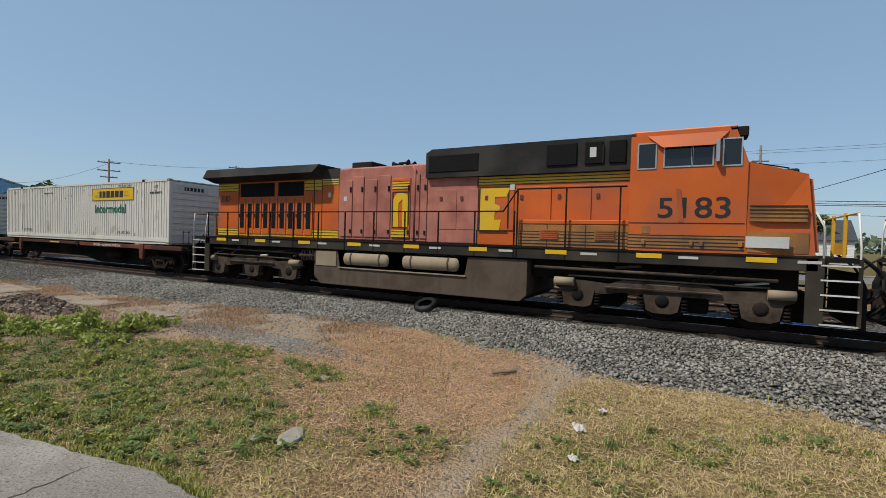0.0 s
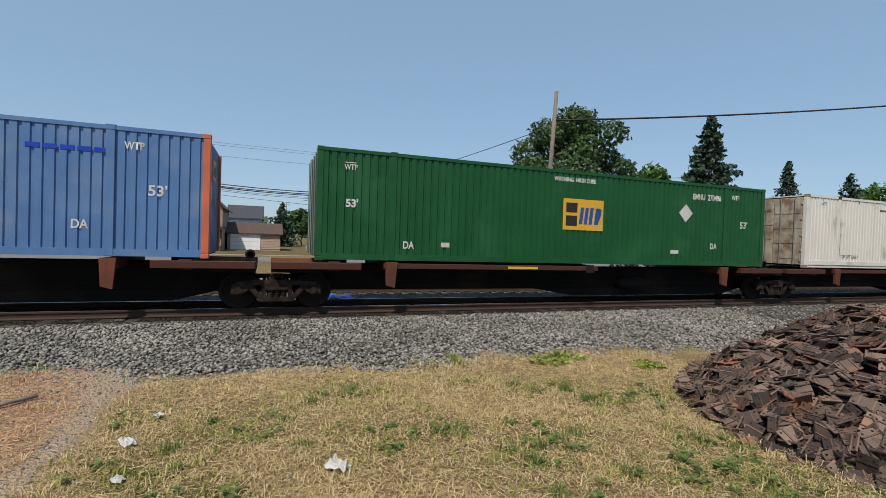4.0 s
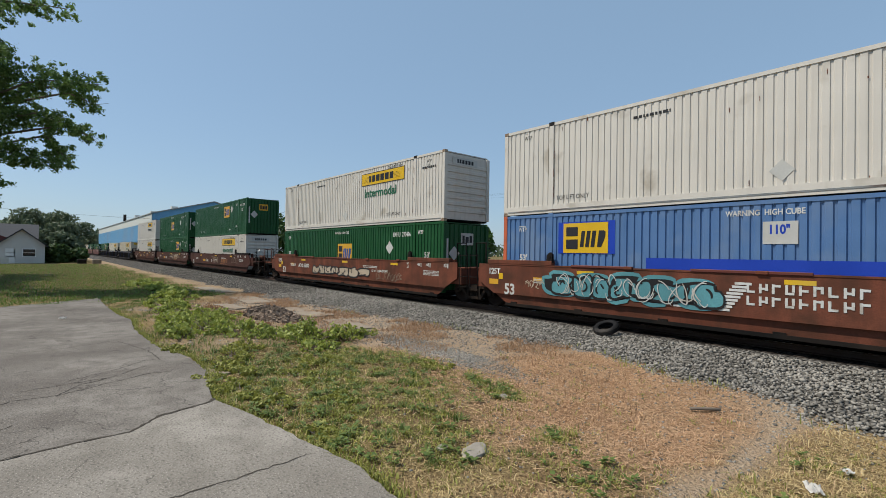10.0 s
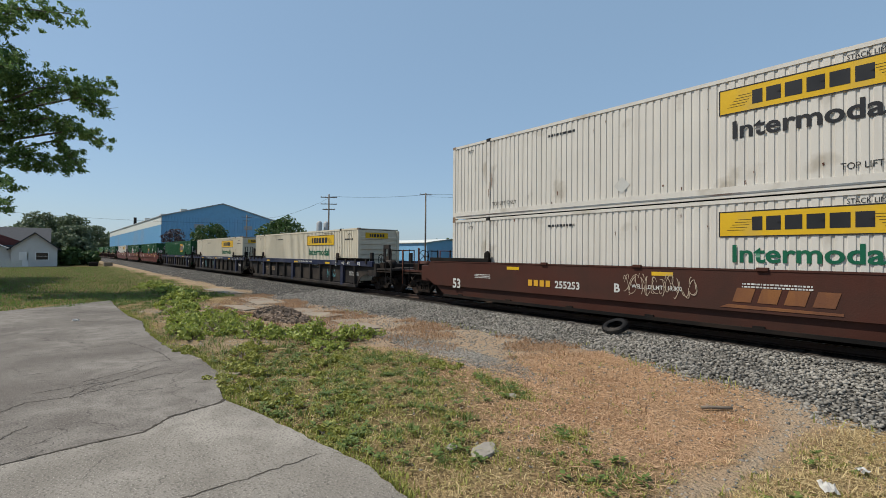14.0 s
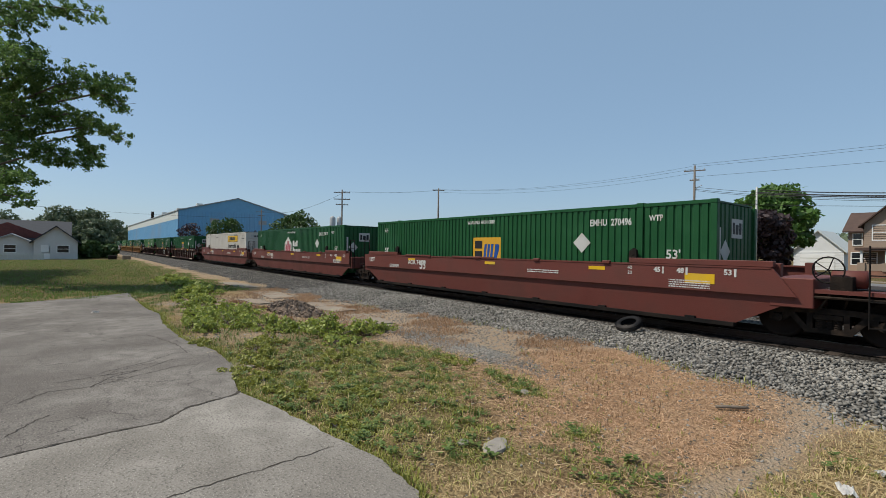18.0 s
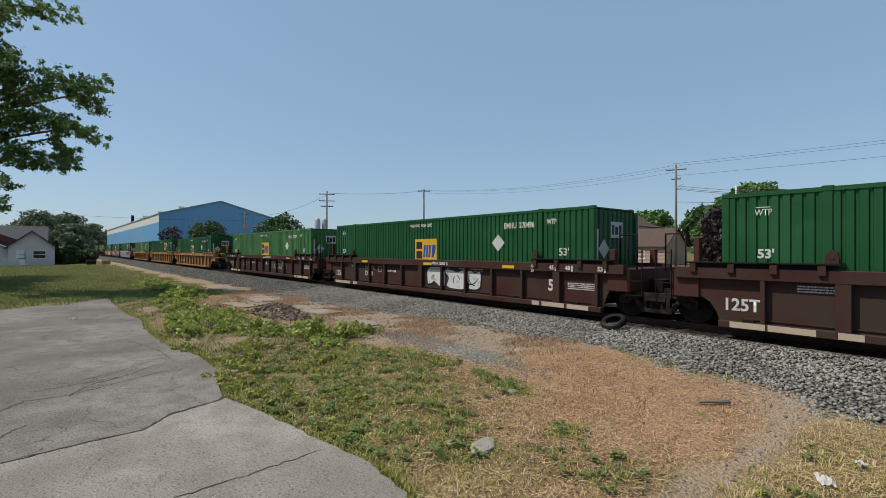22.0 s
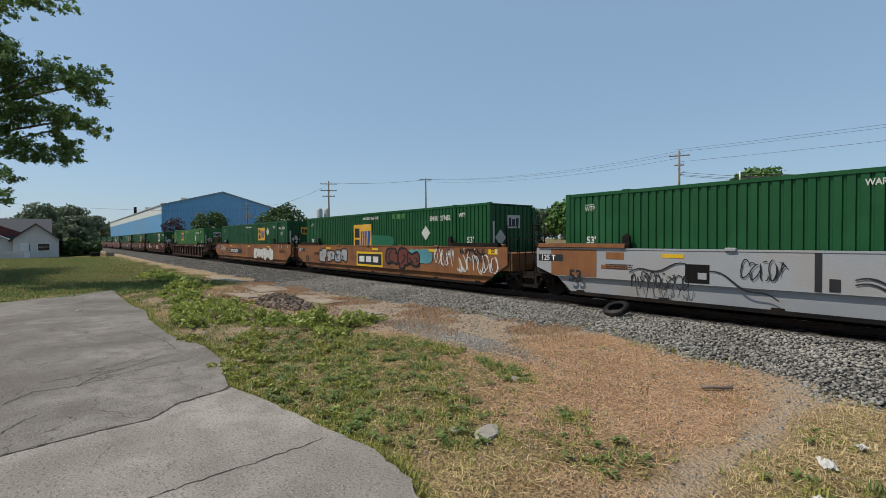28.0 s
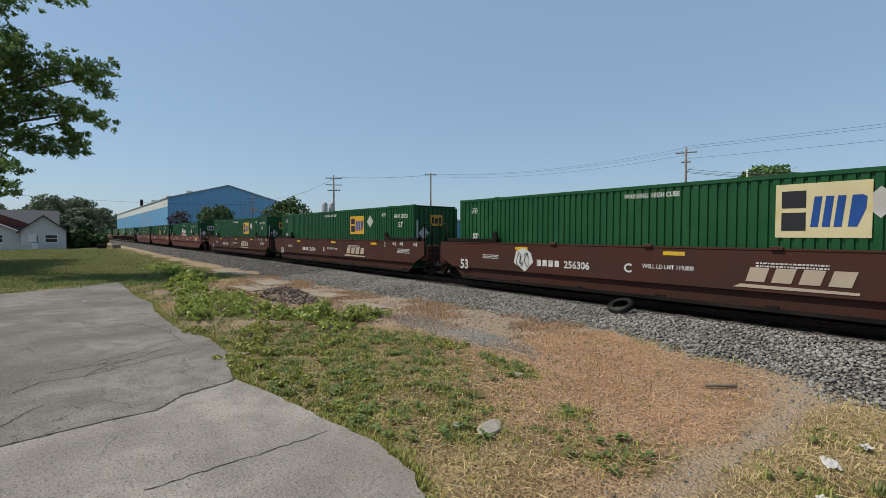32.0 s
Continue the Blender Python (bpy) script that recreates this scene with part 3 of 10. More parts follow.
# place along the train, kind, number stacked from the bottom, car
UNITS = [
    (-28.16, "spine", ["white"]), (-48.99, "spine", ["white"]), (-67.5, "spine", ["green"]), (-86.06, "spine", ["blue"]),
    (-103.3, "spine", ["green_tall"]), (-120.58, "spine", ["green"]), (-137.82, "spine", ["white2"]), (-156.18, "spine", ["green"]),
    (-177.31, "rust_f", ["green", "white"]), (-196.79, "rust", ["blue", "white"]), (-216.14, "rust_r", ["green", "white"]),
    (-240.03, "bn_f", ["white", "green_right"]), (-259.31, "bn", ["green_right", "green"]), (-278.73, "bn_r", ["white", "white_dark"]),
    (-302.4, "slate_f", ["cream"]), (-321.93, "slate", ["cream"]), (-341.42, "slate_r", ["green_right"]),
    (-364.97, "red_f", ["green"]), (-384.93, "red", ["hub"]), (-404.64, "red_r", ["white_dark"]),
    (-428.14, "maroon_f", ["green"]), (-447.71, "maroon", ["green"]), (-467.23, "maroon_r", ["lime"]),
    (-490.67, "amber_f", ["green"]), (-510.24, "amber", ["green_right"]), (-529.45, "amber_r", ["lime"]),
    (-553.0, "silver_f", ["green_right"]), (-572.45, "ochre", ["green_tall"]), (-591.82, "ochre_r", ["green_right"]),
    (-615.25, "maroon_s", ["lime_left"]),
    (-638.68, "bn_f", ["green_pale"]), (-657.99, "bn", ["green_right"]), (-677.5, "bn_r", ["green_right"]),
    (-701.0, "red_f", ["hub"]), (-720.5, "red", ["green"]), (-740.0, "red_r", ["green"]),
    (-763.5, "maroon_f", ["green"]), (-783.0, "maroon", ["lime"]), (-802.5, "maroon_r", ["green"]),
    (-826.0, "red_f", ["green"]), (-845.5, "red", ["green"]), (-865.0, "red_r", ["lime"]),
    (-888.5, "rust_f", ["green"]), (-908.0, "rust", ["green"]), (-927.5, "rust_r", ["green"]),
]


def load_train():
    kinds()
    used = set()
    for s, car, boxes in UNITS:
        z = 1.25 if car == "spine" else 0.31
        for k in boxes:
            ob = KINDS[k] if k not in used else copy_thing(KINDS[k], Matrix.Identity(4))
            used.add(k)
            aboard(ob, s, z)
            z += HIGH

# ---- freight cars ----
def arc_ribbon(bm, pts, w, y, t=0.003):
    """A flat stroke along points in x and z."""
    left, right = [], []
    for i, (x, z) in enumerate(pts):
        a, b = pts[max(0, i - 1)], pts[min(len(pts) - 1, i + 1)]
        dx, dz = b[0] - a[0], b[1] - a[1]
        d = math.hypot(dx, dz) or 1
        k = w * (0.6 + 0.4 * math.sin(math.pi * i / max(1, len(pts) - 1)))
        left.append(bm.verts.new((x - dz / d * k, y, z + dx / d * k)))
        right.append(bm.verts.new((x + dz / d * k, y, z - dx / d * k)))
    for i in range(len(pts) - 1):
        f = bm.faces.new((left[i], right[i], right[i + 1], left[i + 1]))
    return bm


def stroke(rng, cx, cz, w, h, n=10):
    a0, da = rng.uniform(0, 6.28), rng.choice((-1, 1)) * rng.uniform(0.9, 3.4)
    sk = rng.uniform(-0.9, 0.9)
    return [(cx + (math.cos(a0 + da * k / n) * 0.5 + sk * math.sin(a0 + da * k / n) * 0.5) * w, cz + math.sin(a0 + da * k / n) * 0.5 * h) for k in range(n + 1)]


def tagging(car, seed, x0, x1, z0, z1, y, material, cell=0.55, weight=0.03, fill=None):
    """Sprayed strokes in a row that spell nothing."""
    rng = random.Random(seed)
    letters = []
    if fill:
        bm = bmesh.new()
        x = x0
        while x < x1 - cell * 0.5:
            w, zt, zb = cell * rng.uniform(0.7, 1.25), z1 - rng.uniform(0, 0.2) * (z1 - z0), z0 + rng.uniform(0, 0.2) * (z1 - z0)
            cx, cz, sk = x + w * 0.5, (zt + zb) / 2, rng.uniform(-0.15, 0.25)
            o, dents = [], [rng.uniform(0, 6.28) for _ in range(2)]
            for k in range(22):
                t = 6.2832 * k / 22
                r = 1.0 - 0.42 * sum(max(0.0, 1 - abs(math.remainder(t - d, 6.2832)) / 0.55) for d in dents)
                px, pz = r * math.copysign(abs(math.cos(t)) ** 0.6, math.cos(t)), r * math.copysign(abs(math.sin(t)) ** 0.6, math.sin(t))
                o.append((cx + (px * 0.52 + sk * pz * 0.4) * w, cz + pz * (zt - zb) * 0.5))
            letters.append(o)
            vs = [bm.verts.new((px, y - 0.004 - 0.0005 * (len(letters) % 2), pz)) for px, pz in o]
            bm.faces.new(vs)
            x += w * 0.98
        bmesh.ops.triangulate(bm, faces=bm.faces[:])
        tagged(part("sprayed_fill", bm, fill, car), kind="stuff")
    bm = bmesh.new()
    x = x0
    j = 0
    if letters:
        for k, o in enumerate(letters):
            arc_ribbon(bm, o + o[:1], weight * 1.3, y - 0.0085 - 0.0006 * (k % 3))
            cx, cz = sum(q[0] for q in o) / len(o), sum(q[1] for q in o) / len(o)
            for n in range(rng.choice((1, 2))):
                arc_ribbon(bm, stroke(rng, cx, cz, cell * rng.uniform(0.2, 0.5), (z1 - z0) * rng.uniform(0.25, 0.5)), weight, y - 0.0105 - 0.0004 * n)
        return part("sprayed_tag", bm, material, car)
    cell *= 0.5
    weight *= 0.6
    while x < x1:
        for _ in range(rng.choice((3, 4, 5))):
            j += 1
            arc_ribbon(bm, stroke(rng, x + cell * 0.5, (z0 + z1) / 2 + rng.uniform(-0.1, 0.1) * (z1 - z0), cell * rng.uniform(0.5, 1.1), (z1 - z0) * rng.uniform(0.6, 1.0)), weight, y - 0.009 - 0.0003 * (j % 9))
        x += cell * rng.uniform(0.8, 1.1)
    return part("sprayed_tag", bm, material, car)


def ring_bm(r_out, r_in, y0, y1, n=24):
    bm = bmesh.new()
    return lathe(bm, [(y0, r_in), (y0, r_out), (y1, r_out), (y1, r_in), (y0, r_in)], "Y", n)


def wheel_bm(r):
    bm = bmesh.new()
    lathe(bm, [(-0.03, 0.02), (-0.03, 0.10), (0.0, 0.14), (0.01, r - 0.09), (-0.045, r - 0.07), (-0.045, r), (0.07, r + 0.004), (0.085, r + 0.028), (0.10, r + 0.02), (0.10, r - 0.08), (0.05, r - 0.1), (0.05, 0.14), (0.08, 0.10), (0.08, 0.02)], "Y", 28)
    return bm


def frame_bm():
    """The cast side frame of a freight truck."""
    bm = bmesh.new()
    y0, y1 = -0.09, 0.07
    slab(bm, [(-1.05, 0.60), (-0.95, 0.68), (-0.45, 0.73), (0.45, 0.73), (0.95, 0.68), (1.05, 0.60), (0.92, 0.56), (0.45, 0.61), (-0.45, 0.61), (-0.92, 0.56)], y0, y1)
    for s in (-1, 1):
        slab(bm, [(s * 1.05, 0.60), (s * 1.06, 0.38), (s * 0.96, 0.38), (s * 0.95, 0.56)][::s], y0, y1)
        slab(bm, [(s * 0.80, 0.57), (s * 0.79, 0.40), (s * 0.70, 0.46), (s * 0.62, 0.59)][::s], y0, y1)
        slab(bm, [(s * 0.72, 0.58), (s * 0.58, 0.60), (s * 0.28, 0.25), (s * 0.40, 0.22)][::s], y0, y1)
        slab(bm, [(s * 0.36, 0.61), (s * 0.26, 0.61), (s * 0.26, 0.30), (s * 0.36, 0.30)][::s], y0, y1)
        rod(bm, (s * 0.89, y0 - 0.06, 0.46), (s * 0.89, y1, 0.46), 0.10, 14)
        rod(bm, (s * 0.89, y0 - 0.09, 0.46), (s * 0.89, y0 - 0.05, 0.46), 0.055, 8)
    slab(bm, [(-0.42, 0.20), (0.42, 0.20), (0.36, 0.30), (-0.36, 0.30)], y0, y1)
    box(bm, -0.25, 0.25, y0 - 0.02, y1, 0.50, 0.60)
    bmesh.ops.recalc_face_normals(bm, faces=bm.faces[:])
    return bm


def spring_bm():
    """Three coil springs in a nest, one ridged casting of shared turns."""
    bm = bmesh.new()
    rows = []
    for k in range(21):
        z = 0.30 + 0.21 * k / 20
        fat = 0.062 if k % 4 < 2 else 0.045
        rows.append([bm.verts.new((-0.23 + 0.46 * i / 27, -0.02 - fat * abs(math.sin(math.pi * 3 * i / 27)), z)) for i in range(28)])
    for a, b in zip(rows, rows[1:]):
        for i in range(27):
            bm.faces.new((a[i], a[i + 1], b[i + 1], b[i]))
    return bm


def freight_truck(car, x, base=0.89):
    t = place("truck", sheet(("bolster",), lambda: box(box(bmesh.new(), -0.2, 0.2, -1.0, 1.0, 0.45, 0.68), -0.15, 0.15, -0.3, 0.3, 0.68, 0.80)), M["truck"], car, "two-axle cast steel truck", at=pose(x, 0, 0))
    for s in (-1, 1):
        turn = pose(0, 0, 0, 0, 0, 0 if s < 0 else 180)
        place("side_frame", sheet(("side_frame",), frame_bm), M["truck"], t, at=turn @ pose(0, -1.0, 0))
        place("spring", sheet(("spring",), spring_bm), M["truck"], t, at=turn @ pose(0, -1.0, 0))
    for a in (-base, base):
        place("axle", sheet(("axle",), lambda: rod(bmesh.new(), (0, -0.95, 0.46), (0, 0.95, 0.46), 0.08, 10)), M["wheel"], t, at=pose(a, 0, 0))
        for s in (-1, 1):
            place("wheel", sheet(("wheel",), lambda: wheel_bm(0.455)), M["wheel"], t, at=pose(a, s * 0.76, 0.457, 0, 0, 0 if s < 0 else 180))
    return t


def coupler(car, x, s):
    bm = bmesh.new()
    box(bm, min(x, x + s * 0.5), max(x, x + s * 0.5), -0.1, 0.1, 0.78, 0.98)
    slab(bm, [(x + s * 0.45, 0.70), (x + s * 0.78, 0.70), (x + s * 0.80, 1.02), (x + s * 0.45, 1.02)][::s], -0.17, 0.13)
    bmesh.ops.recalc_face_normals(bm, faces=bm.faces[:])
    part("coupler", bm, M["truck"], car)
    bm = bmesh.new()
    for y in (-0.45, 0.4):
        pts = [(x + s * (0.0 + 0.75 * k / 6), y, 0.75 - 0.38 * math.sin(math.pi * k / 6)) for k in range(7)]
        pipe(bm, pts, 0.028)
    part("air_hose", bm, M["rubber"], car)


def ladder(car, x, y, z0, z1, w, material, n=4):
    bm = bmesh.new()
    for u in (x - w / 2, x + w / 2):
        rod(bm, (u, y, z0), (u, y, z1), 0.016, 6)
    part("ladder_rail", bm, material, car)
    for k in range(n):
        z = z0 + 0.02 + (z1 - z0 - 0.1) * k / max(1, n - 1)
        place("rung", sheet(("rung", w), lambda: box(bmesh.new(), -w / 2, w / 2, -0.03, 0.03, 0, 0.022)), material, car, at=pose(x, y, z))


def brake_wheel(car, x, y, z, face="X"):
    bm = bmesh.new()
    n = 20
    for k in range(n):
        a, b = k * math.tau / n, (k + 1) * math.tau / n
        p = [(x, y + 0.27 * math.cos(q), z + 0.27 * math.sin(q)) if face == "X" else (x + 0.27 * math.cos(q), y, z + 0.27 * math.sin(q)) for q in (a, b)]
        rod(bm, p[0], p[1], 0.016, 5)
    for k in range(5):
        a = k * math.tau / 5
        rod(bm, (x, y, z), (x, y + 0.27 * math.cos(a), z + 0.27 * math.sin(a)) if face == "X" else (x + 0.27 * math.cos(a), y, z + 0.27 * math.sin(a)), 0.012, 5)
    part("brake_wheel", bm, M["dark"], car)


def spine_car(label, front, rear, lettered=False):
    c = thing("spine_car", label, "rail car", "cars of the train")
    part("centre_sill", boxm(-8.6, 8.6, -0.33, 0.33, 0.42, 1.12, 0.02), M["dark"], c, "black steel box sill")
    bm = bmesh.new()
    slab(bm, [(-1.2, 0.42), (8.3, 0.42), (7.2, 0.16), (0.4, 0.16)], -0.33, 0.33)
    part("belly_sill", bm, M["dark"], c)
    part("side_rail", boxm(-6.3, 0.6, -1.32, -1.2, 1.06, 1.2, 0.01), M["brown"], c, "rust-brown side rail")
    part("side_rail", boxm(-6.3, 0.6, 1.2, 1.32, 1.06, 1.2, 0.01), M["brown"], c)
    for x, m in ((-6.1, "rusty"), (6.1, "rusty"), (0.3, "dark"), (-7.6, "brown"), (7.6, "brown")):
        bm = bmesh.new()
        box(bm, x - 0.14, x + 0.14, -1.34, 1.34, 1.0, 1.235)
        if abs(x) == 6.1:
            slab(bm, [(x - 0.16, 1.24), (x - 0.13, 0.62), (x + 0.1, 0.55), (x + 0.16, 1.24)], -1.36, -1.26)
        bmesh.ops.recalc_face_normals(bm, faces=bm.faces[:])
        part("cross_arm", bm, M[m], c, "rusty steel cross arm")
    for x0, x1 in ((-9.1, -6.9), (6.9, 9.1)):
        part("end_beam", boxm(x0, x1, -1.36, -1.12, 1.02, 1.2, 0.015), M["brown"], c, "rust-brown steel end beam")
        part("end_beam", boxm(x0, x1, 1.12, 1.36, 0.98, 1.2, 0.015), M["ochre"], c)
        part("end_deck", boxm(x0, x1, -1.1, 1.1, 0.92, 1.06), M["dark"], c)
    part("marker_strip", boxm(-2.6, -1.6, -1.326, -1.32, 1.09, 1.16), M["yellow"], c)
    if lettered:
        part("side_rail", boxm(0.6, 6.9, -1.32, -1.2, 1.02, 1.2, 0.01), M["rusty"], c, "rust-brown side rail with stencilled words")
        write("TWIN 28 - ALL PURPOSE SPINE CAR", 1.9, 1.06, -1.324, 0.1, M["stencil"], c, 0.004, 1.1)
    part("air_tank", lathe(bmesh.new(), [(2.0, 0.05), (2.02, 0.2), (3.2, 0.2), (3.22, 0.05)], "X", 14, (0, -0.62, 0.62)), M["dark"], c)
    bm = bmesh.new()
    rod(bm, (-6, -0.55, 0.7), (6, -0.55, 0.62), 0.03, 6)
    part("brake_rod", bm, M["dark"], c)
    freight_truck(c, rear)
    if front:
        freight_truck(c, front)
        coupler(c, 9.2, 1)
        for y in (-1.2, 1.2):
            ladder(c, 9.15, y, 0.42, 1.9, 0.4, M["dark"], 3)
    bm = bmesh.new()
    lathe(bm, [(-0.04, 0.07), (-0.04, 0.12), (0.04, 0.12), (0.04, 0.07), (-0.04, 0.07)], "Y", 14, (-9.6, -0.75, 1.36))
    box(bm, -9.7, -9.5, -0.85, -0.65, 1.1, 1.25)
    part("lashing_ring", bm, M["dark"], c)
    return c


def well_car(label, paint, ribbed, ends, chord=None, marks=None, dark_end=None, fold=0.95):
    """One well of an articulated car. ends: '' inside, 'f' free front, 'r' free rear, 'fr' both."""
    c = thing("well_car", label, "rail car", "cars of the train")
    chord = chord or paint
    xf = 9.75 if "f" in ends else 9.1
    xr = -9.75 if "r" in ends else -9.1
    Y = 1.46
    top = 1.47 if ribbed else 1.56
    for s in (-1, 1):
        turn = pose(0, 0, 0, 0, 0, 0) if s < 0 else Matrix.Diagonal((1, -1, 1, 1))
        a, b = xr, xf
        if ribbed:
            bm = bmesh.new()
            ra, rb = (1.65 if "r" in ends else 1.0), (1.65 if "f" in ends else 0.7)
            slab(bm, [(a + ra, 0.16), (b - rb, 0.16), (b - rb * 0.93, 0.4), (b - rb * 0.78, 0.64), (b - rb * 0.55, 0.78), (b - 0.15, 0.82), (b - 0.02, 1.25), (a + 0.02, 1.25), (a + 0.15, 0.82), (a + ra * 0.55, 0.78), (a + ra * 0.78, 0.64), (a + ra * 0.93, 0.4)], -Y + 0.13, -Y + 0.16)
            part("side_sheet", bm, paint, c, at=turn)
            part("top_chord", boxm(a, b, -Y - 0.01, -Y + 0.16, 1.2, top, 0.012), chord, c, at=turn)
            part("bottom_chord", boxm(a + ra, b - rb, -Y, -Y + 0.16, 0.08, 0.24, 0.012), paint, c, at=turn)
            for z, h in ((1.08, 0.02), (0.3, 0.03)) if s < 0 else ():
                part("side_rod", boxm(a + ra + 0.5, b - rb - 0.4, -Y + 0.105, -Y + 0.135, z, z + h), paint, c, at=turn)
            n = 11
            for k in range(n + 1) if s < 0 else ():
                x = a + ra + 0.9 + (b - a - ra - rb - 1.05) * k / n
                big = k in (1, 5, n - 1)
                place("side_post", sheet(("side_post", paint.name, big), lambda: boxm(-0.13 if big else -0.05, 0.13 if big else 0.05, -Y - 0.004, -Y + 0.14, 0.14, 1.21, 0.01)), paint if not big else chord, c, at=turn @ pose(x, 0, 0))
        else:
            bm = bmesh.new()
            low = [] if fold > 0.9 else [(b - 0.75, fold), (a + 0.75, fold)]
            upper = [(b - 0.02, 0.95), (b - 0.02 - (0.45 if "f" in ends else 0), top), (a + 0.02 + (0.45 if "r" in ends else 0), top), (a + 0.02, 0.95)]
            slab(bm, ([low[1], low[0]] if low else []) + upper, -Y, -Y + 0.05)
            lower = [(a + 0.02, 0.95), (b - 0.02, 0.95), (b - 0.1, 0.85), (b - 1.25, 0.24), (a + 1.25, 0.24), (a + 0.1, 0.85)] if not low else [low[1], low[0], (b - 1.25, 0.24), (a + 1.25, 0.24)]
            vs = [bm.verts.new((x, -Y + 0.07 + (fold - z) * 0.1, z)) for x, z in lower]
            bm.faces.new(vs[::-1])
            bmesh.ops.recalc_face_normals(bm, faces=bm.faces[:])
            part("side_sheet", bm, paint, c, at=turn)
            part("bottom_rail", boxm(a + 1.25, b - 1.25, -Y + 0.05, -Y + 0.2, 0.16, 0.25), M["dark"], c, at=turn)
            part("top_chord", boxm(a + 0.5, b - 0.5, -Y - 0.012, -Y + 0.12, top - 0.03, top + 0.012), paint, c, at=turn)
            for x0, x1 in ((-5.2, -3.4), (-1.8, 0.6)) if paint in (M["rusty"], M["red"]) else ():
                part("guard_strip", boxm(x0, x1, -Y - 0.03, -Y + 0.02, top - 0.02, top + 0.05, 0.01), M["red"], c, at=turn)
            for x in (-3.4, -0.3, 2.6, 5.2) if s < 0 else ():
                place("lug", sheet(("lug", paint.name), lambda: boxm(-0.12, 0.12, -Y - 0.05, -Y + 0.04, top - 0.03, top + 0.055, 0.012)), paint, c, at=turn @ pose(x, 0, 0))
        for x0, x1 in ((a + 0.3, -5.9), (5.9, b - 0.3)) if s < 0 and ribbed else ():
            tone = M["steel"] if paint == M["amber"] else M["dark"]
            part("end_ledge", boxm(x0, x1, -Y - 0.07, -1.3, top + 0.10, top + 0.135, 0.006), tone, c, "thin flat guide ledge on brackets", at=turn)
            part("ledge_web", boxm(x0 + 0.1, x1 - 0.05, -Y + 0.03, -Y + 0.05, top, top + 0.1), chord if paint == M["amber"] else tone, c, at=turn)
            for k in range(4):
                u = x0 + 0.15 + (x1 - x0 - 0.4) * k / 3
                place("ledge_bracket", sheet(("ledge_bracket", paint.name), lambda: boxm(-0.07, 0.07, -Y - 0.06, -Y + 0.04, top - 0.12, top + 0.1, 0.008)), paint, c, at=turn @ pose(u, 0, 0))
        for x0, x1 in ((a + 0.45, -5.9), (5.9, b - 0.45)) if s < 0 and not ribbed else ():
            part("end_ledge", boxm(x0, x1, -Y - 0.02, -1.31, top + 0.012, top + 0.15, 0.01), (M["dark"] if paint in (M["ochre"], M["silver"], M["brown"]) else paint) if not ribbed else chord, c, "raised steel guide ledge", at=turn)
        for x in (-6.0, 6.0) if s < 0 else ():
            bm = bmesh.new()
            slab(bm, [(x - 0.12, top + 0.1), (x + 0.12, top + 0.1), (x + 0.1, top + 0.36), (x + 0.02, top + 0.42), (x - 0.1, top + 0.34)], -Y - 0.01, -Y + 0.08)
            rod(bm, (x, -Y - 0.02, top + 0.27), (x, -Y + 0.09, top + 0.27), 0.05, 8)
            bmesh.ops.recalc_face_normals(bm, faces=bm.faces[:])
            part("lock_lug", bm, M["dark"] if not ribbed else paint, c, at=turn)
    for k in range(7):
        x = -7.5 + 2.5 * k
        part("cross_bearer", boxm(x - 0.12, x + 0.12, -1.4, 1.4, 0.16, 0.3), M["dark"], c)
    for s, x, free in ((1, xf, "f" in ends), (-1, xr, "r" in ends)):
        xx = sorted((x - s * 0.55, x + s * (0.15 if not free else 0.25)))
        part("end_bulkhead", boxm(xx[0], xx[1], -1.38, 1.38, 0.72, 1.36, 0.02), dark_end or paint, c)
        xx = sorted((x - s * 1.1, x + s * (0.55 if not free else 1.5)))
        part("centre_sill", boxm(xx[0], xx[1], -0.3, 0.3, 0.68, 1.05, 0.02), M["dark"], c)
        for y in (-1.2, 1.2):
            w, h = (0.07, 2.2) if ribbed and s < 0 else (0.09, 1.9 if ribbed else 1.66)
            part("guide_post", boxm(x - s * 0.45 - w, x - s * 0.45 + w, y - 0.08, y + 0.08, 1.3, h, 0.015), dark_end or paint, c, "container guide post")
        if free:
            xx = sorted((x + s * 0.25, x + s * 1.65))
            pale = paint in (M["silver"], M["ochre"])
            part("end_deck", boxm(xx[0], xx[1], -1.35, 1.35, 1.06, 1.14), M["slate"] if pale else paint, c, "walk deck with grating")
            if ribbed:
                bm = bmesh.new()
                u0, u1 = sorted((x - s * 0.65, x - s * 1.2))
                for q in ((u0, u1, 1.4, 1.7), (u0, u0 + 0.12, 1.7, 2.1), (u1 - 0.12, u1, 1.7, 2.1), (u0, u1, 2.1, 2.32)):
                    box(bm, q[0], q[1], -0.05, 0.05, q[2], q[3])
                part("stack_bracket", bm, paint if dark_end is None else dark_end, c, "upright rusty steel bracket with a hole")
            part("deck_grating", boxm(xx[0] + 0.1, xx[1] - 0.1, -0.9, 0.9, 1.14, 1.16), M["slate"], c)
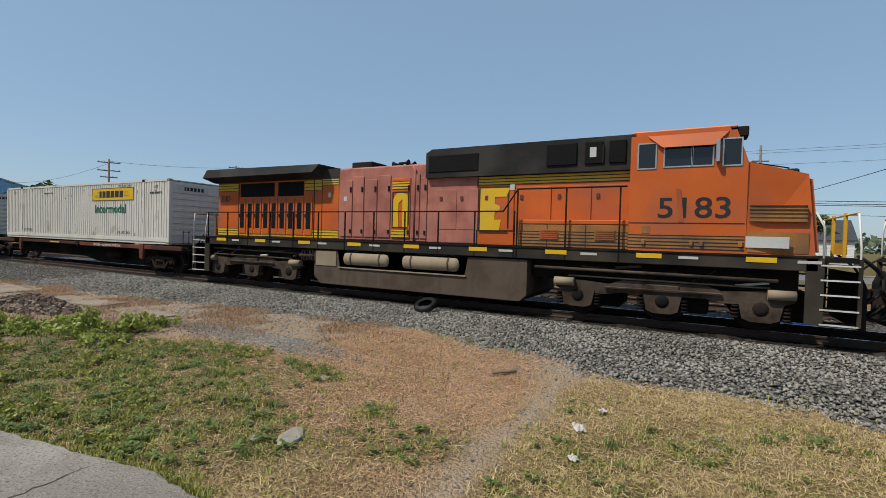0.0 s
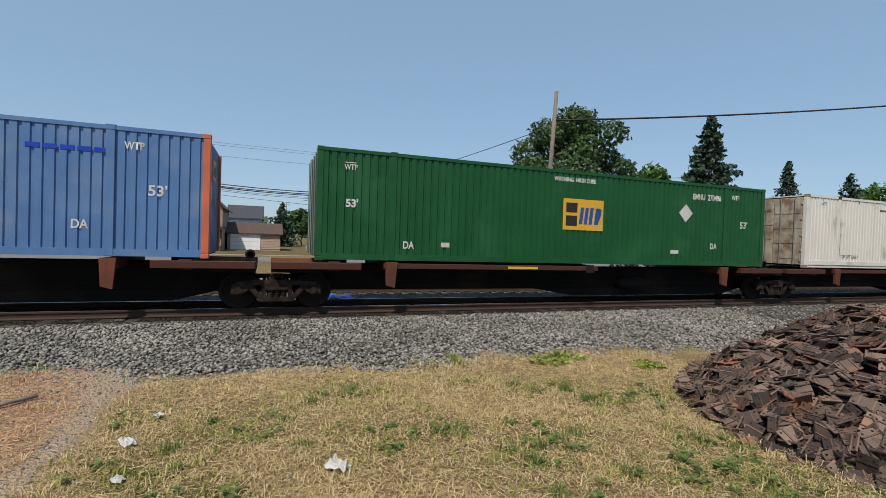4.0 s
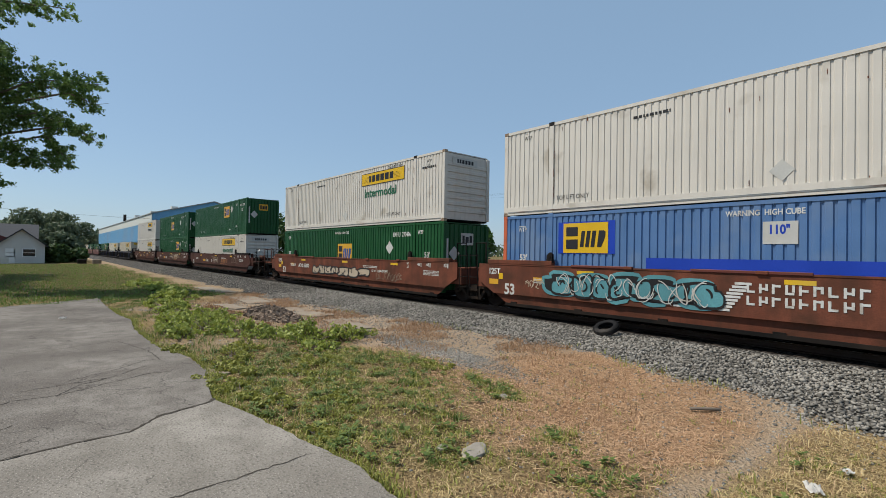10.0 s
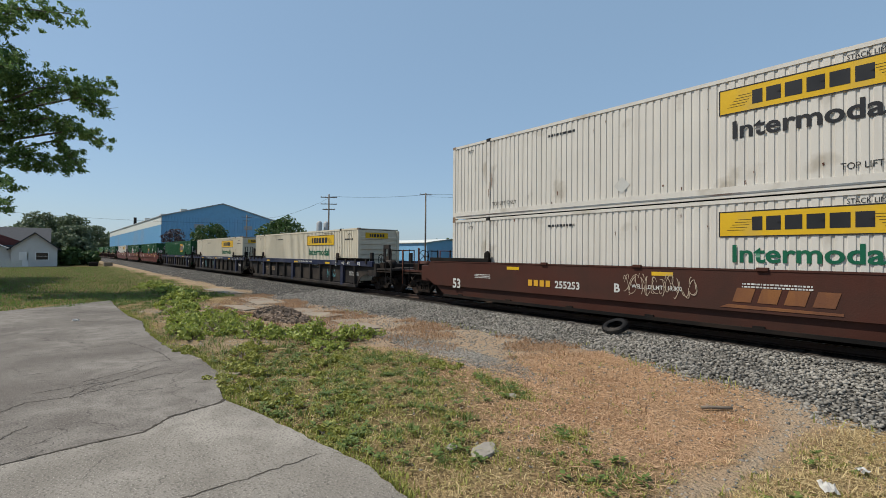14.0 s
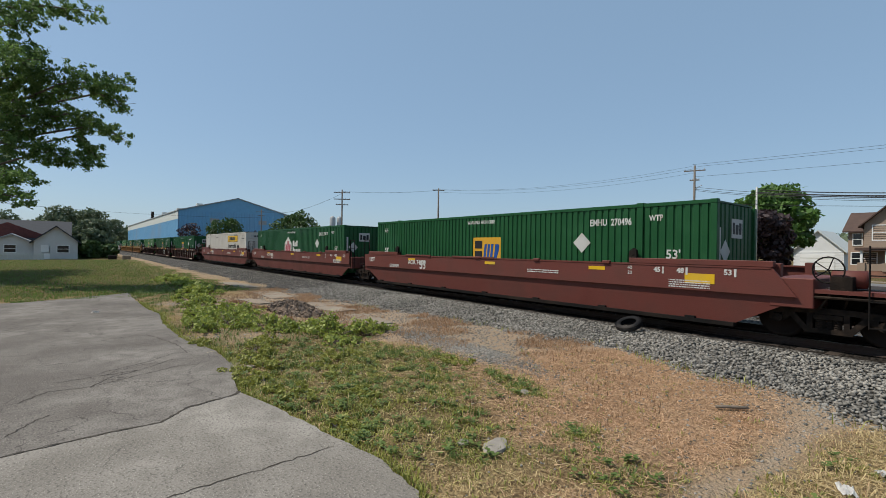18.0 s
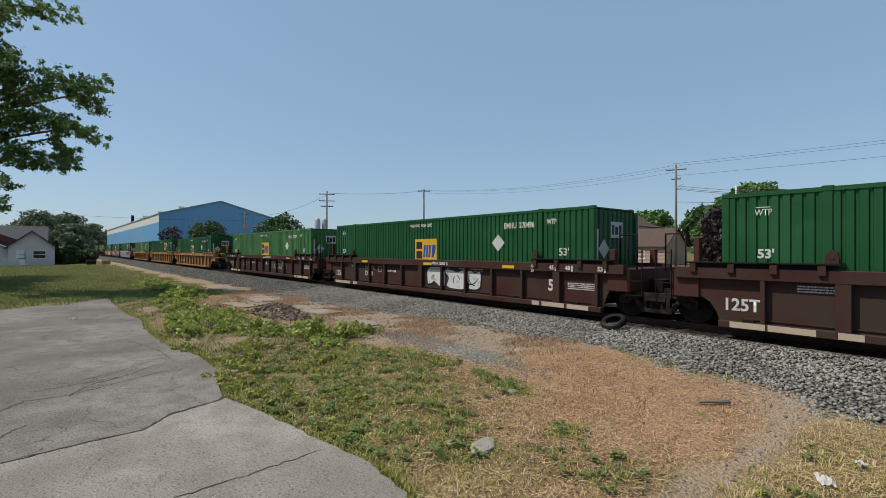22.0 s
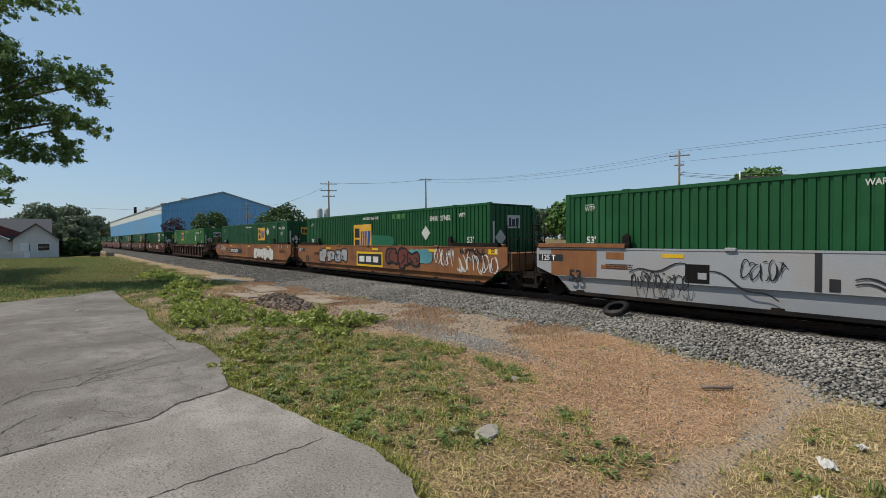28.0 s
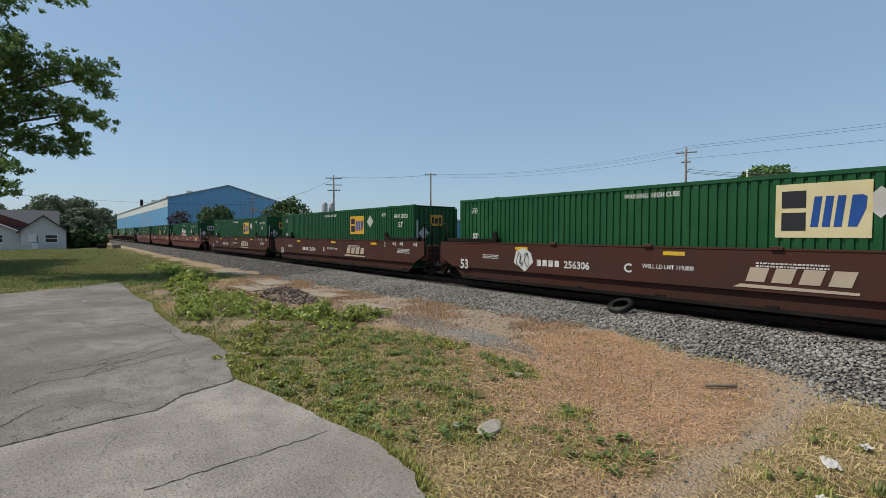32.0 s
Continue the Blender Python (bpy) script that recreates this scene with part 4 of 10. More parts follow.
            for y in (-1.4, 1.4):
                ladder(c, x + s * 1.35, y, 0.42, 2.05, 0.45, M["dark"] if not ribbed else paint, 4)
                bm = bmesh.new()
                e = x + s * 1.62
                pipe(bm, [(e, y, 0.5), (e, y, 2.0), (e, y * 0.55, 2.0), (e, y * 0.55, 1.1)], 0.022)
                part("grab_rail", bm, paint if ribbed else M["steel"] if s > 0 else M["rusty"], c)
                if s < 0:
                    part("deck_post", boxm(x + s * 0.55 - 0.035, x + s * 0.55 + 0.035, y * 0.93 - 0.03, y * 0.93 + 0.03, 1.1, 2.1, 0.01), paint, c)
            part("air_tank", lathe(bmesh.new(), [(x + s * 0.4, 0.03), (x + s * 0.45, 0.19), (x + s * 1.0, 0.19), (x + s * 1.05, 0.03)][::s], "X", 14, (0, -0.85, 1.36)), M["slate"] if pale else paint, c)
            bm = bmesh.new()
            for q in range(4):
                rod(bm, (x + s * (0.3 + 0.35 * q), -1.2 + 0.3 * q, 0.72), (x + s * (0.5 + 0.3 * q), -1.3, 1.05), 0.025, 6)
            box(bm, min(x + s * 0.5, x + s * 0.85), max(x + s * 0.5, x + s * 0.85), -1.3, -0.9, 1.14, 1.42)
            rod(bm, (x + s * 0.2, -1.33, 0.98), (x + s * 1.6, -1.33, 0.98), 0.03, 6)
            part("brake_gear", bm, M["truck"], c, "grimy brake rods and valve box")
            freight_truck(c, x + s * 0.42)
            coupler(c, x + s * 1.5, s)
            if s > 0:
                brake_wheel(c, x + 0.45, -1.22, 1.55, "Y")
            else:
                brake_wheel(c, x - 0.9, -0.75, 1.75)
        else:
            ladder(c, x + s * 0.3, -1.42, 0.62, 1.9, 0.4, M["dark"], 4)
            bm = bmesh.new()
            pipe(bm, [(x - s * 0.2, -1.3, 1.35), (x - s * 0.2, -1.3, 2.3), (x + s * 0.3, -1.3, 2.3), (x + s * 0.3, -1.3, 1.35)], 0.02)
            part("grab_rail", bm, M["dark"], c)
    if "r" not in ends:
        freight_truck(c, xr - 0.65)
    if marks:
        marks(c, -Y + 0.122 if ribbed else -Y - 0.007, top)
    return c


def common_marks(c, y, top, ink, big="53", ton="125T", bigx=-7.85, seed=1, bigz=0.56, bigink=None):
    rng = random.Random(seed)
    yc = y - 0.142 if top < 1.5 else y
    write(big, bigx, bigz, y, 0.36, bigink or ink, c, 0.015, 0.95)
    write(ton, -8.6 if top > 1.5 else -8.04, 1.22 if top > 1.5 else 0.49, y, 0.2 if top > 1.5 else 0.28, ink, c, 0.01, 0.95)
    for x, s in ((6.6, "45"), (7.2, "48"), (8.3, "53")):
        write(s, x, top - 0.2, yc, 0.13, ink, c, 0.006)
        plate("stencil_bar", x + 0.22, x + 0.27, top - 0.24, top - 0.06, yc, M["stencil"], c)
    write("40", 5.85, top - 0.16, yc, 0.1, ink, c)
    write("20", 5.85, top - 0.3, yc, 0.1, ink, c)
    for x in (-5.0, 0.1, 4.6):
        plate("reflector", x, x + 0.55, top - 0.42 if x > 7 else top - 0.22, top - 0.3 if x > 7 else top - 0.12, (y if x > 7 else yc) + 0.001, M["yellow"], c)
    part("small_print", bars(bmesh.new(), 7.0 if top > 1.5 else 7.2, 1.16 if top > 1.5 else 0.85, y, 1.0, 4, 0.03, 0.025, rng), ink, c)
    part("small_print", bars(bmesh.new(), 2.2, top - 0.34, y, 1.3, 2, 0.035, 0.03, rng), ink, c)
    part("small_print", bars(bmesh.new(), -6.6, 1.1, y, 0.8, 3, 0.03, 0.025, rng), ink, c)


def swoosh_logo(c, y, x, z, h, material):
    """Slanted blocks over a long wedge."""
    bm = bmesh.new()
    for k in range(4):
        u = x + k * h * 1.55
        slab(bm, [(u, z), (u + h * 1.15, z), (u + h * 1.45, z + h), (u + h * 0.3, z + h)], y - 0.003, y)
    slab(bm, [(x - h * 0.8, z - h * 0.45), (x + h * 6.2, z - h * 0.45), (x + h * 6.2, z - h * 0.28), (x - h * 0.3, z - h * 0.2)], y - 0.003, y)
    bmesh.ops.recalc_face_normals(bm, faces=bm.faces[:])
    part("logo_mark", bm, material, c, "slanted blocks over a thin wedge")


def rust_marks(seed, kind):
    def draw(c, y, top):
        common_marks(c, y, top, M["stencil"], seed=seed)
        if kind < 2:
            o = 3.7 if kind else 0.0
            bm = bmesh.new()
            for k, lean in enumerate((1, -0.5, 1)):
                for j in range(9):
                    u, z = o - 5.9 + k * 0.46 + j * 0.055 * lean + (0.22 if k == 1 else 0), 0.66 + j * 0.078
                    box(bm, u, u + 0.34, y - 0.003, y, z, z + 0.056)
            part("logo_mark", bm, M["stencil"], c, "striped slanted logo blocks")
            bm = bmesh.new()
            for row, n in ((1.12, 9), (0.84, 9)):
                for k in range(n):
                    x = o - 4.3 + k * 0.24
                    box(bm, x, x + 0.05, y - 0.003, y, row, row + 0.21)
                    box(bm, x + 0.05, x + 0.16, y - 0.003, y, row + 0.075 * (k % 3), row + 0.05 + 0.075 * (k % 3))
                    if k % 2:
                        box(bm, x + 0.12, x + 0.17, y - 0.0035, y, row + 0.06, row + 0.21)
            part("logo_mark", bm, M["stencil"], c, "two rows of white blocks")
        if kind == 0:
            tagging(c, seed, -1.7, 0.6, 0.62, 1.2, y, M["beige"], 0.5, 0.018)
            tagging(c, seed + 4, -7.1, -6.1, 0.75, 1.3, y, M["dull"], 0.5, 0.02)
            tagging(c, seed + 6, -3.0, -1.9, 0.6, 1.4, y, M["dull"], 0.7, 0.03)
        elif kind == 1:
            tagging(c, seed, -6.2, -0.9, 0.57, 1.5, y, M["aqua"], 1.25, 0.045, fill=M["soot"])
            tagging(c, seed + 7, -5.9, -1.2, 0.62, 1.4, y - 0.011, M["soot"], 0.75, 0.03, fill=M["aqua"])
            tagging(c, seed + 8, -5.7, -1.4, 0.7, 1.35, y - 0.02, M["grey_panel"], 0.9, 0.022)
            tagging(c, seed + 9, -6.95, -6.3, 0.8, 1.1, y, M["beige"], 0.4, 0.02)
        else:
            write("AOK 55370", -5.4, 0.95, y, 0.22, M["stencil"], c, 0.008)
            tagging(c, seed, -3.4, 2.2, 0.58, 1.2, y, M["ink"], 0.95, 0.03, fill=M["beige"])
        plate("yellow_placard", -8.11, -7.93, 1.05, 1.25, y + 0.001, M["yellow"], c)
        plate("reflector", -8.56, -8.14, 0.86, 1.04, y + 0.002, M["gold"], c)
        plate("reflector", -6.62, -6.16, 1.05, 1.17, y + 0.002, M["gold"], c)
        write("LD LMT 115400 PER UNIT", 3.0, 0.98, y, 0.1, M["stencil"], c, 0.004, 0.9)
        tagging(c, seed + 50, 3.4, 5.4, 0.62, 1.0, y, M["dull"], 0.5, 0.02)
    return draw


def bn_marks(seed, plain=False):
    def draw(c, y, top):
        common_marks(c, y, top, M["stencil"], ton="", seed=seed)
        num = str(255253 if seed < 5 else 256306)
        bm = bmesh.new()
        for k in range(4):
            box(bm, -4.05 + k * 0.24, -3.88 + k * 0.24, y - 0.003, y, 0.84, 1.04)
        part("stencil_blocks", bm, M["gold"] if seed < 5 else M["stencil"], c)
        write(num, -2.98, 0.83, y, 0.22, M["stencil"], c, 0.008)
        write("B" if seed % 2 else "C", -0.98, 0.84, y, 0.24, M["stencil"], c, 0.01)
        write("WELL LD LMT 119,800", -0.45, 0.98, y, 0.11, M["stencil"], c, 0.003, 0.9)
        swoosh_logo(c, y, 2.0, 0.82, 0.32, M["ochre"] if seed < 5 else M["beige"])
        if seed < 5:
            tagging(c, seed, -0.7, 1.1, 0.8, 1.35, y, M["beige"], 0.4, 0.014)
            if seed == 2:
                tagging(c, 15, 0.9, 3.2, 0.8, 1.4, y, M["beige"], 0.75, 0.045)
                tagging(c, 16, 2.9, 4.6, 0.95, 1.4, y - 0.004, M["beige"], 0.6, 0.035)
                tagging(c, 17, -1.4, -0.4, 1.1, 1.4, y, M["soot"], 0.4, 0.04)
            tagging(c, seed + 30, 5.0, 6.6, 0.8, 1.3, y, M["dull"], 0.4, 0.014)
        elif not plain:
            bm = bmesh.new()
            slab(bm, [(-5.05, 0.9), (-4.55, 0.62), (-4.2, 0.95), (-4.3, 1.25), (-4.6, 1.42), (-4.95, 1.3)], y - 0.005, y - 0.002)
            bmesh.ops.recalc_face_normals(bm, faces=bm.faces[:])
            tagged(part("sprayed_fill", bm, M["stencil"], c), kind="stuff")
            tagging(c, 77, -4.95, -4.4, 0.75, 1.3, y, M["ink"], 0.4, 0.02)
    return draw


def red_marks(seed):
    def draw(c, y, top):
        common_marks(c, y, top, M["stencil"], bigx=-4.1, ton="125T", seed=seed, bigz=1.0)
        write("AOK 74609", -5.0, 1.18, y, 0.2, M["stencil"], c, 0.008)
        plate("reflector", 7.4, 8.1, 1.12, 1.36, y + 0.001, M["yellow"], c)
    return draw


def slate_marks(seed):
    def draw(c, y, top):
        common_marks(c, y, top, M["stencil"], bigx=3.5, ton="", seed=seed, bigz=0.46, bigink=M["dull"])
        if seed == 22:
            tagging(c, seed, -5.6, -4.5, 0.35, 0.9, y, M["stencil"], 0.5, 0.02)
            tagging(c, seed + 3, -4.25, -3.1, 0.4, 1.0, y, M["aqua"], 0.5, 0.02)
            tagging(c, seed + 9, -1.3, -0.4, 0.6, 1.05, y, M["aqua"], 0.45, 0.02)
            tagging(c, seed + 5, -3.1, -0.3, 1.23, 1.44, y - 0.142, M["stencil"], 0.4, 0.018)
            write("C", -6.08, 0.82, y, 0.16, M["stencil"], c, 0.008)
        else:
            write("DTTX  888808", -6.0, 0.62, y, 0.26, M["dull"], c, 0.01)
            tagging(c, seed + 9, 4.6, 5.6, 0.5, 1.0, y, M["aqua"], 0.4, 0.02)
        write("53,900 LBS. MAX. GROSS WT. FOR 20 FT CONTAINERS", 0.79, 1.3, y - 0.142, 0.085, M["stencil"], c, 0.003, 0.72)
    return draw


def maroon_marks(seed, tag=False, alone=False):
    def draw(c, y, top):
        common_marks(c, y, top, M["stencil"], bigx=6.45 if not alone else -7.9, ton="125T" if not alone and seed != 43 else "", seed=seed, bigz=0.6 if not alone else 0.45, bigink=None if not alone else M["beige"])
        if alone:
            write("208027", -4.3, 0.7, y, 0.24, M["dull"], c, 0.01)
            write("LD LMT  170200", -2.96, 0.62, y, 0.11, M["beige"], c, 0.005)
            write("LT WT  49800", -2.96, 0.45, y, 0.11, M["beige"], c, 0.005)
            return
        if seed == 43:
            for x, s in ((-8.02, "53"), (-7.55, "48"), (-7.1, "45")):
                write(s, x, top - 0.2, y - 0.142, 0.13, M["stencil"], c, 0.006)
            for x in (-8.07, -7.32, -6.88):
                plate("stencil_bar", x, x + 0.04, top - 0.24, top - 0.06, y - 0.142, M["stencil"], c)
            write("EMPTY LOAD EC-1", -7.93, 0.55, y, 0.075, M["beige"], c, 0.004, 0.78)
            write("5% ADJ BLOCK", -7.9, 0.45, y, 0.075, M["beige"], c, 0.004, 0.78)
            part("small_print", bars(bmesh.new(), -7.95, 0.83, y, 0.62, 4, 0.04, 0.025, random.Random(9)), M["beige"], c)
            part("small_print", bars(bmesh.new(), -9.0, 1.12, y, 0.4, 2, 0.025, 0.02, random.Random(8)), M["stencil"], c)
            plate("data_plate", -9.43, -9.12, 0.98, 1.09, y - 0.002, M["grey_panel"], c)
            plate("yellow_placard", -8.46, -8.3, 0.67, 0.85, y - 0.003, M["yellow"], c)
        letter = {41: "B", 42: "C", 43: "A"}.get(seed, "")
        write("WRWK", -4.93, 0.88, y, 0.23, M["dull"], c, 0.008, 0.88)
        write("120620", -4.93, 0.6, y, 0.23, M["stencil"], c, 0.008, 0.78)
        write("LD LMT 117600", -2.89, 0.84, y, 0.1, M["stencil"], c, 0.005, 0.8)
        write(letter, 0.34, 0.78, y, 0.3, M["stencil"], c, 0.015)
        write("WRWK 120620  " + letter, 0.66, 1.28, y - 0.142, 0.11, M["stencil"], c, 0.005, 0.85)
        bm = bmesh.new()
        for q in ((-3.64, -3.4, 0.8, 0.82), (-3.64, -3.4, 1.05, 1.07), (-3.64, -3.62, 0.82, 1.05), (-3.42, -3.4, 0.82, 1.05)):
            box(bm, q[0], q[1], y - 0.003, y, q[2], q[3])
        part("stencil_frame", bm, M["stencil"], c)
        for x, w in ((-7.85, 0.7), (-7.1, 0.85), (-5.9, 0.4), (5.9, 0.3), (6.3, 0.85), (7.25, 0.75)):
            plate("pale_strip", x, x + w, 0.1, 0.235, y - 0.132, M["beige"], c)
        if tag:
            tagging(c, seed, 0.2, 3.9, 0.25, 1.2, y, M["ink"], 1.1, 0.02, fill=M["stencil"])
        else:
            tagging(c, seed, 1.5, 4.2, 0.5, 1.05, y, M["grey_panel"], 0.6, 0.02)
    return draw


def amber_marks(seed):
    def draw(c, y, top):
        common_marks(c, y, top, M["ink"], bigx=0.46, ton="", seed=seed, bigz=0.5)
        plate("number_panel", -5.74, -3.17, 0.4, 0.8, y, M["ink"], c)
        write("DTTX  730442", -5.62, 0.48, y - 0.002, 0.26, M["stencil"], c, 0.012, 0.82)
        write("ABC"[seed % 3], -1.4, 1.28, y - 0.142, 0.16, M["ink"], c, 0.01)
        plate("pink_mark", 2.35, 2.75, 0.55, 0.72, y, M["crimson"], c)
        plate("red_strip", 7.0, 8.3, 0.1, 0.22, y - 0.132, M["rusty"], c)
    return draw


def ochre_marks(seed, silver=False):
    def draw(c, y, top):
        common_marks(c, y, top, M["ink"], ton="", seed=seed)
        plate("ton_panel", -9.0, -8.05, 1.15, 1.36, y + 0.002, M["ink"], c)
        write("125 T", -8.9, 1.18, y - 0.003, 0.17, M["stencil"], c, 0.008)
        if silver:
            tagging(c, seed, -5.85, -4.5, 0.5, 0.95, y, M["ink"], 0.36, 0.022)
            bm = bmesh.new()
            for x, dx, z, dz in ((-5.9, 1.5, 0.92, 0.26), (-3.85, 1.4, 1.05, -0.62), (-1.2, 1.3, 1.0, -0.15), (-1.2, 1.3, 0.9, -0.2), (2.2, 1.8, 1.2, -0.5)):
                arc_ribbon(bm, [(x + dx * k / 12, z + dz * k / 12 + 0.07 * math.sin(k * 0.75)) for k in range(13)], 0.022, y - 0.012)
            part("sprayed_tag", bm, M["ink"], c)
            for k, (x, w, z, h, m) in enumerate(((0.2, 0.7, 0.75, 0.7, "soot"), (1.0, 0.5, 0.8, 0.6, "aqua"), (3.9, 1.1, 0.78, 0.55, "soot"), (5.3, 0.8, 0.8, 0.6, "ochre"), (-3.2, 0.8, 0.85, 0.5, "ochre"))):
                tagging(c, seed + 20 + k, x, x + w, z, z + h, y - 0.001 * k, M["soot"], 0.4, 0.02, fill=M[m] if k % 2 else None)
            plate("number_panel", 2.55, 4.1, 1.0, 1.2, y - 0.002, M["ochre"], c)
            write("DTTX 732508", 0.85, 1.02, y - 0.013, 0.2, M["beige"], c, 0.01)
            plate("grey_plate", 4.2, 6.2, 0.95, 1.2, y - 0.012, M["slate"], c)
            plate("repair_plate", -4.42, -3.86, 0.74, 1.2, y, M["dark"], c)
            plate("sheet_patch", -4.12, -3.92, 0.84, 1.0, y - 0.004, M["silver"], c)
            plate("repair_plate", -1.84, -1.72, 0.72, 1.54, y, M["ink"], c)
            plate("repair_plate", -1.6, -1.42, 0.74, 1.0, y - 0.002, M["ink"], c)
            plate("repair_plate", 2.9, 3.5, 0.7, 1.15, y, M["dark"], c)
            for x0, x1, z0, z1 in ((-8.5, -6.9, 0.97, 1.54), (6.1, 8.9, 0.97, 1.54), (-6.75, -5.95, 0.98, 1.1), (-6.6, -6.05, 1.26, 1.46)):
                plate("rust_patch", x0, x1, z0 if x0 > -6.8 and x1 < 6 else 0.72, z1, y + 0.003, M["ochre"], c)
            part("sill_strip", boxm(-9.0, -6.0, y - 0.05, y, top + 0.02, top + 0.14, 0.01), M["ochre"], c, "rusted yellow top sill")
        elif seed % 2:
            plate("name_panel", -1.45, 1.05, 0.52, 1.25, y, M["yellow"], c)
            plate("name_panel", -1.35, 0.95, 0.62, 1.15, y - 0.003, M["ink"], c)
            bm = bmesh.new()
            for k in range(3):
                box(bm, -1.15 + k * 0.66, -0.65 + k * 0.66, y - 0.008, y - 0.003, 0.74, 1.03)
            part("logo_mark", bm, M["stencil"], c)
            tagging(c, seed + 3, 3.3, 4.95, 0.75, 1.5, y, M["aqua"], 0.9, 0.05, fill=M["aqua"])
            tagging(c, seed, 1.4, 4.4, 0.52, 1.5, y - 0.012, M["soot"], 1.05, 0.04, fill=M["red"])
            tagging(c, seed + 5, 5.05, 6.1, 0.75, 1.45, y, M["stencil"], 0.42, 0.03)
            tagging(c, seed + 8, 6.35, 8.3, 0.55, 1.3, y, M["stencil"], 0.7, 0.035)
            tagging(c, seed + 9, 6.6, 7.9, 1.25, 1.5, y, M["soot"], 0.45, 0.03)
            plate("reflector", 8.16, 8.62, 1.3, 1.48, y + 0.001, M["yellow"], c)
            tagging(c, seed + 6, -5.9, -2.4, 0.55, 1.4, y, M["ink"], 0.9, 0.03, fill=M["silver"])
        else:
            plate("number_panel", -5.0, -1.6, 0.76, 1.17, y, M["ink"], c)
            write("DTTX 732506", -4.8, 0.84, y - 0.002, 0.27, M["stencil"], c, 0.01)
            tagging(c, seed, 1.6, 5.6, 0.4, 1.35, y, M["grey_panel"], 0.8, 0.03, fill=M["stencil"])
            tagging(c, seed + 2, -7.9, -6.4, 1.0, 1.4, y, M["stencil"], 0.4, 0.02)
    return draw


CARS = {}


def cars():
    K = CARS
    K["spine1"] = spine_car("black spine car with rust-brown end beams", 7.1, -10.4, True)
    K["spine2"] = spine_car("black spine car with rust-brown lettered side rail", None, -9.3, True)
    K["spine"] = spine_car("black spine car with rust-brown side rail", None, -8.95)
    rl = "rust-red smooth-sided well car with sprayed lettering"
    for k, (key, e) in enumerate((("rust_f", "f"), ("rust", ""), ("rust_r", "r"))):
        K[key] = well_car(rl, M["rusty"], False, e, fold=0.55, marks=rust_marks(11 + k, k))
    for k, (key, e) in enumerate((("bn_f", "f"), ("bn", ""), ("bn_r", "r"))):
        K[key] = well_car("dark brown smooth-sided well car with white stencils", M["brown"], False, e, fold=0.6, marks=bn_marks(1 + k))
        K[key + "2"] = well_car("clean dark brown well car with white stencils", M["brown"], False, e, fold=0.6, marks=bn_marks(6 + k, k > 0))
    for k, (key, e) in enumerate((("slate_f", "f"), ("slate", ""), ("slate_r", "r"))):
        K[key] = well_car("grimy rib-sided well car with a blue top chord", M["slate"], True, e, chord=M["darkblue"], marks=slate_marks(21 + k))
    for k, (key, e) in enumerate((("red_f", "f"), ("red", ""), ("red_r", "r"))):
        K[key] = well_car("oxide red smooth-sided well car", M["red"], False, e, marks=red_marks(31 + k))
    for k, (key, e) in enumerate((("maroon_f", "f"), ("maroon", ""), ("maroon_r", "r"), ("maroon_s", "fr"))):
        K[key] = well_car("maroon rib-sided well car with pale strips", M["maroon"], True, e, dark_end=M["brown"], marks=maroon_marks(41 + k, key == "maroon", key == "maroon_s"))
    for k, (key, e) in enumerate((("amber_f", "f"), ("amber", ""), ("amber_r", "r"))):
        K[key] = well_car("yellow rib-sided well car with black number panel", M["amber"], True, e, marks=amber_marks(51 + k))
    K["silver_f"] = well_car("silver-grey painted well car with black sprayed strokes", M["silver"], False, "f", fold=0.7, dark_end=M["slate"], marks=ochre_marks(61, True))
    K["ochre"] = well_car("rusted yellow well car covered in sprayed paint", M["ochre"], False, "", fold=0.5, marks=ochre_marks(63))
    K["ochre_r"] = well_car("rusted yellow well car with pale sprayed shapes", M["ochre"], False, "r", fold=0.5, marks=ochre_marks(64))


def couple_train():
    cars()
    used = set()
    for k, (s, car, _) in enumerate(UNITS):
        if k == 0:
            car = "spine1"
        elif k == 1:
            car = "spine2"
        if car.startswith("bn") and s < -600:
            car += "2"
        ob = CARS[car] if car not in used else copy_thing(CARS[car], Matrix.Identity(4))
        used.add(car)
        aboard(ob, s)

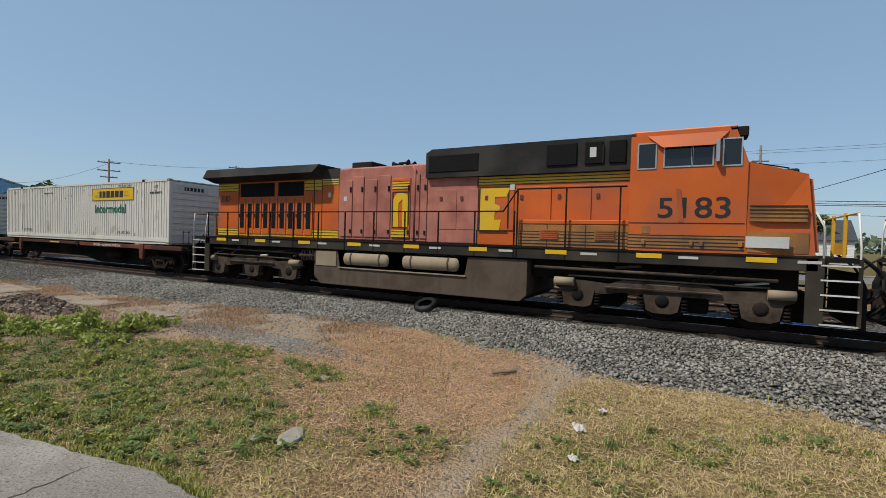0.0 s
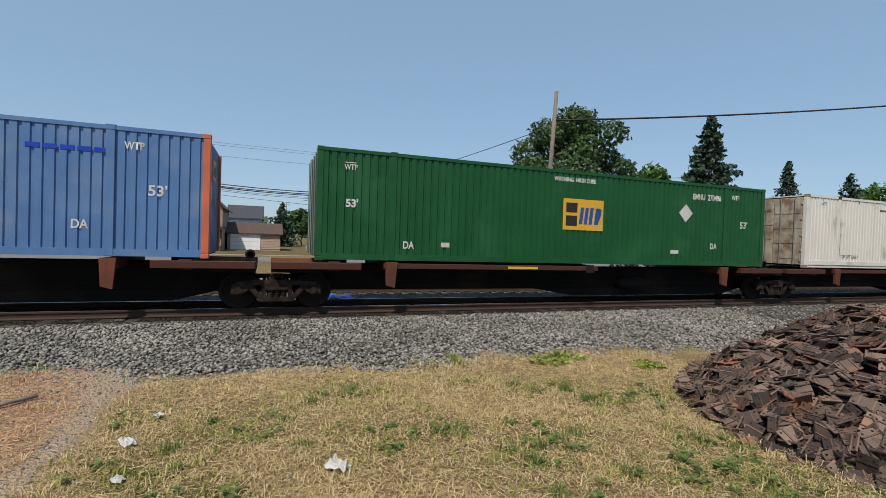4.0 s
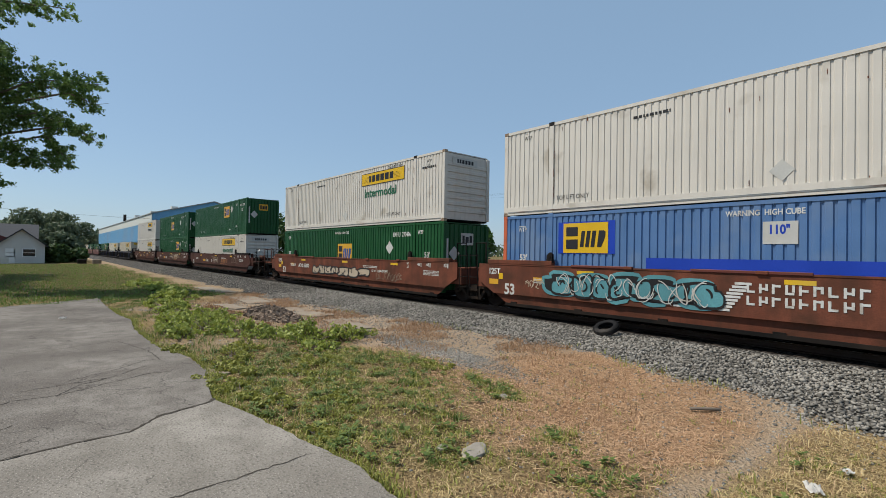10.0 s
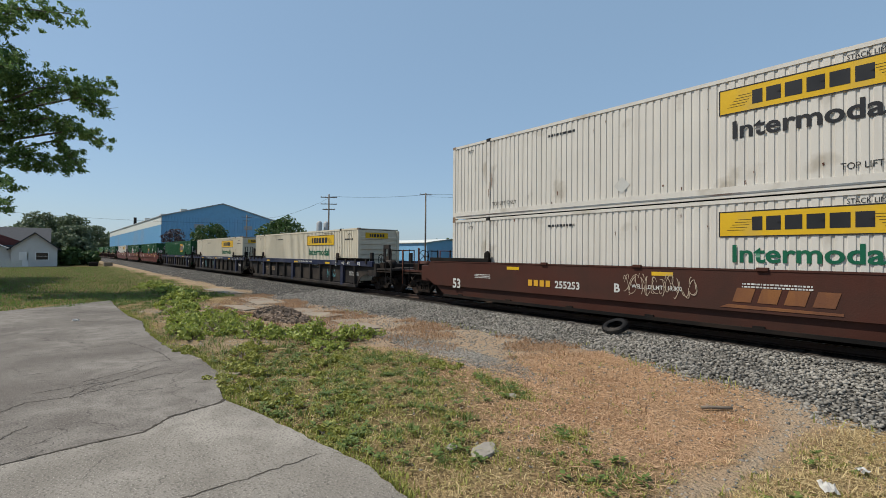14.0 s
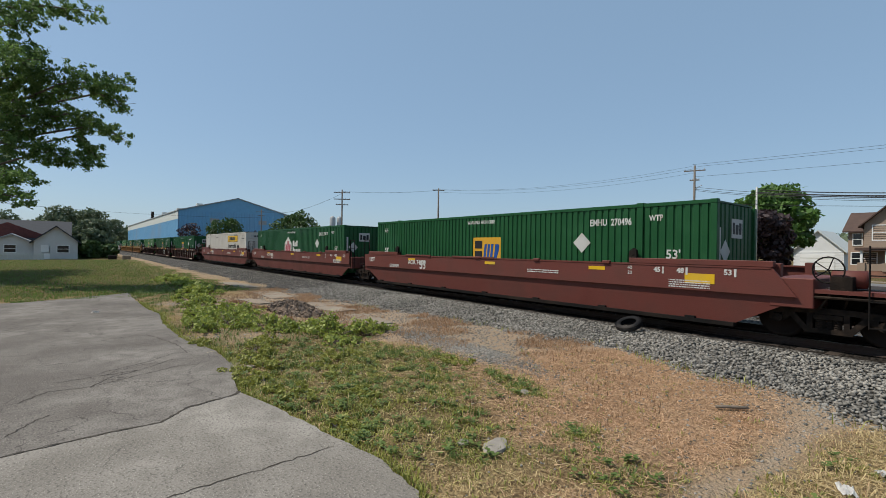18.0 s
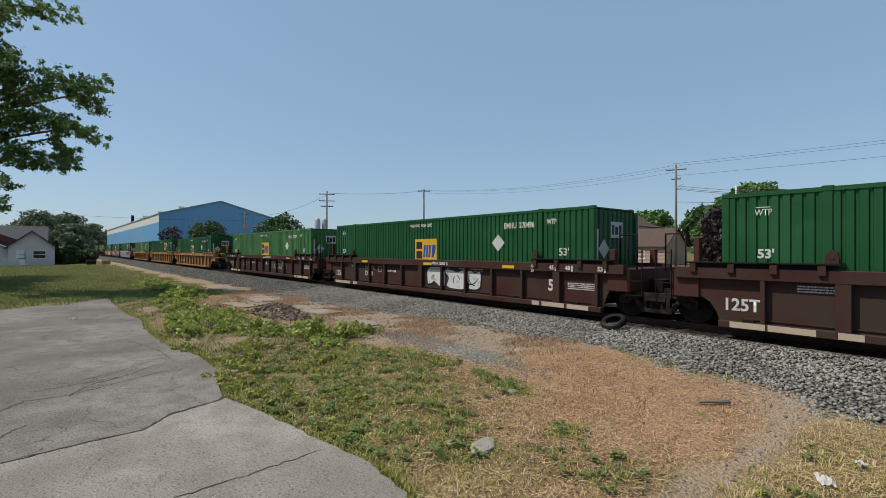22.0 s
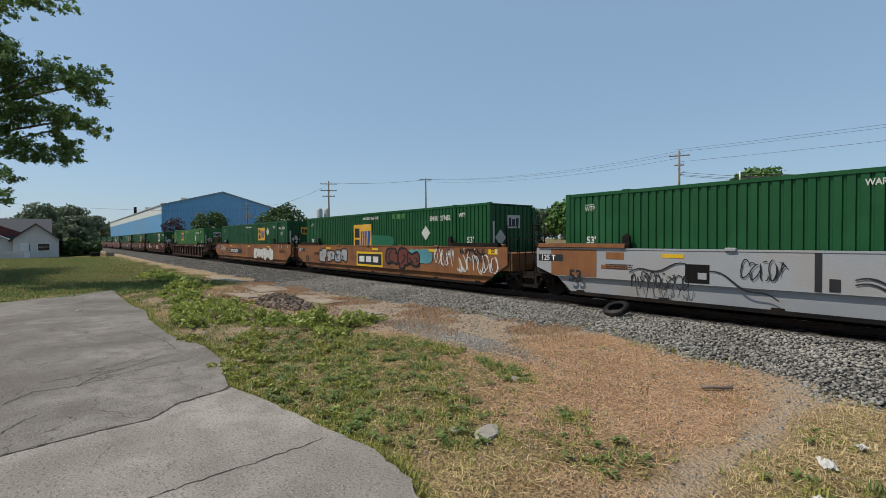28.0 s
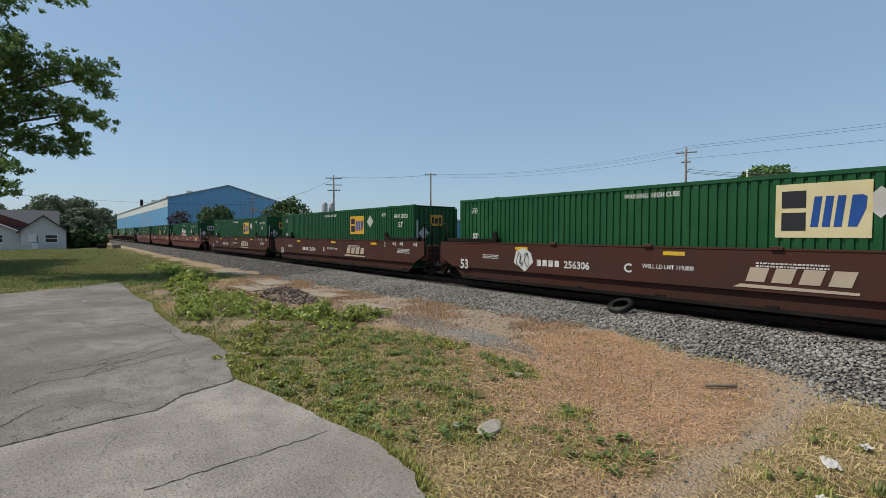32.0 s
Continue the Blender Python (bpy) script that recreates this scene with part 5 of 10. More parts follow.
# ---- locomotives ----
LM = dict(
    orange=mat("orange_paint", (0.50, 0.10, 0.014), 0.5, dirt=(0.34, 0.09, 0.035), amount=0.28, streak=0.25, var=0.12, bump=0.05),
    faded=mat("faded_red_paint", (0.40, 0.15, 0.11), 0.75, dirt=(0.25, 0.085, 0.065), amount=0.32, streak=0.4, var=0.22, dscale=1.6, bump=0.08),
    pale=mat("sun_bleached_orange", (0.72, 0.22, 0.08), 0.5, var=0.1, bump=0.03),
    touched=mat("touched_up_orange", (0.36, 0.085, 0.025), 0.6, var=0.25, bump=0.05),
    stained=mat("stained_ochre_paint", (0.36, 0.16, 0.04), 0.65, dirt=(0.13, 0.07, 0.035), amount=0.45, streak=0.4, var=0.2),
    dgreen=mat("dark_green_black_paint", (0.022, 0.022, 0.021), 0.7, dirt=(0.045, 0.04, 0.036), amount=0.3, var=0.2, spec=0.1),
    sill=mat("grimy_sill_paint", (0.028, 0.025, 0.021), 0.8, dirt=(0.06, 0.048, 0.036), amount=0.4, var=0.25, spec=0.1),
    tan=mat("dusty_tan_paint", (0.28, 0.225, 0.15), 0.75, dirt=(0.2, 0.15, 0.1), amount=0.3, streak=0.4, var=0.15),
    tank=mat("grimy_tank", (0.12, 0.092, 0.07), 0.85, dirt=(0.065, 0.048, 0.036), amount=0.4, streak=0.5, var=0.3, dscale=1.2, spec=0.1),
    bogie=mat("dusty_bogie", (0.085, 0.064, 0.048), 0.9, dirt=(0.03, 0.022, 0.017), amount=0.4, dscale=2.5, var=0.3, bump=0.4, spec=0.1),
    screen=mat("black_screen", (0.008, 0.008, 0.009), 0.7, var=0.4, fine=80, bump=0.5, spec=0.1),
    whiterail=mat("white_handrail", (0.6, 0.58, 0.54), 0.5, dirt=(0.3, 0.24, 0.18), amount=0.25, var=0.1),
    silver=mat("worn_aluminium", (0.5, 0.5, 0.48), 0.35, 0.8, var=0.15),
)
glass = bpy.data.materials.new("dark_window_glass")
glass.use_nodes = True
gb = glass.node_tree.nodes["Principled BSDF"]
gb.inputs["Base Color"].default_value = (0.012, 0.014, 0.016, 1)
gb.inputs["Roughness"].default_value = 0.06


def six_wheel_truck(loco, xs):
    mid = xs[1]
    t = part("bogie", boxm(mid - 2.4, mid + 2.4, -0.5, 0.5, 0.62, 0.9), LM["bogie"], loco, "three-axle cast bogie, dusty brown")
    for s in (-1, 1):
        bm = bmesh.new()
        y0, y1 = s * 1.2 - 0.09, s * 1.2 + 0.09
        slab(bm, [(mid - 2.55, 0.72), (mid - 2.3, 0.95), (mid - 1.2, 0.86), (mid - 0.9, 0.97), (mid + 0.9, 0.97), (mid + 1.2, 0.86), (mid + 2.3, 0.95), (mid + 2.55, 0.72), (mid + 2.3, 0.62), (mid + 1.3, 0.60), (mid + 0.9, 0.66), (mid - 0.9, 0.66), (mid - 1.3, 0.60), (mid - 2.3, 0.62)], y0, y1)
        for x in xs:
            slab(bm, [(x - 0.42, 0.68), (x + 0.42, 0.68), (x + 0.34, 0.30), (x + 0.18, 0.24), (x - 0.18, 0.24), (x - 0.34, 0.30)], y0 - 0.02, y1 + 0.02)
        bmesh.ops.recalc_face_normals(bm, faces=bm.faces[:])
        part("bogie_frame", bm, LM["bogie"], t)
        for x in xs:
            f = s * 1.32
            part("journal_cap", lathe(bmesh.new(), [(f, 0.04), (f, 0.15), (f - s * 0.1, 0.19)], "Y", 16, (x, 0, 0.53)), M["dark"], t)
            for u in (-0.47, 0.47):
                bm = bmesh.new()
                for k in range(4):
                    rod(bm, (x + u, s * 1.22, 0.3 + k * 0.08), (x + u, s * 1.22, 0.345 + k * 0.08), 0.085, 10)
                part("spring", bm, M["dark"], t)
        for u in (-2.3, 2.3):
            part("brake_cylinder", rod(bmesh.new(), (mid + u - 0.25, s * 1.33, 0.86), (mid + u + 0.25, s * 1.33, 0.86), 0.11, 12), LM["tan"], t)
        bm = bmesh.new()
        rod(bm, (mid - 2.2, s * 1.32, 1.02), (mid + 2.1, s * 1.32, 1.0), 0.025, 6)
        rod(bm, (mid - 1.3, s * 1.34, 0.78), (mid + 1.2, s * 1.34, 0.8), 0.03, 6)
        part("brake_rod", bm, LM["bogie"], t)
        part("sand_box", boxm(mid - 0.35, mid + 0.35, s * 1.3 - 0.06, s * 1.3 + 0.06, 0.74, 0.92, 0.02), LM["bogie"], t)
    for x in xs:
        part("traction_motor", boxm(x + 0.18, x + 0.98, -0.62, 0.62, 0.22, 0.9, 0.06), M["dark"], t)
        part("axle", rod(bmesh.new(), (x, -0.95, 0.53), (x, 0.95, 0.53), 0.1, 10), M["wheel"], t)
        for s in (-1, 1):
            place("wheel", sheet(("loco_wheel",), lambda: wheel_bm(0.53)), M["wheel"], t, at=pose(x, s * 0.76, 0.532, 0, 0, 0 if s < 0 else 180))
    return t


def stripes(bm, x0, x1, z0, z1, y, n):
    for k in range(1, n):
        z = z0 + (z1 - z0) * k / n
        box(bm, x0, x1, y - 0.004, y - 0.001, z - 0.012, z + 0.012)
    box(bm, x0, x1, y - 0.004, y - 0.001, z1 - 0.02, z1)
    box(bm, x0, x1, y - 0.004, y - 0.001, z0, z0 + 0.02)


def band(loco, x0, x1, z0, z1, y, material, n=3):
    p = plate("stripe_band", x0, x1, z0, z1, y - 0.005, material, loco, "yellow band with black pinstripes")
    bm = bmesh.new()
    stripes(bm, x0, x1, z0, z1, y - 0.005, n)
    part("pinstripe", bm, M["ink"], p)


def locomotive(label, worn=True):
    L = thing("locomotive", label, "locomotive", "locomotives of the train")
    O, F = LM["orange"], LM["faded"] if worn else LM["orange"]
    H = 0.97
    part("frame_sill", boxm(-17.3, 2.25, -1.48, 1.48, 1.40, 1.68, 0.015), LM["sill"], L, "grimy dark frame sill")
    part("walkway", boxm(-17.3, 2.25, -1.5, 1.5, 1.68, 1.72), M["dark"], L)
    for k in range(9):
        x = -16.6 + k * 2.2
        plate("reflector", x, x + 0.55, 1.55, 1.66, -1.49, M["yellow"], L)
        plate("grey_plate", x + 0.9, x + 1.3, 1.56, 1.62, -1.488, M["grey_panel"], L)
    # radiator end
    part("radiator_hood", boxm(-17.25, -11.6, -H, H, 1.72, 3.95, 0.02), O, L, "orange radiator hood with black louvre doors")
    bm = bmesh.new()
    hexa(bm, [(-17.4, -1.05, 3.86), (-11.6, -1.05, 3.86), (-11.6, 1.05, 3.86), (-17.4, 1.05, 3.86), (-17.5, -1.52, 4.02), (-11.6, -1.52, 4.02), (-11.6, 1.52, 4.02), (-17.5, 1.52, 4.02)])
    hexa(bm, [(-17.5, -1.52, 4.02), (-11.6, -1.52, 4.02), (-11.6, 1.52, 4.02), (-17.5, 1.52, 4.02), (-17.4, -1.4, 4.36), (-11.4, -1.4, 4.30), (-11.4, 1.4, 4.30), (-17.4, 1.4, 4.36)])
    part("radiator_wing", bm, LM["dgreen"], L, "overhanging dark radiator wing")
    for x0, x1 in ((-15.9, -14.0), (-13.8, -12.5)):
        part("intake_screen", boxm(x0, x1, -H - 0.015, -H + 0.02, 3.28, 3.8, 0.01), LM["screen"], L)
    band(L, -17.24, -16.0, 3.52, 3.84, -H, M["yellow"])
    band(L, -12.45, -11.65, 3.45, 3.84, -H, M["yellow"])
    band(L, -17.24, -11.65, 1.76, 2.06, -H - 0.001, M["yellow"])
    for k in range(9):
        x = -15.95 + k * 0.44
        d = part("louvre_door", boxm(x, x + 0.38, -H - 0.03, -H + 0.01, 1.85, 3.2, 0.008), O, L)
        n = 11
        bm = boxm(x + 0.08, x + 0.3, -H - 0.036, -H - 0.028, 2.08, 3.02)
        part("louvre", bm, LM["screen"], d)
        part("latch", boxm(x + 0.02, x + 0.06, -H - 0.045, -H - 0.03, 2.5, 2.62), M["dark"], d)
    for s in (-1, 1):
        part("end_number", boxm(-17.262, -17.252, -0.6 if s < 0 else 0.2, -0.2 if s < 0 else 0.6, 3.1, 3.3), M["ink"], L)
    write("5183" if worn else "4711", -17.05, 3.12, -H - 0.008, 0.24, M["ink"], L, 0.01, 0.85)
    # engine hood
    part("engine_hood", boxm(-11.6, -7.3, -H, H, 1.72, 4.18, 0.05), F, L, "sun-faded pinkish red engine hood" if worn else "orange engine hood")
    if worn:
        part("hood_patch", boxm(-11.6, -10.85, -H - 0.012, -H + 0.01, 1.74, 3.62), O, L, "fresher orange patch")
        band(L, -11.6, -10.85, 3.62, 3.86, -H - 0.012, M["yellow"])
        band(L, -11.6, -10.85, 1.76, 2.06, -H - 0.013, M["yellow"])
        part("roof_edge", boxm(-11.6, -10.85, -H - 0.014, H, 3.87, 4.19), LM["dgreen"], L)
    for k, x in enumerate((-10.75, -10.2, -9.72, -9.18, -8.62, -7.86, -7.55)):
        w = (0.5, 0.44, 0.5, 0.5, 0.7, 0.28, 0.24)[k]
        d = part("hood_door", boxm(x, x + w, -H - 0.028, -H + 0.01, 1.85, 3.75 + (0.12 if k % 2 else 0), 0.01), F if k != 4 else O, L)
        part("latch", boxm(x + w - 0.09, x + w - 0.03, -H - 0.05, -H - 0.028, 3.35, 3.52), M["dark"], d)
        part("latch", boxm(x + w - 0.09, x + w - 0.03, -H - 0.05, -H - 0.028, 1.98, 2.1), M["dark"], d)
    yy = -H - 0.031
    band(L, -8.6, -7.95, 3.4, 3.66, yy, M["yellow"])
    band(L, -8.6, -7.95, 1.86, 2.14, yy, M["yellow"])
    if worn:
        for x0, x1, z0, z1, yb in ((-8.6, -7.95, 2.16, 3.33, yy), (-5.55, -4.62, 2.1, 3.4, -H - 0.0275)):
            bm = bmesh.new()
            for q in ((x0, x0 + 0.05, z0, z1), (x1 - 0.05, x1, z0 + 0.1, z1), (x0 + 0.05, x1 - 0.05, z1 - 0.05, z1), (x0 + 0.05, x1 - 0.05, z0, z0 + 0.05)):
                box(bm, q[0], q[1], yb - 0.003, yb, q[2], q[3])
            part("logo_edge", bm, M["ink"], L)
        part("logo_block", shape(bmesh.new(), [(-8.55, 2.2), (-8.35, 2.2), (-8.35, 2.95), (-8.2, 3.1), (-8.2, 2.2), (-8.0, 2.2), (-8.0, 3.2), (-8.15, 3.28), (-8.4, 3.28), (-8.55, 3.1)], yy - 0.004), M["yellow"], L, "yellow block shape edged in black")
        part("logo_block", shape(bmesh.new(), [(-5.5, 2.15), (-4.9, 2.15), (-4.85, 2.45), (-5.05, 2.45), (-5.05, 2.65), (-4.9, 2.7), (-4.9, 2.85), (-5.05, 2.9), (-5.05, 3.1), (-4.7, 3.1), (-4.6, 3.35), (-5.5, 3.35)], -H - 0.032), M["yellow"], L, "yellow block shape edged in black")
    else:
        swoosh_logo(L, -H - 0.036, -8.2, 2.5, 0.55, M["yellow"])
    part("exhaust_stack", boxm(-10.75, -9.85, -0.45, 0.45, 4.16, 4.46, 0.03), M["dark"], L, "sooty exhaust stack")
    bm = bmesh.new()
    for y, d in ((-0.2, 1), (0.0, -1), (0.2, 1)):
        lathe(bm, [(-8.9, 0.03), (-8.9 + d * 0.25, 0.04), (-8.9 + d * 0.38, 0.11)], "X", 10, (0, y, 4.38))
    box(bm, -8.95, -8.8, -0.25, 0.25, 4.16, 4.35)
    part("horn", bm, M["dark"], L)
    bm = bmesh.new()
    pipe(bm, [(-7.75, -H - 0.03, 1.75), (-7.75, -H - 0.03, 4.0), (-7.9, -H + 0.05, 4.14)], 0.03)
    part("drain_pipe", bm, F, L)
    # generator hood
    part("generator_hood", boxm(-7.3, -1.4, -H, H, 1.72, 3.75, 0.02), O, L, "orange generator hood")
    if worn:
        part("faded_panel", boxm(-7.3, -5.6, -H - 0.014, -H + 0.01, 1.74, 3.74, 0.008), F, L, "sun-faded pinkish panel")
    bm = bmesh.new()
    slab(bm, [(-7.3, 3.7), (-7.3, 4.45), (-7.1, 4.56), (-1.4, 4.56), (-1.4, 3.7)], -1.12, 1.12)
    bmesh.ops.recalc_face_normals(bm, faces=bm.faces[:])
    part("upper_housing", bm, LM["dgreen"], L, "raised blackish housing")
    part("intake_screen", boxm(-7.2, -5.55, -1.14, -1.1, 3.86, 4.36, 0.01), LM["screen"], L)
    for x0, x1 in ((-3.55, -2.75), (-2.55, -2.1), (-1.95, -1.55)):
        part("intake_screen", boxm(x0, x1, -1.16, -1.1, 3.88, 4.44, 0.012), LM["screen"], L)
    part("instruction_plate", boxm(-2.42, -2.26, -1.166, -1.158, 4.05, 4.3), M["grey_panel"], L)
    part("sliding_cover", boxm(-2.56, -2.08, -1.158, -1.14, 3.9, 4.36), LM["dgreen"], L)
    band(L, -5.58, -1.42, 3.44, 3.7, -H - 0.002, M["yellow"])
    for k, x in enumerate((-6.9, -6.2, -5.4, -4.35, -3.3, -2.3)):
        d = part("hood_door", boxm(x, x + 0.62 + 0.3 * (k > 1), -H - 0.026, -H + 0.01, 2.15, 3.36, 0.008), F if worn and k < 2 else O, L)
        part("latch", boxm(x + 0.05, x + 0.13, -H - 0.05, -H - 0.026, 3.02, 3.14), M["red"], d)
    part("equipment_box", boxm(-4.2, -1.4, -1.36, -H, 1.72, 2.32, 0.02), LM["stained"], L, "stained ochre equipment box")
    band(L, -4.18, -1.42, 1.80, 2.14, -1.362, LM["stained"], 4)
    for x in (-3.6, -2.2):
        grille = part("vent_panel", boxm(x, x + 0.5, -1.376, -1.366, 1.92, 2.2), LM["stained"], L)
        for k in range(5):
            part("slat", boxm(x + 0.02, x + 0.48, -1.392, -1.376, 1.94 + 0.052 * k, 1.97 + 0.052 * k), LM["touched"], grille)
    part("red_tray", boxm(-4.2, -1.4, -1.37, -H, 2.32, 2.44, 0.02), O, L)
    # seams, grab irons, stencils and weld lines
    for x in (-3.42, -2.43):
        part("panel_seam", boxm(x, x + 0.02, -1.368, -1.36, 1.74, 2.31), M["ink"], L)
    for x, z0, z1 in ((-16.0, 1.74, 3.84), (-12.0, 1.74, 3.84), (-11.62, 1.74, 3.95), (-7.32, 1.74, 4.16), (-5.62, 1.74, 3.7), (-1.42, 1.74, 3.7)):
        part("panel_seam", boxm(x, x + 0.025, -H - 0.02, -H, z0, z1), M["ink"], L)
    for x, z in ((-10.6, 3.05), (-5.3, 2.95), (-4.6, 3.28), (-11.3, 3.2)):
        part("notice_plate", boxm(x, x + 0.13, -H - 0.034, -H - 0.027, z, z + 0.16), M["grey_panel"], L)
    # cab
    bm = bmesh.new()
    slab(bm, [(-1.4, 1.72), (0.98, 1.72), (0.98, 3.72), (0.72, 4.52), (-1.4, 4.52)], -1.46, 1.46)
    bmesh.ops.recalc_face_normals(bm, faces=bm.faces[:])
    bmesh.ops.bevel(bm, geom=[e for e in bm.edges if all(v.co.z > 4.4 for v in e.verts)], offset=0.1, segments=2, affect="EDGES")
    part("cab", bm, O, L, "orange wide-nose cab")
    part("cab_roof", boxm(-1.38, 0.76, -1.36, 1.36, 4.50, 4.55, 0.02), LM["pale"], L)
    part("air_conditioner", boxm(-1.1, 0.3, -0.6, 0.5, 4.55, 4.68, 0.03), LM["silver"], L)
    for x0, x1 in ((-1.22, -0.86), (-0.66, -0.12), (-0.08, 0.30), (0.52, 0.84)):
        z0, z1 = (3.66, 4.22) if x0 < -0.9 or x0 > 0.5 else (3.68, 4.12)
        w = part("window", boxm(x0, x1, -1.468, -1.455, z0, z1), glass, L)
        bm = bmesh.new()
        for q in ((x0 - 0.03, x1 + 0.03, z0 - 0.03, z0), (x0 - 0.03, x1 + 0.03, z1, z1 + 0.03), (x0 - 0.03, x0, z0, z1), (x1, x1 + 0.03, z0, z1)):
            box(bm, q[0], q[1], -1.476, -1.45, q[2], q[3])
        part("window_frame", bm, LM["silver"], w)
    bm = bmesh.new()
    hexa(bm, [(-0.70, -1.60, 4.10), (0.34, -1.60, 4.10), (0.34, -1.585, 4.10), (-0.70, -1.585, 4.10), (-1.04, -1.475, 4.40), (0.60, -1.475, 4.40), (0.60, -1.455, 4.40), (-1.04, -1.455, 4.40)])
    bmesh.ops.recalc_face_normals(bm, faces=bm.faces[:])
    part("sunshade", bm, O, L, "orange folding awning over the side window")
    part("mirror", boxm(0.36, 0.44, -1.62, -1.48, 3.72, 4.2, 0.01), LM["silver"], L)
    for y in (-0.95, 0.05):
        bm = bmesh.new()
        hexa(bm, [(1.0 - 0.0, y, 3.78), (1.0, y + 0.85, 3.78), (0.99, y + 0.85, 3.76), (0.99, y, 3.76), (0.80, y, 4.36), (0.80, y + 0.85, 4.36), (0.78, y + 0.85, 4.36), (0.78, y, 4.36)])
        bmesh.ops.recalc_face_normals(bm, faces=bm.faces[:])
        part("windshield", bm, glass, L)
    part("number_box", boxm(0.72, 0.98, -1.3, -0.8, 4.3, 4.52, 0.02), M["dark"], L)
    part("number_box", boxm(0.72, 0.98, 0.8, 1.3, 4.3, 4.52, 0.02), M["dark"], L)
    write("5183" if worn else "4711", -0.80, 2.5, -1.466, 0.48, M["ink"], L, 0.006, 1.16)
    if worn:
        bm = bmesh.new()
        slab(bm, [(-0.33, 2.4), (-0.22, 2.38), (-0.3, 3.15), (-0.4, 3.17)], -1.472, -1.462)
        bmesh.ops.recalc_face_normals(bm, faces=bm.faces[:])
        part("rust_streak", bm, LM["touched"], L)
    # nose
    bm = bmesh.new()
    pts = []
    for z0, z1, w0, w1, x0, x1 in ((1.72, 3.72, 1.46, 1.42, 0.98, 0.98), (1.72, 3.42, 1.30, 1.14, 2.3, 2.16)):
        pts.append([(x0, -w0, z0), (x0, w0, z0), (x1, w1, z1), (x1, -w1, z1)])
    a, b = pts
    hexa(bm, [a[0], b[0], b[1], a[1], a[3], b[3], b[2], a[2]])
    bmesh.ops.recalc_face_normals(bm, faces=bm.faces[:])
    bmesh.ops.bevel(bm, geom=[e for e in bm.edges if all(v.co.x > 1.5 for v in e.verts)], offset=0.08, segments=2, affect="EDGES")
    part("nose", bm, O, L, "orange wide nose")
    part("nose_top", boxm(1.05, 1.95, -0.95, 0.95, 3.44, 3.60, 0.03), LM["dgreen"], L)
    # bands on the nose side follow its taper
    for x0, x1, z0, z1, m in ((1.04, 2.06, 2.42, 2.76, LM["stained"]), (1.02, 2.1, 1.76, 2.2, LM["stained"])):
        bm = bmesh.new()
        f = lambda x: -1.46 + (x - 0.98) / 1.32 * 0.16 - 0.012
        hexa(bm, [(x0, f(x0), z0), (x1, f(x1), z0), (x1, f(x1) + 0.1, z0), (x0, f(x0) + 0.1, z0), (x0, f(x0) + 0.012, z1), (x1, f(x1) + 0.02, z1), (x1, f(x1) + 0.1, z1), (x0, f(x0) + 0.1, z1)])
        part("stripe_band", bm, m, L, "stained yellow band")
    bm = bmesh.new()
    for z in (2.42, 2.5, 2.59, 2.67, 2.75):
        hexa(bm, [(1.04, f(1.04) - 0.002, z), (2.06, f(2.06) - 0.002, z), (2.06, f(2.06) + 0.08, z), (1.04, f(1.04) + 0.08, z), (1.04, f(1.04) + 0.004, z + 0.02), (2.06, f(2.06) + 0.006, z + 0.02), (2.06, f(2.06) + 0.08, z + 0.02), (1.04, f(1.04) + 0.08, z + 0.02)])
    part("pinstripe", bm, M["ink"], L)
    plate("pale_patch", 0.98, 1.75, 1.86, 2.1, -1.475, M["grey_panel"], L, "patched pale rectangle")
    band(L, -1.4, 0.96, 1.78, 2.1, -1.46, LM["stained"], 4)
    plate("panel_line", -1.38, 0.95, 2.36, 2.385, -1.464, M["ink"], L)
    for x in (-1.1, -0.1, 0.1, 0.85):
        part("lift_hook", boxm(x, x + 0.08, -1.5, -1.46, 1.86, 1.98, 0.01), LM["stained"], L)
    part("vent_grille", boxm(-1.1, -0.92, -1.468, -1.46, 2.13, 2.3), LM["stained"], L)
    bm = bmesh.new()
    pipe(bm, [(1.1, -0.6, 3.66), (1.1, -0.6, 3.82), (1.8, -0.6, 3.66), (1.8, -0.6, 3.5)], 0.015)
    part("grab_bow", bm, M["dark"], L)
    part("antenna", rod(bmesh.new(), (1.15, 0.2, 3.6), (1.15, 0.2, 3.95), 0.02, 6), M["dark"], L)
    # tank
    bm = bmesh.new()
    slab(bm, [(-11.45, 1.36), (-10.45, 1.36), (-10.35, 0.82), (-5.75, 0.82), (-5.65, 1.36), (-3.9, 1.36), (-3.9, 0.42), (-4.1, 0.24), (-11.2, 0.24), (-11.5, 0.5)], -1.42, 1.42)
    bmesh.ops.triangulate(bm, faces=[q for q in bm.faces if len(q.verts) > 4])
    bmesh.ops.recalc_face_normals(bm, faces=bm.faces[:])
    part("fuel_tank", bm, LM["tank"], L, "grimy fuel tank with sloped ends")
    part("tank_face", boxm(-11.4, -10.5, -1.44, -1.42, 0.84, 1.34, 0.01), LM["tan"], L)
    for x0, x1 in ((-10.26, -8.32), (-7.94, -5.87)):
        part("air_reservoir", lathe(bmesh.new(), [(x0, 0.02), (x0 + 0.03, 0.18), (x0 + 0.12, 0.27), (x0 + 0.2, 0.285), (x1 - 0.2, 0.285), (x1 - 0.12, 0.27), (x1 - 0.03, 0.18), (x1, 0.02)], "X", 20, (0, -1.22, 1.12)), LM["tan"], L, "dusty tan air reservoir")
        for u in (x0 + 0.4, x1 - 0.4):
            part("reservoir_strap", ringx(u, -1.22, 1.12, 0.295), LM["tank"], L)
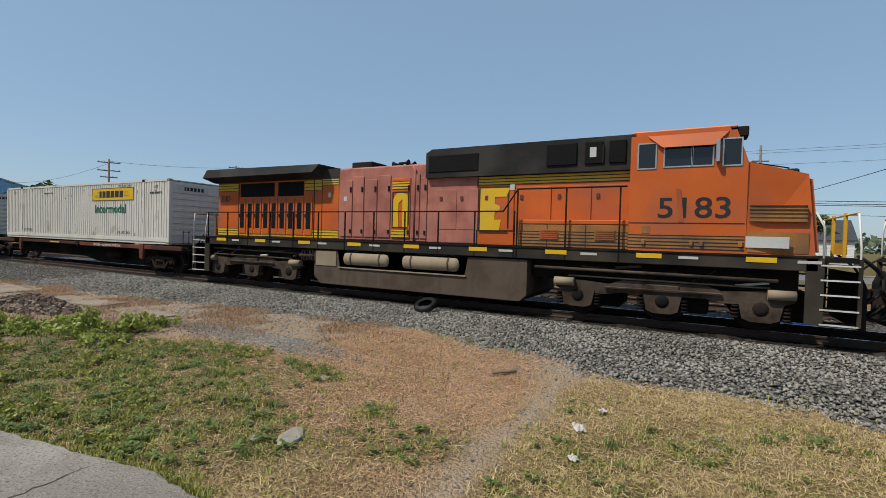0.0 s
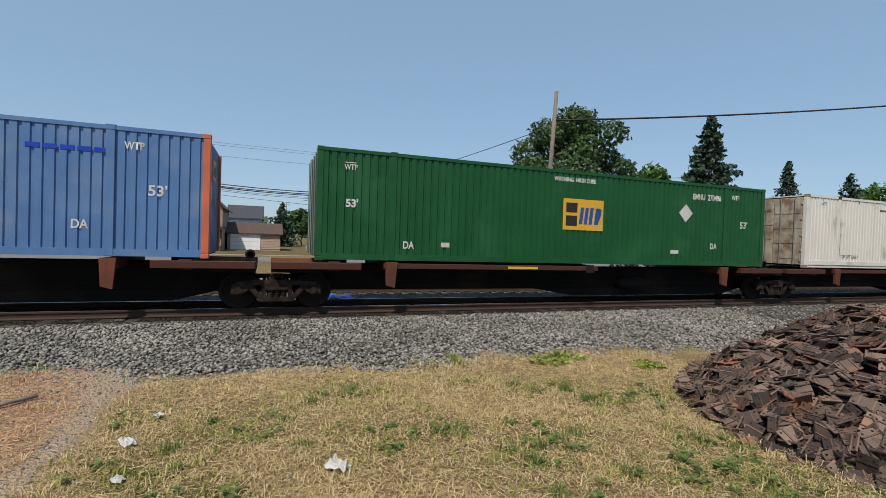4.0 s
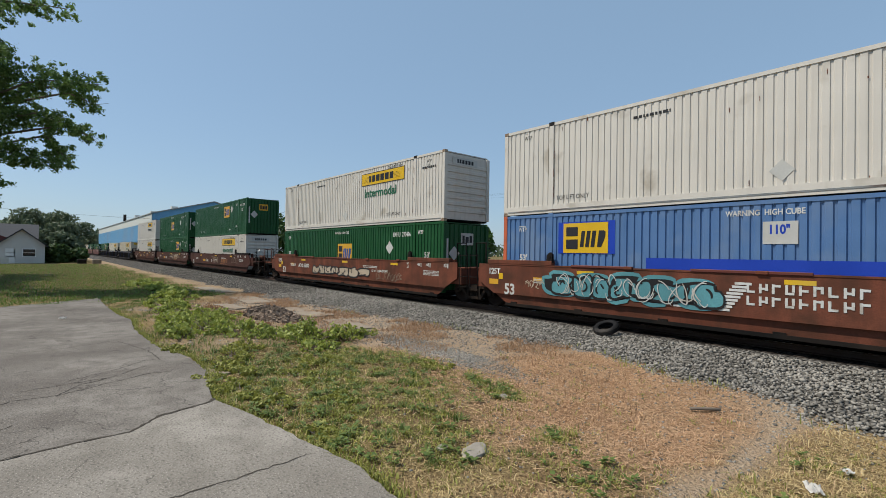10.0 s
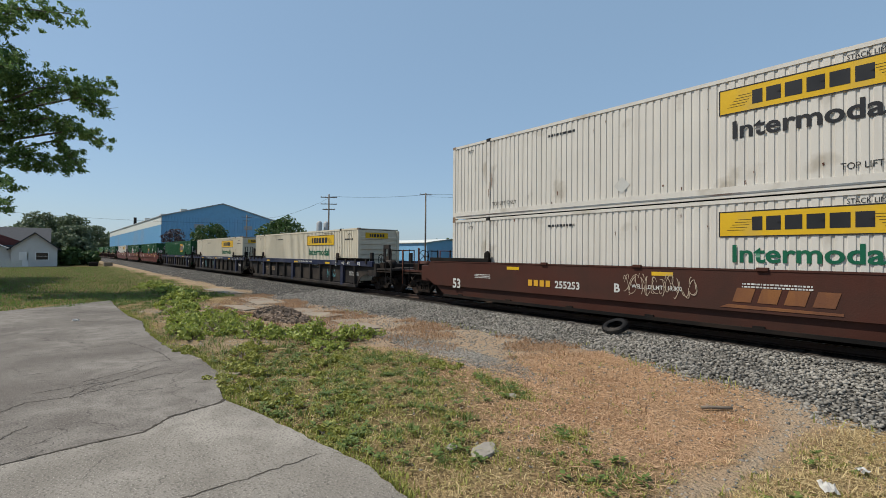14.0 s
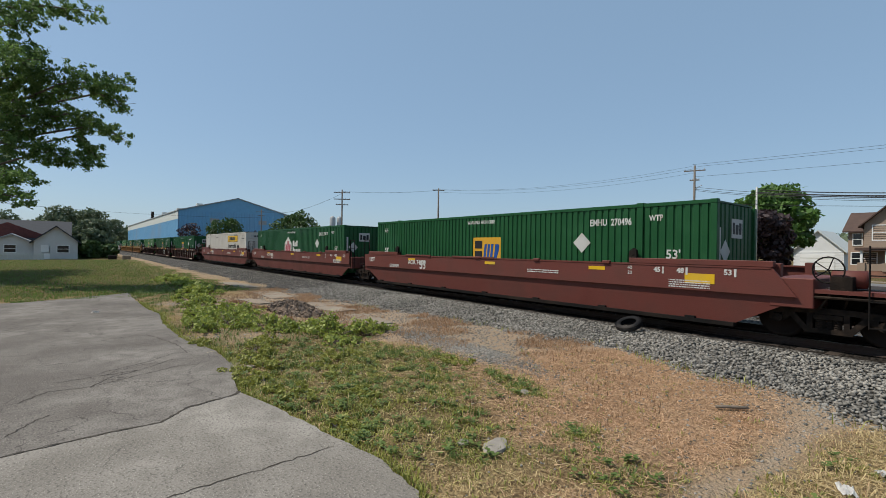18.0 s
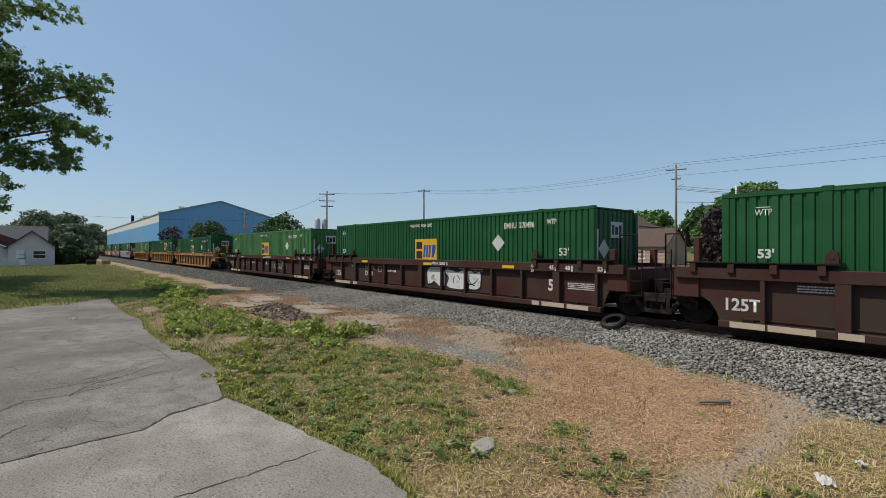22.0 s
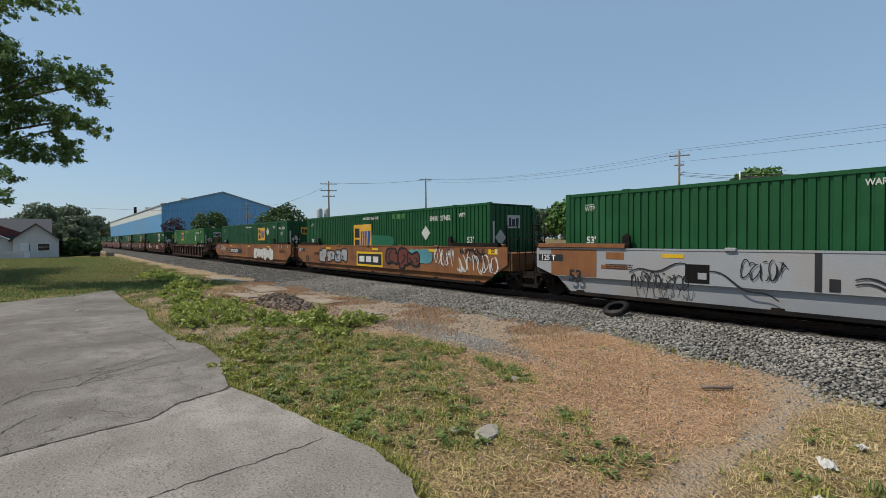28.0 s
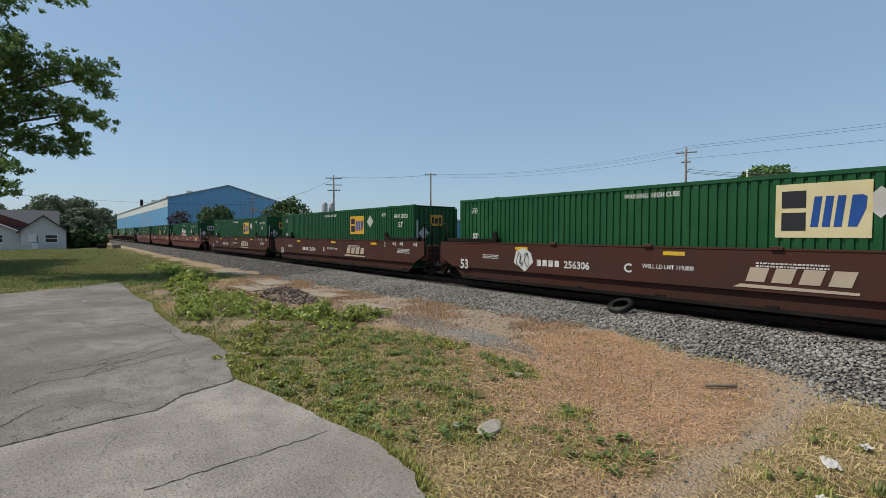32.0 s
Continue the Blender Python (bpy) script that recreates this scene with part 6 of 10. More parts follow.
    part("ledge", boxm(-10.4, -5.7, -1.46, -1.0, 0.80, 0.835), LM["tan"], L)
    for k in range(6):
        u = -12.1 + 0.12 * k
        part("pipe", rod(bmesh.new(), (u, -1.4, 1.0), (u + 0.05, -1.4, 1.36), 0.03, 6), LM["bogie"], L)
    for a, b, r in (((-12.2, -1.38, 1.15), (-11.5, -1.38, 1.15), 0.06), ((-3.7, -1.38, 1.2), (1.6, -1.38, 1.16), 0.04), ((-17.0, -1.3, 1.25), (-12.2, -1.3, 1.2), 0.04)):
        part("pipe", rod(bmesh.new(), a, b, r, 8), LM["bogie"], L)
    part("underframe", boxm(-17.0, 2.0, -1.05, 1.05, 0.9, 1.42), M["dark"], L)
    rng = random.Random(4)
    for k in range(22):
        x = -16.8 + k * 0.84
        if not -11.6 < x < -3.9:
            part("pipe", rod(bmesh.new(), (x, -1.3, rng.uniform(1.0, 1.3)), (x + rng.uniform(0.3, 0.8), -1.3, rng.uniform(1.0, 1.38)), rng.uniform(0.015, 0.04), 6), LM["bogie"] if k % 3 else M["grey_panel"] if k % 2 else LM["tank"], L)
    six_wheel_truck(L, (-16.73, -14.77, -12.82))
    six_wheel_truck(L, (-2.58, -0.62, 1.32))
    # steps, rails, ends
    for x0, x1, s in ((-18.15, -17.3, -1), (2.25, 2.95, 1)):
        for y in (-1.48, 1.42):
            xa, xb = (x1 - 0.05, x1 + 0.25) if s < 0 else (x0 - 0.2, x0 + 0.1)
            part("step_side", boxm(xa, xb, y, y + 0.06, 0.32, 1.68), LM["sill"], L)
            part("step_side", boxm(*((x0, x0 + 0.06) if s < 0 else (x1 - 0.06, x1)), y, y + 0.06, 0.32, 1.68), LM["sill"], L)
            for k in range(5):
                z = 0.32 + k * 0.3
                part("step_tread", boxm(x0 + 0.04, x1 - 0.04, min(y, y * 0.72), max(y, y * 0.72) + 0.06, z, z + 0.03), M["dark"], L)
                part("step_edge", boxm(x0 + 0.04, x1 - 0.04, y - 0.012, y + 0.012, z + 0.002, z + 0.034), LM["whiterail"], L)
        part("end_platform", boxm(x0, x1, -1.45, 1.45, 1.6, 1.7), M["dark"], L)
        e = x0 if s < 0 else x1
        bm = bmesh.new()
        slab(bm, [(e, 0.32), (e + s * 0.12, 0.2), (e + s * 0.12, 1.1), (e, 1.4)], -1.3, 1.3)
        bmesh.ops.recalc_face_normals(bm, faces=bm.faces[:])
        part("pilot", bm, M["dark"], L)
        coupler(L, e + s * 0.05, s)
        bm = bmesh.new()
        for y in (-1.46, 1.46):
            pipe(bm, [(x0 + 0.08, y, 0.55), (x0 + 0.08, y, 2.3), (x0 + 0.03 - 0.1 * s, y, 2.62)], 0.02)
            pipe(bm, [(x1 - 0.04, y, 0.55), (x1 - 0.04, y, 1.9), (x1 - 0.1 * s, y, 2.6)], 0.02)
        part("grab_rail", bm, LM["whiterail"], L, "white-painted grab rail")
        bm = bmesh.new()
        for y in (-0.5, 0.5):
            box(bm, e - s * 0.1 - 0.03, e - s * 0.1 + 0.03, y - 0.03, y + 0.03, 1.7, 2.65)
        rod(bm, (e - s * 0.1, -1.4, 2.6), (e - s * 0.1, 1.4, 2.6), 0.02, 6)
        box(bm, e - s * 0.06 - 0.02, e - s * 0.06 + 0.02, -0.45, 0.45, 1.75, 2.0)
        part("end_gate", bm, M["gold"] if s > 0 else M["amber"], L, "yellow end gate")
        bm = bmesh.new()
        for y in (-0.8, -0.95, 0.8):
            pipe(bm, [(e + s * (0.05 + 0.45 * math.sin(math.pi * k / 7)), y + 0.02 * k, 1.75 - 0.16 * k) for k in range(8)], 0.028)
        part("jumper_hose", bm, M["rubber"], L)
    bm = bmesh.new()
    for y in (-1.47, 1.47):
        rod(bm, (-17.2, y, 2.66), (-5.2, y, 2.66), 0.02, 6)
        pipe(bm, [(-5.2, y, 2.66), (-4.6, y, 2.66), (-4.2, y, 3.25), (-1.45, y, 3.25)], 0.02)
    part("handrail", bm, M["dark"], L)
    for k in range(12):
        x = -17.15 + k * 1.17 if k else -17.15
        if x > -4:
            break
        for y in (-1.47, 1.47):
            place("stanchion", sheet(("stanchion",), lambda: box(bmesh.new(), -0.018, 0.018, -0.018, 0.018, 1.42, 2.67)), M["dark"], L, at=pose(x if k % 2 == 0 else x, y, 0))
    for x in (-4.2, -2.9, -1.6):
        for y in (-1.47, 1.47):
            place("stanchion", sheet(("tall_stanchion",), lambda: box(bmesh.new(), -0.018, 0.018, -0.018, 0.018, 1.42, 3.26)), M["dark"], L, at=pose(x, y, 0))
    return L


def ringx(x, y, z, r):
    return lathe(bmesh.new(), [(x - 0.03, r), (x + 0.03, r), (x + 0.03, r - 0.02), (x - 0.03, r - 0.02), (x - 0.03, r)], "X", 18, (0, y, z))


def head_train():
    aboard(locomotive("orange and black diesel locomotive with sun-faded pink panels"), 0.0)
    aboard(locomotive("leading orange and black diesel locomotive", False), 22.05)

# ---- ground ----
def grid(xs, ys, height):
    X, Y = np.meshgrid(np.array(xs), np.array(ys))
    verts = np.stack([X.ravel(), Y.ravel(), height(X, Y).ravel()], 1)
    n, m = len(xs), len(ys)
    i = (np.arange(m - 1)[:, None] * n + np.arange(n - 1)).ravel()
    return verts, np.stack([i, i + 1, i + n + 1, i + n], 1)


def mesh_of(name, verts, faces, smooth=True):
    verts, faces = np.asarray(verts, np.float32), np.asarray(faces, np.int32)
    me = bpy.data.meshes.new(name)
    n, k = faces.shape
    me.vertices.add(len(verts))
    me.vertices.foreach_set("co", verts.ravel())
    me.loops.add(n * k)
    me.loops.foreach_set("vertex_index", faces.ravel())
    me.polygons.add(n)
    me.polygons.foreach_set("loop_start", np.arange(0, n * k, k, dtype=np.int32))
    if smooth:
        me.polygons.foreach_set("use_smooth", np.ones(n, bool))
    me.update(calc_edges=True)
    return me


def wobble(X, Y, seed=0.0):
    """Smooth pseudo-random relief between about -1 and 1."""
    return (np.sin(X * 0.71 + Y * 1.13 + seed) + np.sin(X * 1.93 - Y * 1.41 + 2.1 * seed) * 0.6 + np.sin(-X * 3.7 + Y * 2.9 + 1.3 * seed) * 0.35 + np.sin(X * 6.1 + Y * 7.3 + seed) * 0.2) / 1.6


GROUND = -0.40
FOOT_X = [-1500, -60, -20, -14, -9, -6.5, -4.8, -2.6, -1.0, 6, 9, 40, 1500]
FOOT_Y = [8.2, 8.2, 8.7, 9.2, 9.8, 9.9, 9.5, 8.6, 8.2, 8.25, 7.6, 7.4, 7.4]


def foot(x):
    return np.interp(x, FOOT_X, FOOT_Y) + 0.16 * np.sin(x * 1.7) + 0.1 * np.sin(x * 4.3 + 1) + 0.05 * np.sin(x * 9.1)


def ground_z(x, y):
    x, y = np.asarray(x, float), np.asarray(y, float)
    near = np.clip(1 - np.abs(x) / 70, 0, 1) * np.clip(1.2 - np.abs(y) / 40, 0, 1)
    return GROUND + 0.035 * wobble(x, y) * near


def smoothstep(a, b, v):
    u = np.clip((v - a) / (b - a), 0, 1)
    return u * u * (3 - 2 * u)


def deadness(x, y):
    """Share of reddish brown dead growth beside the ballast."""
    n = wobble(x * 1.1, y * 1.1, 3.0)
    return smoothstep(-1.4, -2.3, x + 0.2 * n) * smoothstep(3.3, 5.4, y + 0.6 * wobble(x, y, 5.0) + 0.22 * (x + 4)) * smoothstep(-26, -12, x)


def patches(x, y):
    """Uneven tufty cover: near 1 in thick patches, near 0 in thin ones."""
    return smoothstep(-0.45, 0.5, wobble(x * 3.3, y * 3.7, 21.0) + 0.6 * wobble(x * 7.9, y * 8.3, 4.0) + 0.5 * wobble(x * 1.3, y * 1.2, 9.0))


def zones(x, y):
    """Shares of green grass, straw, and grit over the yard."""
    n = wobble(x * 1.1, y * 1.1, 3.0)
    fine = wobble(x * 3.1, y * 3.3, 6.0)
    green = smoothstep(-3.7, -5.6, x - 0.4 + 0.35 * (y - 4) + 0.7 * n + 0.35 * fine) * smoothstep(6.9, 5.4, y + 0.5 * n) * smoothstep(-12.6, -11.0, x)
    green *= 0.45 + 0.55 * patches(x, y)
    # tufts that stay green among the straw
    tuft = np.zeros_like(x)
    for cx, cy, r in ((-3.3, 4.0, 0.5), (-2.7, 4.15, 0.4), (-2.3, 4.6, 0.45), (-3.4, 4.9, 0.4), (-0.9, 5.2, 0.5), (0.4, 6.0, 0.5), (1.2, 5.4, 0.35), (2.2, 5.2, 0.4), (-0.3, 4.4, 0.5), (3.4, 4.6, 0.45), (4.8, 3.4, 1.1), (4.6, 2.4, 1.1), (5.4, 2.2, 0.8), (5.0, 5.4, 0.5), (2.8, 3.4, 0.5), (1.4, 6.9, 0.5), (-0.6, 3.4, 0.6)):
        tuft = np.maximum(tuft, np.exp(-((x - cx) ** 2 + (y - cy) ** 2) / r ** 2))
    green = np.maximum(green, 0.9 * tuft * (0.55 + 0.55 * patches(x, y)))
    green = np.maximum(green, 0.62 * smoothstep(-0.2, 0.6, wobble(x * 1.6, y * 1.8, 8.0) + 0.25 * fine) * smoothstep(-1.9, -1.3, x) * smoothstep(7.8, 6.2, y) * (0.4 + 0.6 * patches(x, y)))
    green = np.maximum(green, 0.75 * patches(x * 0.8, y * 0.8) * smoothstep(-10.5, -12, x) * smoothstep(-28, -24, x) * smoothstep(5.6, 4.4, y + 0.3 * n))
    far = smoothstep(-24, -27, x) * smoothstep(8.0, 6.4, y + 0.7 * n) * (1 - 0.5 * smoothstep(4.2, 5.4, y) * (1 - patches(x * 0.5, y * 0.6)))
    green = np.clip(np.maximum(green, 0.95 * far), 0, 1)
    path = np.exp(-((x + 1.84 + 0.06 * np.sin(y * 1.7)) / (0.2 + 0.07 * fine + 0.4 * smoothstep(7.0, 8.4, y))) ** 2) * smoothstep(1.5, 3, y)
    grit = np.maximum(path, smoothstep(-6.0, -7.2, x + 0.6 * n) * smoothstep(5.9, 6.6, y + 0.35 * n) * 0.9 * smoothstep(-26, -22, x))
    grit = np.maximum(grit, smoothstep(-11.0, -12.2, x) * smoothstep(2.2, 2.9, y + 0.4 * n) * 0.6 * (1 - 0.6 * patches(x * 0.8, y * 0.8)) * smoothstep(-24, -21, x))
    grit = np.maximum(grit, smoothstep(-22, -25, x) * smoothstep(6.6, 8.0, y + 0.6 * n) * 0.6)
    return green * (1 - grit), (1 - green) * (1 - grit), grit


def node_mix(nt, fac, a, b):
    x = nt.nodes.new("ShaderNodeMix")
    x.data_type = "RGBA"
    for sock, v in ((x.inputs[0], fac), (x.inputs[6], a), (x.inputs[7], b)):
        if isinstance(v, tuple):
            sock.default_value = (*v, 1)
        elif isinstance(v, float):
            sock.default_value = v
        else:
            nt.links.new(v, sock)
    return x.outputs[2]


def ground_material():
    m = bpy.data.materials.new("yard_ground")
    m.use_nodes = True
    nt = m.node_tree
    b = nt.nodes["Principled BSDF"]
    b.inputs["Roughness"].default_value, b.inputs["Specular IOR Level"].default_value = 0.95, 0.1
    tc = nt.nodes.new("ShaderNodeTexCoord")

    def noise_at(sc, det=6):
        n = nt.nodes.new("ShaderNodeTexNoise")
        n.inputs["Scale"].default_value, n.inputs["Detail"].default_value = sc, det
        nt.links.new(tc.outputs["Object"], n.inputs["Vector"])
        r = nt.nodes.new("ShaderNodeMapRange")
        r.inputs[1].default_value, r.inputs[2].default_value = 0.3, 0.7
        nt.links.new(n.outputs["Fac"], r.inputs[0])
        return r.outputs[0]
    att = nt.nodes.new("ShaderNodeAttribute")
    att.attribute_name = "zone"
    sep = nt.nodes.new("ShaderNodeSeparateColor")
    nt.links.new(att.outputs["Color"], sep.inputs[0])
    a, f, g = noise_at(1.3), noise_at(26), noise_at(70, 3)
    straw = node_mix(nt, a, (0.32, 0.225, 0.11), (0.50, 0.375, 0.19))
    straw = node_mix(nt, f, straw, (0.11, 0.068, 0.036))
    dead = node_mix(nt, a, (0.42, 0.25, 0.135), (0.62, 0.42, 0.25))
    dead = node_mix(nt, f, dead, (0.17, 0.10, 0.06))
    straw = node_mix(nt, sep.outputs[1], straw, dead)
    grass = node_mix(nt, a, (0.10, 0.10, 0.03), (0.25, 0.185, 0.075))
    grass = node_mix(nt, f, grass, (0.06, 0.045, 0.022))
    grit = node_mix(nt, f, (0.44, 0.34, 0.235), (0.60, 0.50, 0.37))
    grit = node_mix(nt, g, grit, (0.22, 0.16, 0.11))
    grit = node_mix(nt, a, grit, (0.38, 0.27, 0.175))
    c = node_mix(nt, sep.outputs[0], straw, grass)
    c = node_mix(nt, sep.outputs[2], c, grit)
    nt.links.new(c, b.inputs["Base Color"])
    bp = nt.nodes.new("ShaderNodeBump")
    bp.inputs["Strength"].default_value, bp.inputs["Distance"].default_value = 0.9, 0.05
    nt.links.new(f, bp.inputs["Height"])
    nt.links.new(bp.outputs["Normal"], b.inputs["Normal"])
    return m


def speckled(name, dark, light, scale, bump, second=None):
    """Broken stone seen from afar: cells of different greys, gap shade painted at their rims."""
    m = bpy.data.materials.new(name)
    m.use_nodes = True
    nt = m.node_tree
    b = nt.nodes["Principled BSDF"]
    b.inputs["Roughness"].default_value, b.inputs["Specular IOR Level"].default_value = 0.95, 0.1
    tc = nt.nodes.new("ShaderNodeTexCoord")
    v = nt.nodes.new("ShaderNodeTexVoronoi")
    v.inputs["Scale"].default_value = scale
    nt.links.new(tc.outputs["Object"], v.inputs["Vector"])
    sep = nt.nodes.new("ShaderNodeSeparateColor")
    nt.links.new(v.outputs["Color"], sep.inputs[0])
    n = nt.nodes.new("ShaderNodeTexNoise")
    n.inputs["Scale"].default_value = 0.7
    nt.links.new(tc.outputs["Object"], n.inputs["Vector"])
    c = node_mix(nt, sep.outputs[0], dark, light)
    c = node_mix(nt, n.outputs["Fac"], c, second or dark)
    # cell rims go darker: shade between the stones, put into the colour
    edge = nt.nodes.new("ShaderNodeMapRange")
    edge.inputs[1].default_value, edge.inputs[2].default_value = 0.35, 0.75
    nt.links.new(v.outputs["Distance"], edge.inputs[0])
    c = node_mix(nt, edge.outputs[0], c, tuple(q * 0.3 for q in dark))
    nt.links.new(c, b.inputs["Base Color"])
    bp = nt.nodes.new("ShaderNodeBump")
    bp.invert = True
    bp.inputs["Strength"].default_value, bp.inputs["Distance"].default_value = bump, 0.05
    nt.links.new(v.outputs["Distance"], bp.inputs["Height"])
    nt.links.new(bp.outputs["Normal"], b.inputs["Normal"])
    return m


def paving_material(name, light, dark, webs):
    """Worn paving: mottled stains, exposed aggregate and a web of hairline cracks."""
    m = bpy.data.materials.new(name)
    m.use_nodes = True
    nt = m.node_tree
    b = nt.nodes["Principled BSDF"]
    b.inputs["Roughness"].default_value, b.inputs["Specular IOR Level"].default_value = 0.93, 0.15
    tc = nt.nodes.new("ShaderNodeTexCoord")

    def ranged(sock, lo, hi, a=0.0, z=1.0):
        r = nt.nodes.new("ShaderNodeMapRange")
        r.inputs[1].default_value, r.inputs[2].default_value, r.inputs[3].default_value, r.inputs[4].default_value = lo, hi, a, z
        nt.links.new(sock, r.inputs[0])
        return r.outputs[0]

    def noise_at(sc, det):
        n = nt.nodes.new("ShaderNodeTexNoise")
        n.inputs["Scale"].default_value, n.inputs["Detail"].default_value = sc, det
        nt.links.new(tc.outputs["Object"], n.inputs["Vector"])
        return n
    c = node_mix(nt, ranged(noise_at(0.55, 8).outputs["Fac"], 0.38, 0.62), dark, light)
    c = node_mix(nt, ranged(noise_at(3.0, 7).outputs["Fac"], 0.42, 0.68, 0.0, 0.75), c, dark)
    grainy = noise_at(34, 5).outputs["Fac"]
    c = node_mix(nt, ranged(grainy, 0.51, 0.68, 0.0, 0.75), c, tuple(q * 0.45 for q in dark))
    c = node_mix(nt, ranged(noise_at(60, 2).outputs["Fac"], 0.6, 0.7, 0.0, 0.55), c, tuple(q * 1.7 for q in light))
    # hairline cracks
    warp = noise_at(1.6, 5)
    add = nt.nodes.new("ShaderNodeVectorMath")
    add.operation = "ADD"
    nt.links.new(tc.outputs["Object"], add.inputs[0])
    nt.links.new(warp.outputs["Color"], add.inputs[1])
    v = nt.nodes.new("ShaderNodeTexVoronoi")
    v.feature = "DISTANCE_TO_EDGE"
    v.inputs["Scale"].default_value = 0.75
    nt.links.new(add.outputs[0], v.inputs["Vector"])
    line = ranged(v.outputs["Distance"], 0.003, 0.009, 1.0, 0.0)
    mask = ranged(noise_at(0.4, 3).outputs["Fac"], 0.55 - webs, 0.62 - webs * 0.8)
    mul = nt.nodes.new("ShaderNodeMath")
    mul.operation = "MULTIPLY"
    nt.links.new(line, mul.inputs[0])
    nt.links.new(mask, mul.inputs[1])
    c = node_mix(nt, ranged(mul.outputs[0], 0, 1, 0, 0.7), c, tuple(q * 0.4 for q in dark))
    nt.links.new(c, b.inputs["Base Color"])
    bp = nt.nodes.new("ShaderNodeBump")
    bp.inputs["Strength"].default_value, bp.inputs["Distance"].default_value = 0.7, 0.02
    nt.links.new(grainy, bp.inputs["Height"])
    nt.links.new(bp.outputs["Normal"], b.inputs["Normal"])
    return m


SM = dict(
    # dark tones here stand in for shade in gaps between the loose stones
    ballast=speckled("ballast_bed", (0.035, 0.033, 0.03), (0.27, 0.25, 0.225), 13, 1.0, (0.10, 0.093, 0.084)),
    # oily stone, made darker still to carry the train's shade in its colour
    bed=speckled("shaded_oily_ballast", (0.018, 0.015, 0.013), (0.07, 0.058, 0.048), 17, 1.0, (0.03, 0.025, 0.021)),
    stone=mat("ballast_stone", (0.222, 0.206, 0.18), 0.9, var=0.3, scale=0.5, fine=40, bump=0.3, rand=0.55, island=True),
    tie=mat("weathered_tie", (0.045, 0.033, 0.025), 0.9, var=0.35, scale=3, fine=30, bump=0.6, rand=0.3),
    asphalt=paving_material("old_asphalt", (0.205, 0.187, 0.165), (0.118, 0.104, 0.091), 0.2),
    concrete=paving_material("worn_concrete", (0.275, 0.252, 0.22), (0.175, 0.158, 0.136), -0.05),
    chunk=mat("pale_concrete", (0.29, 0.26, 0.22), 0.92, var=0.25, scale=4, fine=50, bump=0.5),
    slabs=mat("dusty_concrete_slab", (0.26, 0.22, 0.17), 0.92, var=0.2, scale=1.5, fine=40, bump=0.5, dirt=(0.22, 0.16, 0.11), amount=0.4),
    crack=mat("crack_dirt", (0.05, 0.042, 0.033), 1.0, var=0.4, fine=30),
    road=mat("street_asphalt", (0.15, 0.145, 0.14), 0.9, var=0.15, scale=0.2, fine=20),
    plate=mat("rusty_plate", (0.115, 0.077, 0.058), 0.7, 0.1, var=0.4, scale=5, fine=45, bump=0.5, dirt=(0.16, 0.07, 0.04), amount=0.2, dscale=3.5, rand=0.85),
    plates=mat("rusty_plates", (0.115, 0.077, 0.058), 0.7, 0.1, var=0.4, scale=5, fine=45, bump=0.5, dirt=(0.16, 0.07, 0.04), amount=0.2, dscale=2.5, rand=0.85, island=True),
    pale_plate=mat("galvanised_plate", (0.33, 0.31, 0.29), 0.6, 0.3, var=0.25, scale=6, dirt=(0.16, 0.09, 0.06), amount=0.3),
    rubble=mat("brown_rubble", (0.21, 0.155, 0.115), 0.95, var=0.35, fine=20, bump=0.6, rand=0.4, island=True),
    litter=mat("white_litter", (0.75, 0.73, 0.7), 0.7, var=0.08, bump=0.1),
    wood=mat("grey_wood", (0.20, 0.165, 0.13), 0.9, var=0.3, scale=3, fine=40, bump=0.5),
    pole=mat("weathered_pole", (0.17, 0.145, 0.12), 0.9, var=0.25, scale=2, fine=30, bump=0.5),
    wire=mat("black_cable", (0.02, 0.02, 0.022), 0.6, bump=0),
    tarp=mat("blue_tarp", (0.02, 0.12, 0.6), 0.5, var=0.2),
)


def foliage(name, dark, light, through=0.3):
    m = bpy.data.materials.new(name)
    m.use_nodes = True
    nt = m.node_tree
    b = nt.nodes["Principled BSDF"]
    b.inputs["Roughness"].default_value = 0.6
    geo = nt.nodes.new("ShaderNodeNewGeometry")
    tc = nt.nodes.new("ShaderNodeTexCoord")
    n = nt.nodes.new("ShaderNodeTexNoise")
    n.inputs["Scale"].default_value = 0.7
    nt.links.new(tc.outputs["Object"], n.inputs["Vector"])
    c = node_mix(nt, geo.outputs["Random Per Island"], dark, light)
    c = node_mix(nt, n.outputs["Fac"], c, tuple((a + q) * 0.42 for a, q in zip(dark, light)))
    nt.links.new(c, b.inputs["Base Color"])
    tr = nt.nodes.new("ShaderNodeBsdfTranslucent")
    nt.links.new(c, tr.inputs["Color"])
    mx = nt.nodes.new("ShaderNodeMixShader")
    mx.inputs[0].default_value = through
    nt.links.new(b.outputs[0], mx.inputs[1])
    nt.links.new(tr.outputs[0], mx.inputs[2])
    nt.links.new(mx.outputs[0], nt.nodes["Material Output"].inputs["Surface"])
    return m


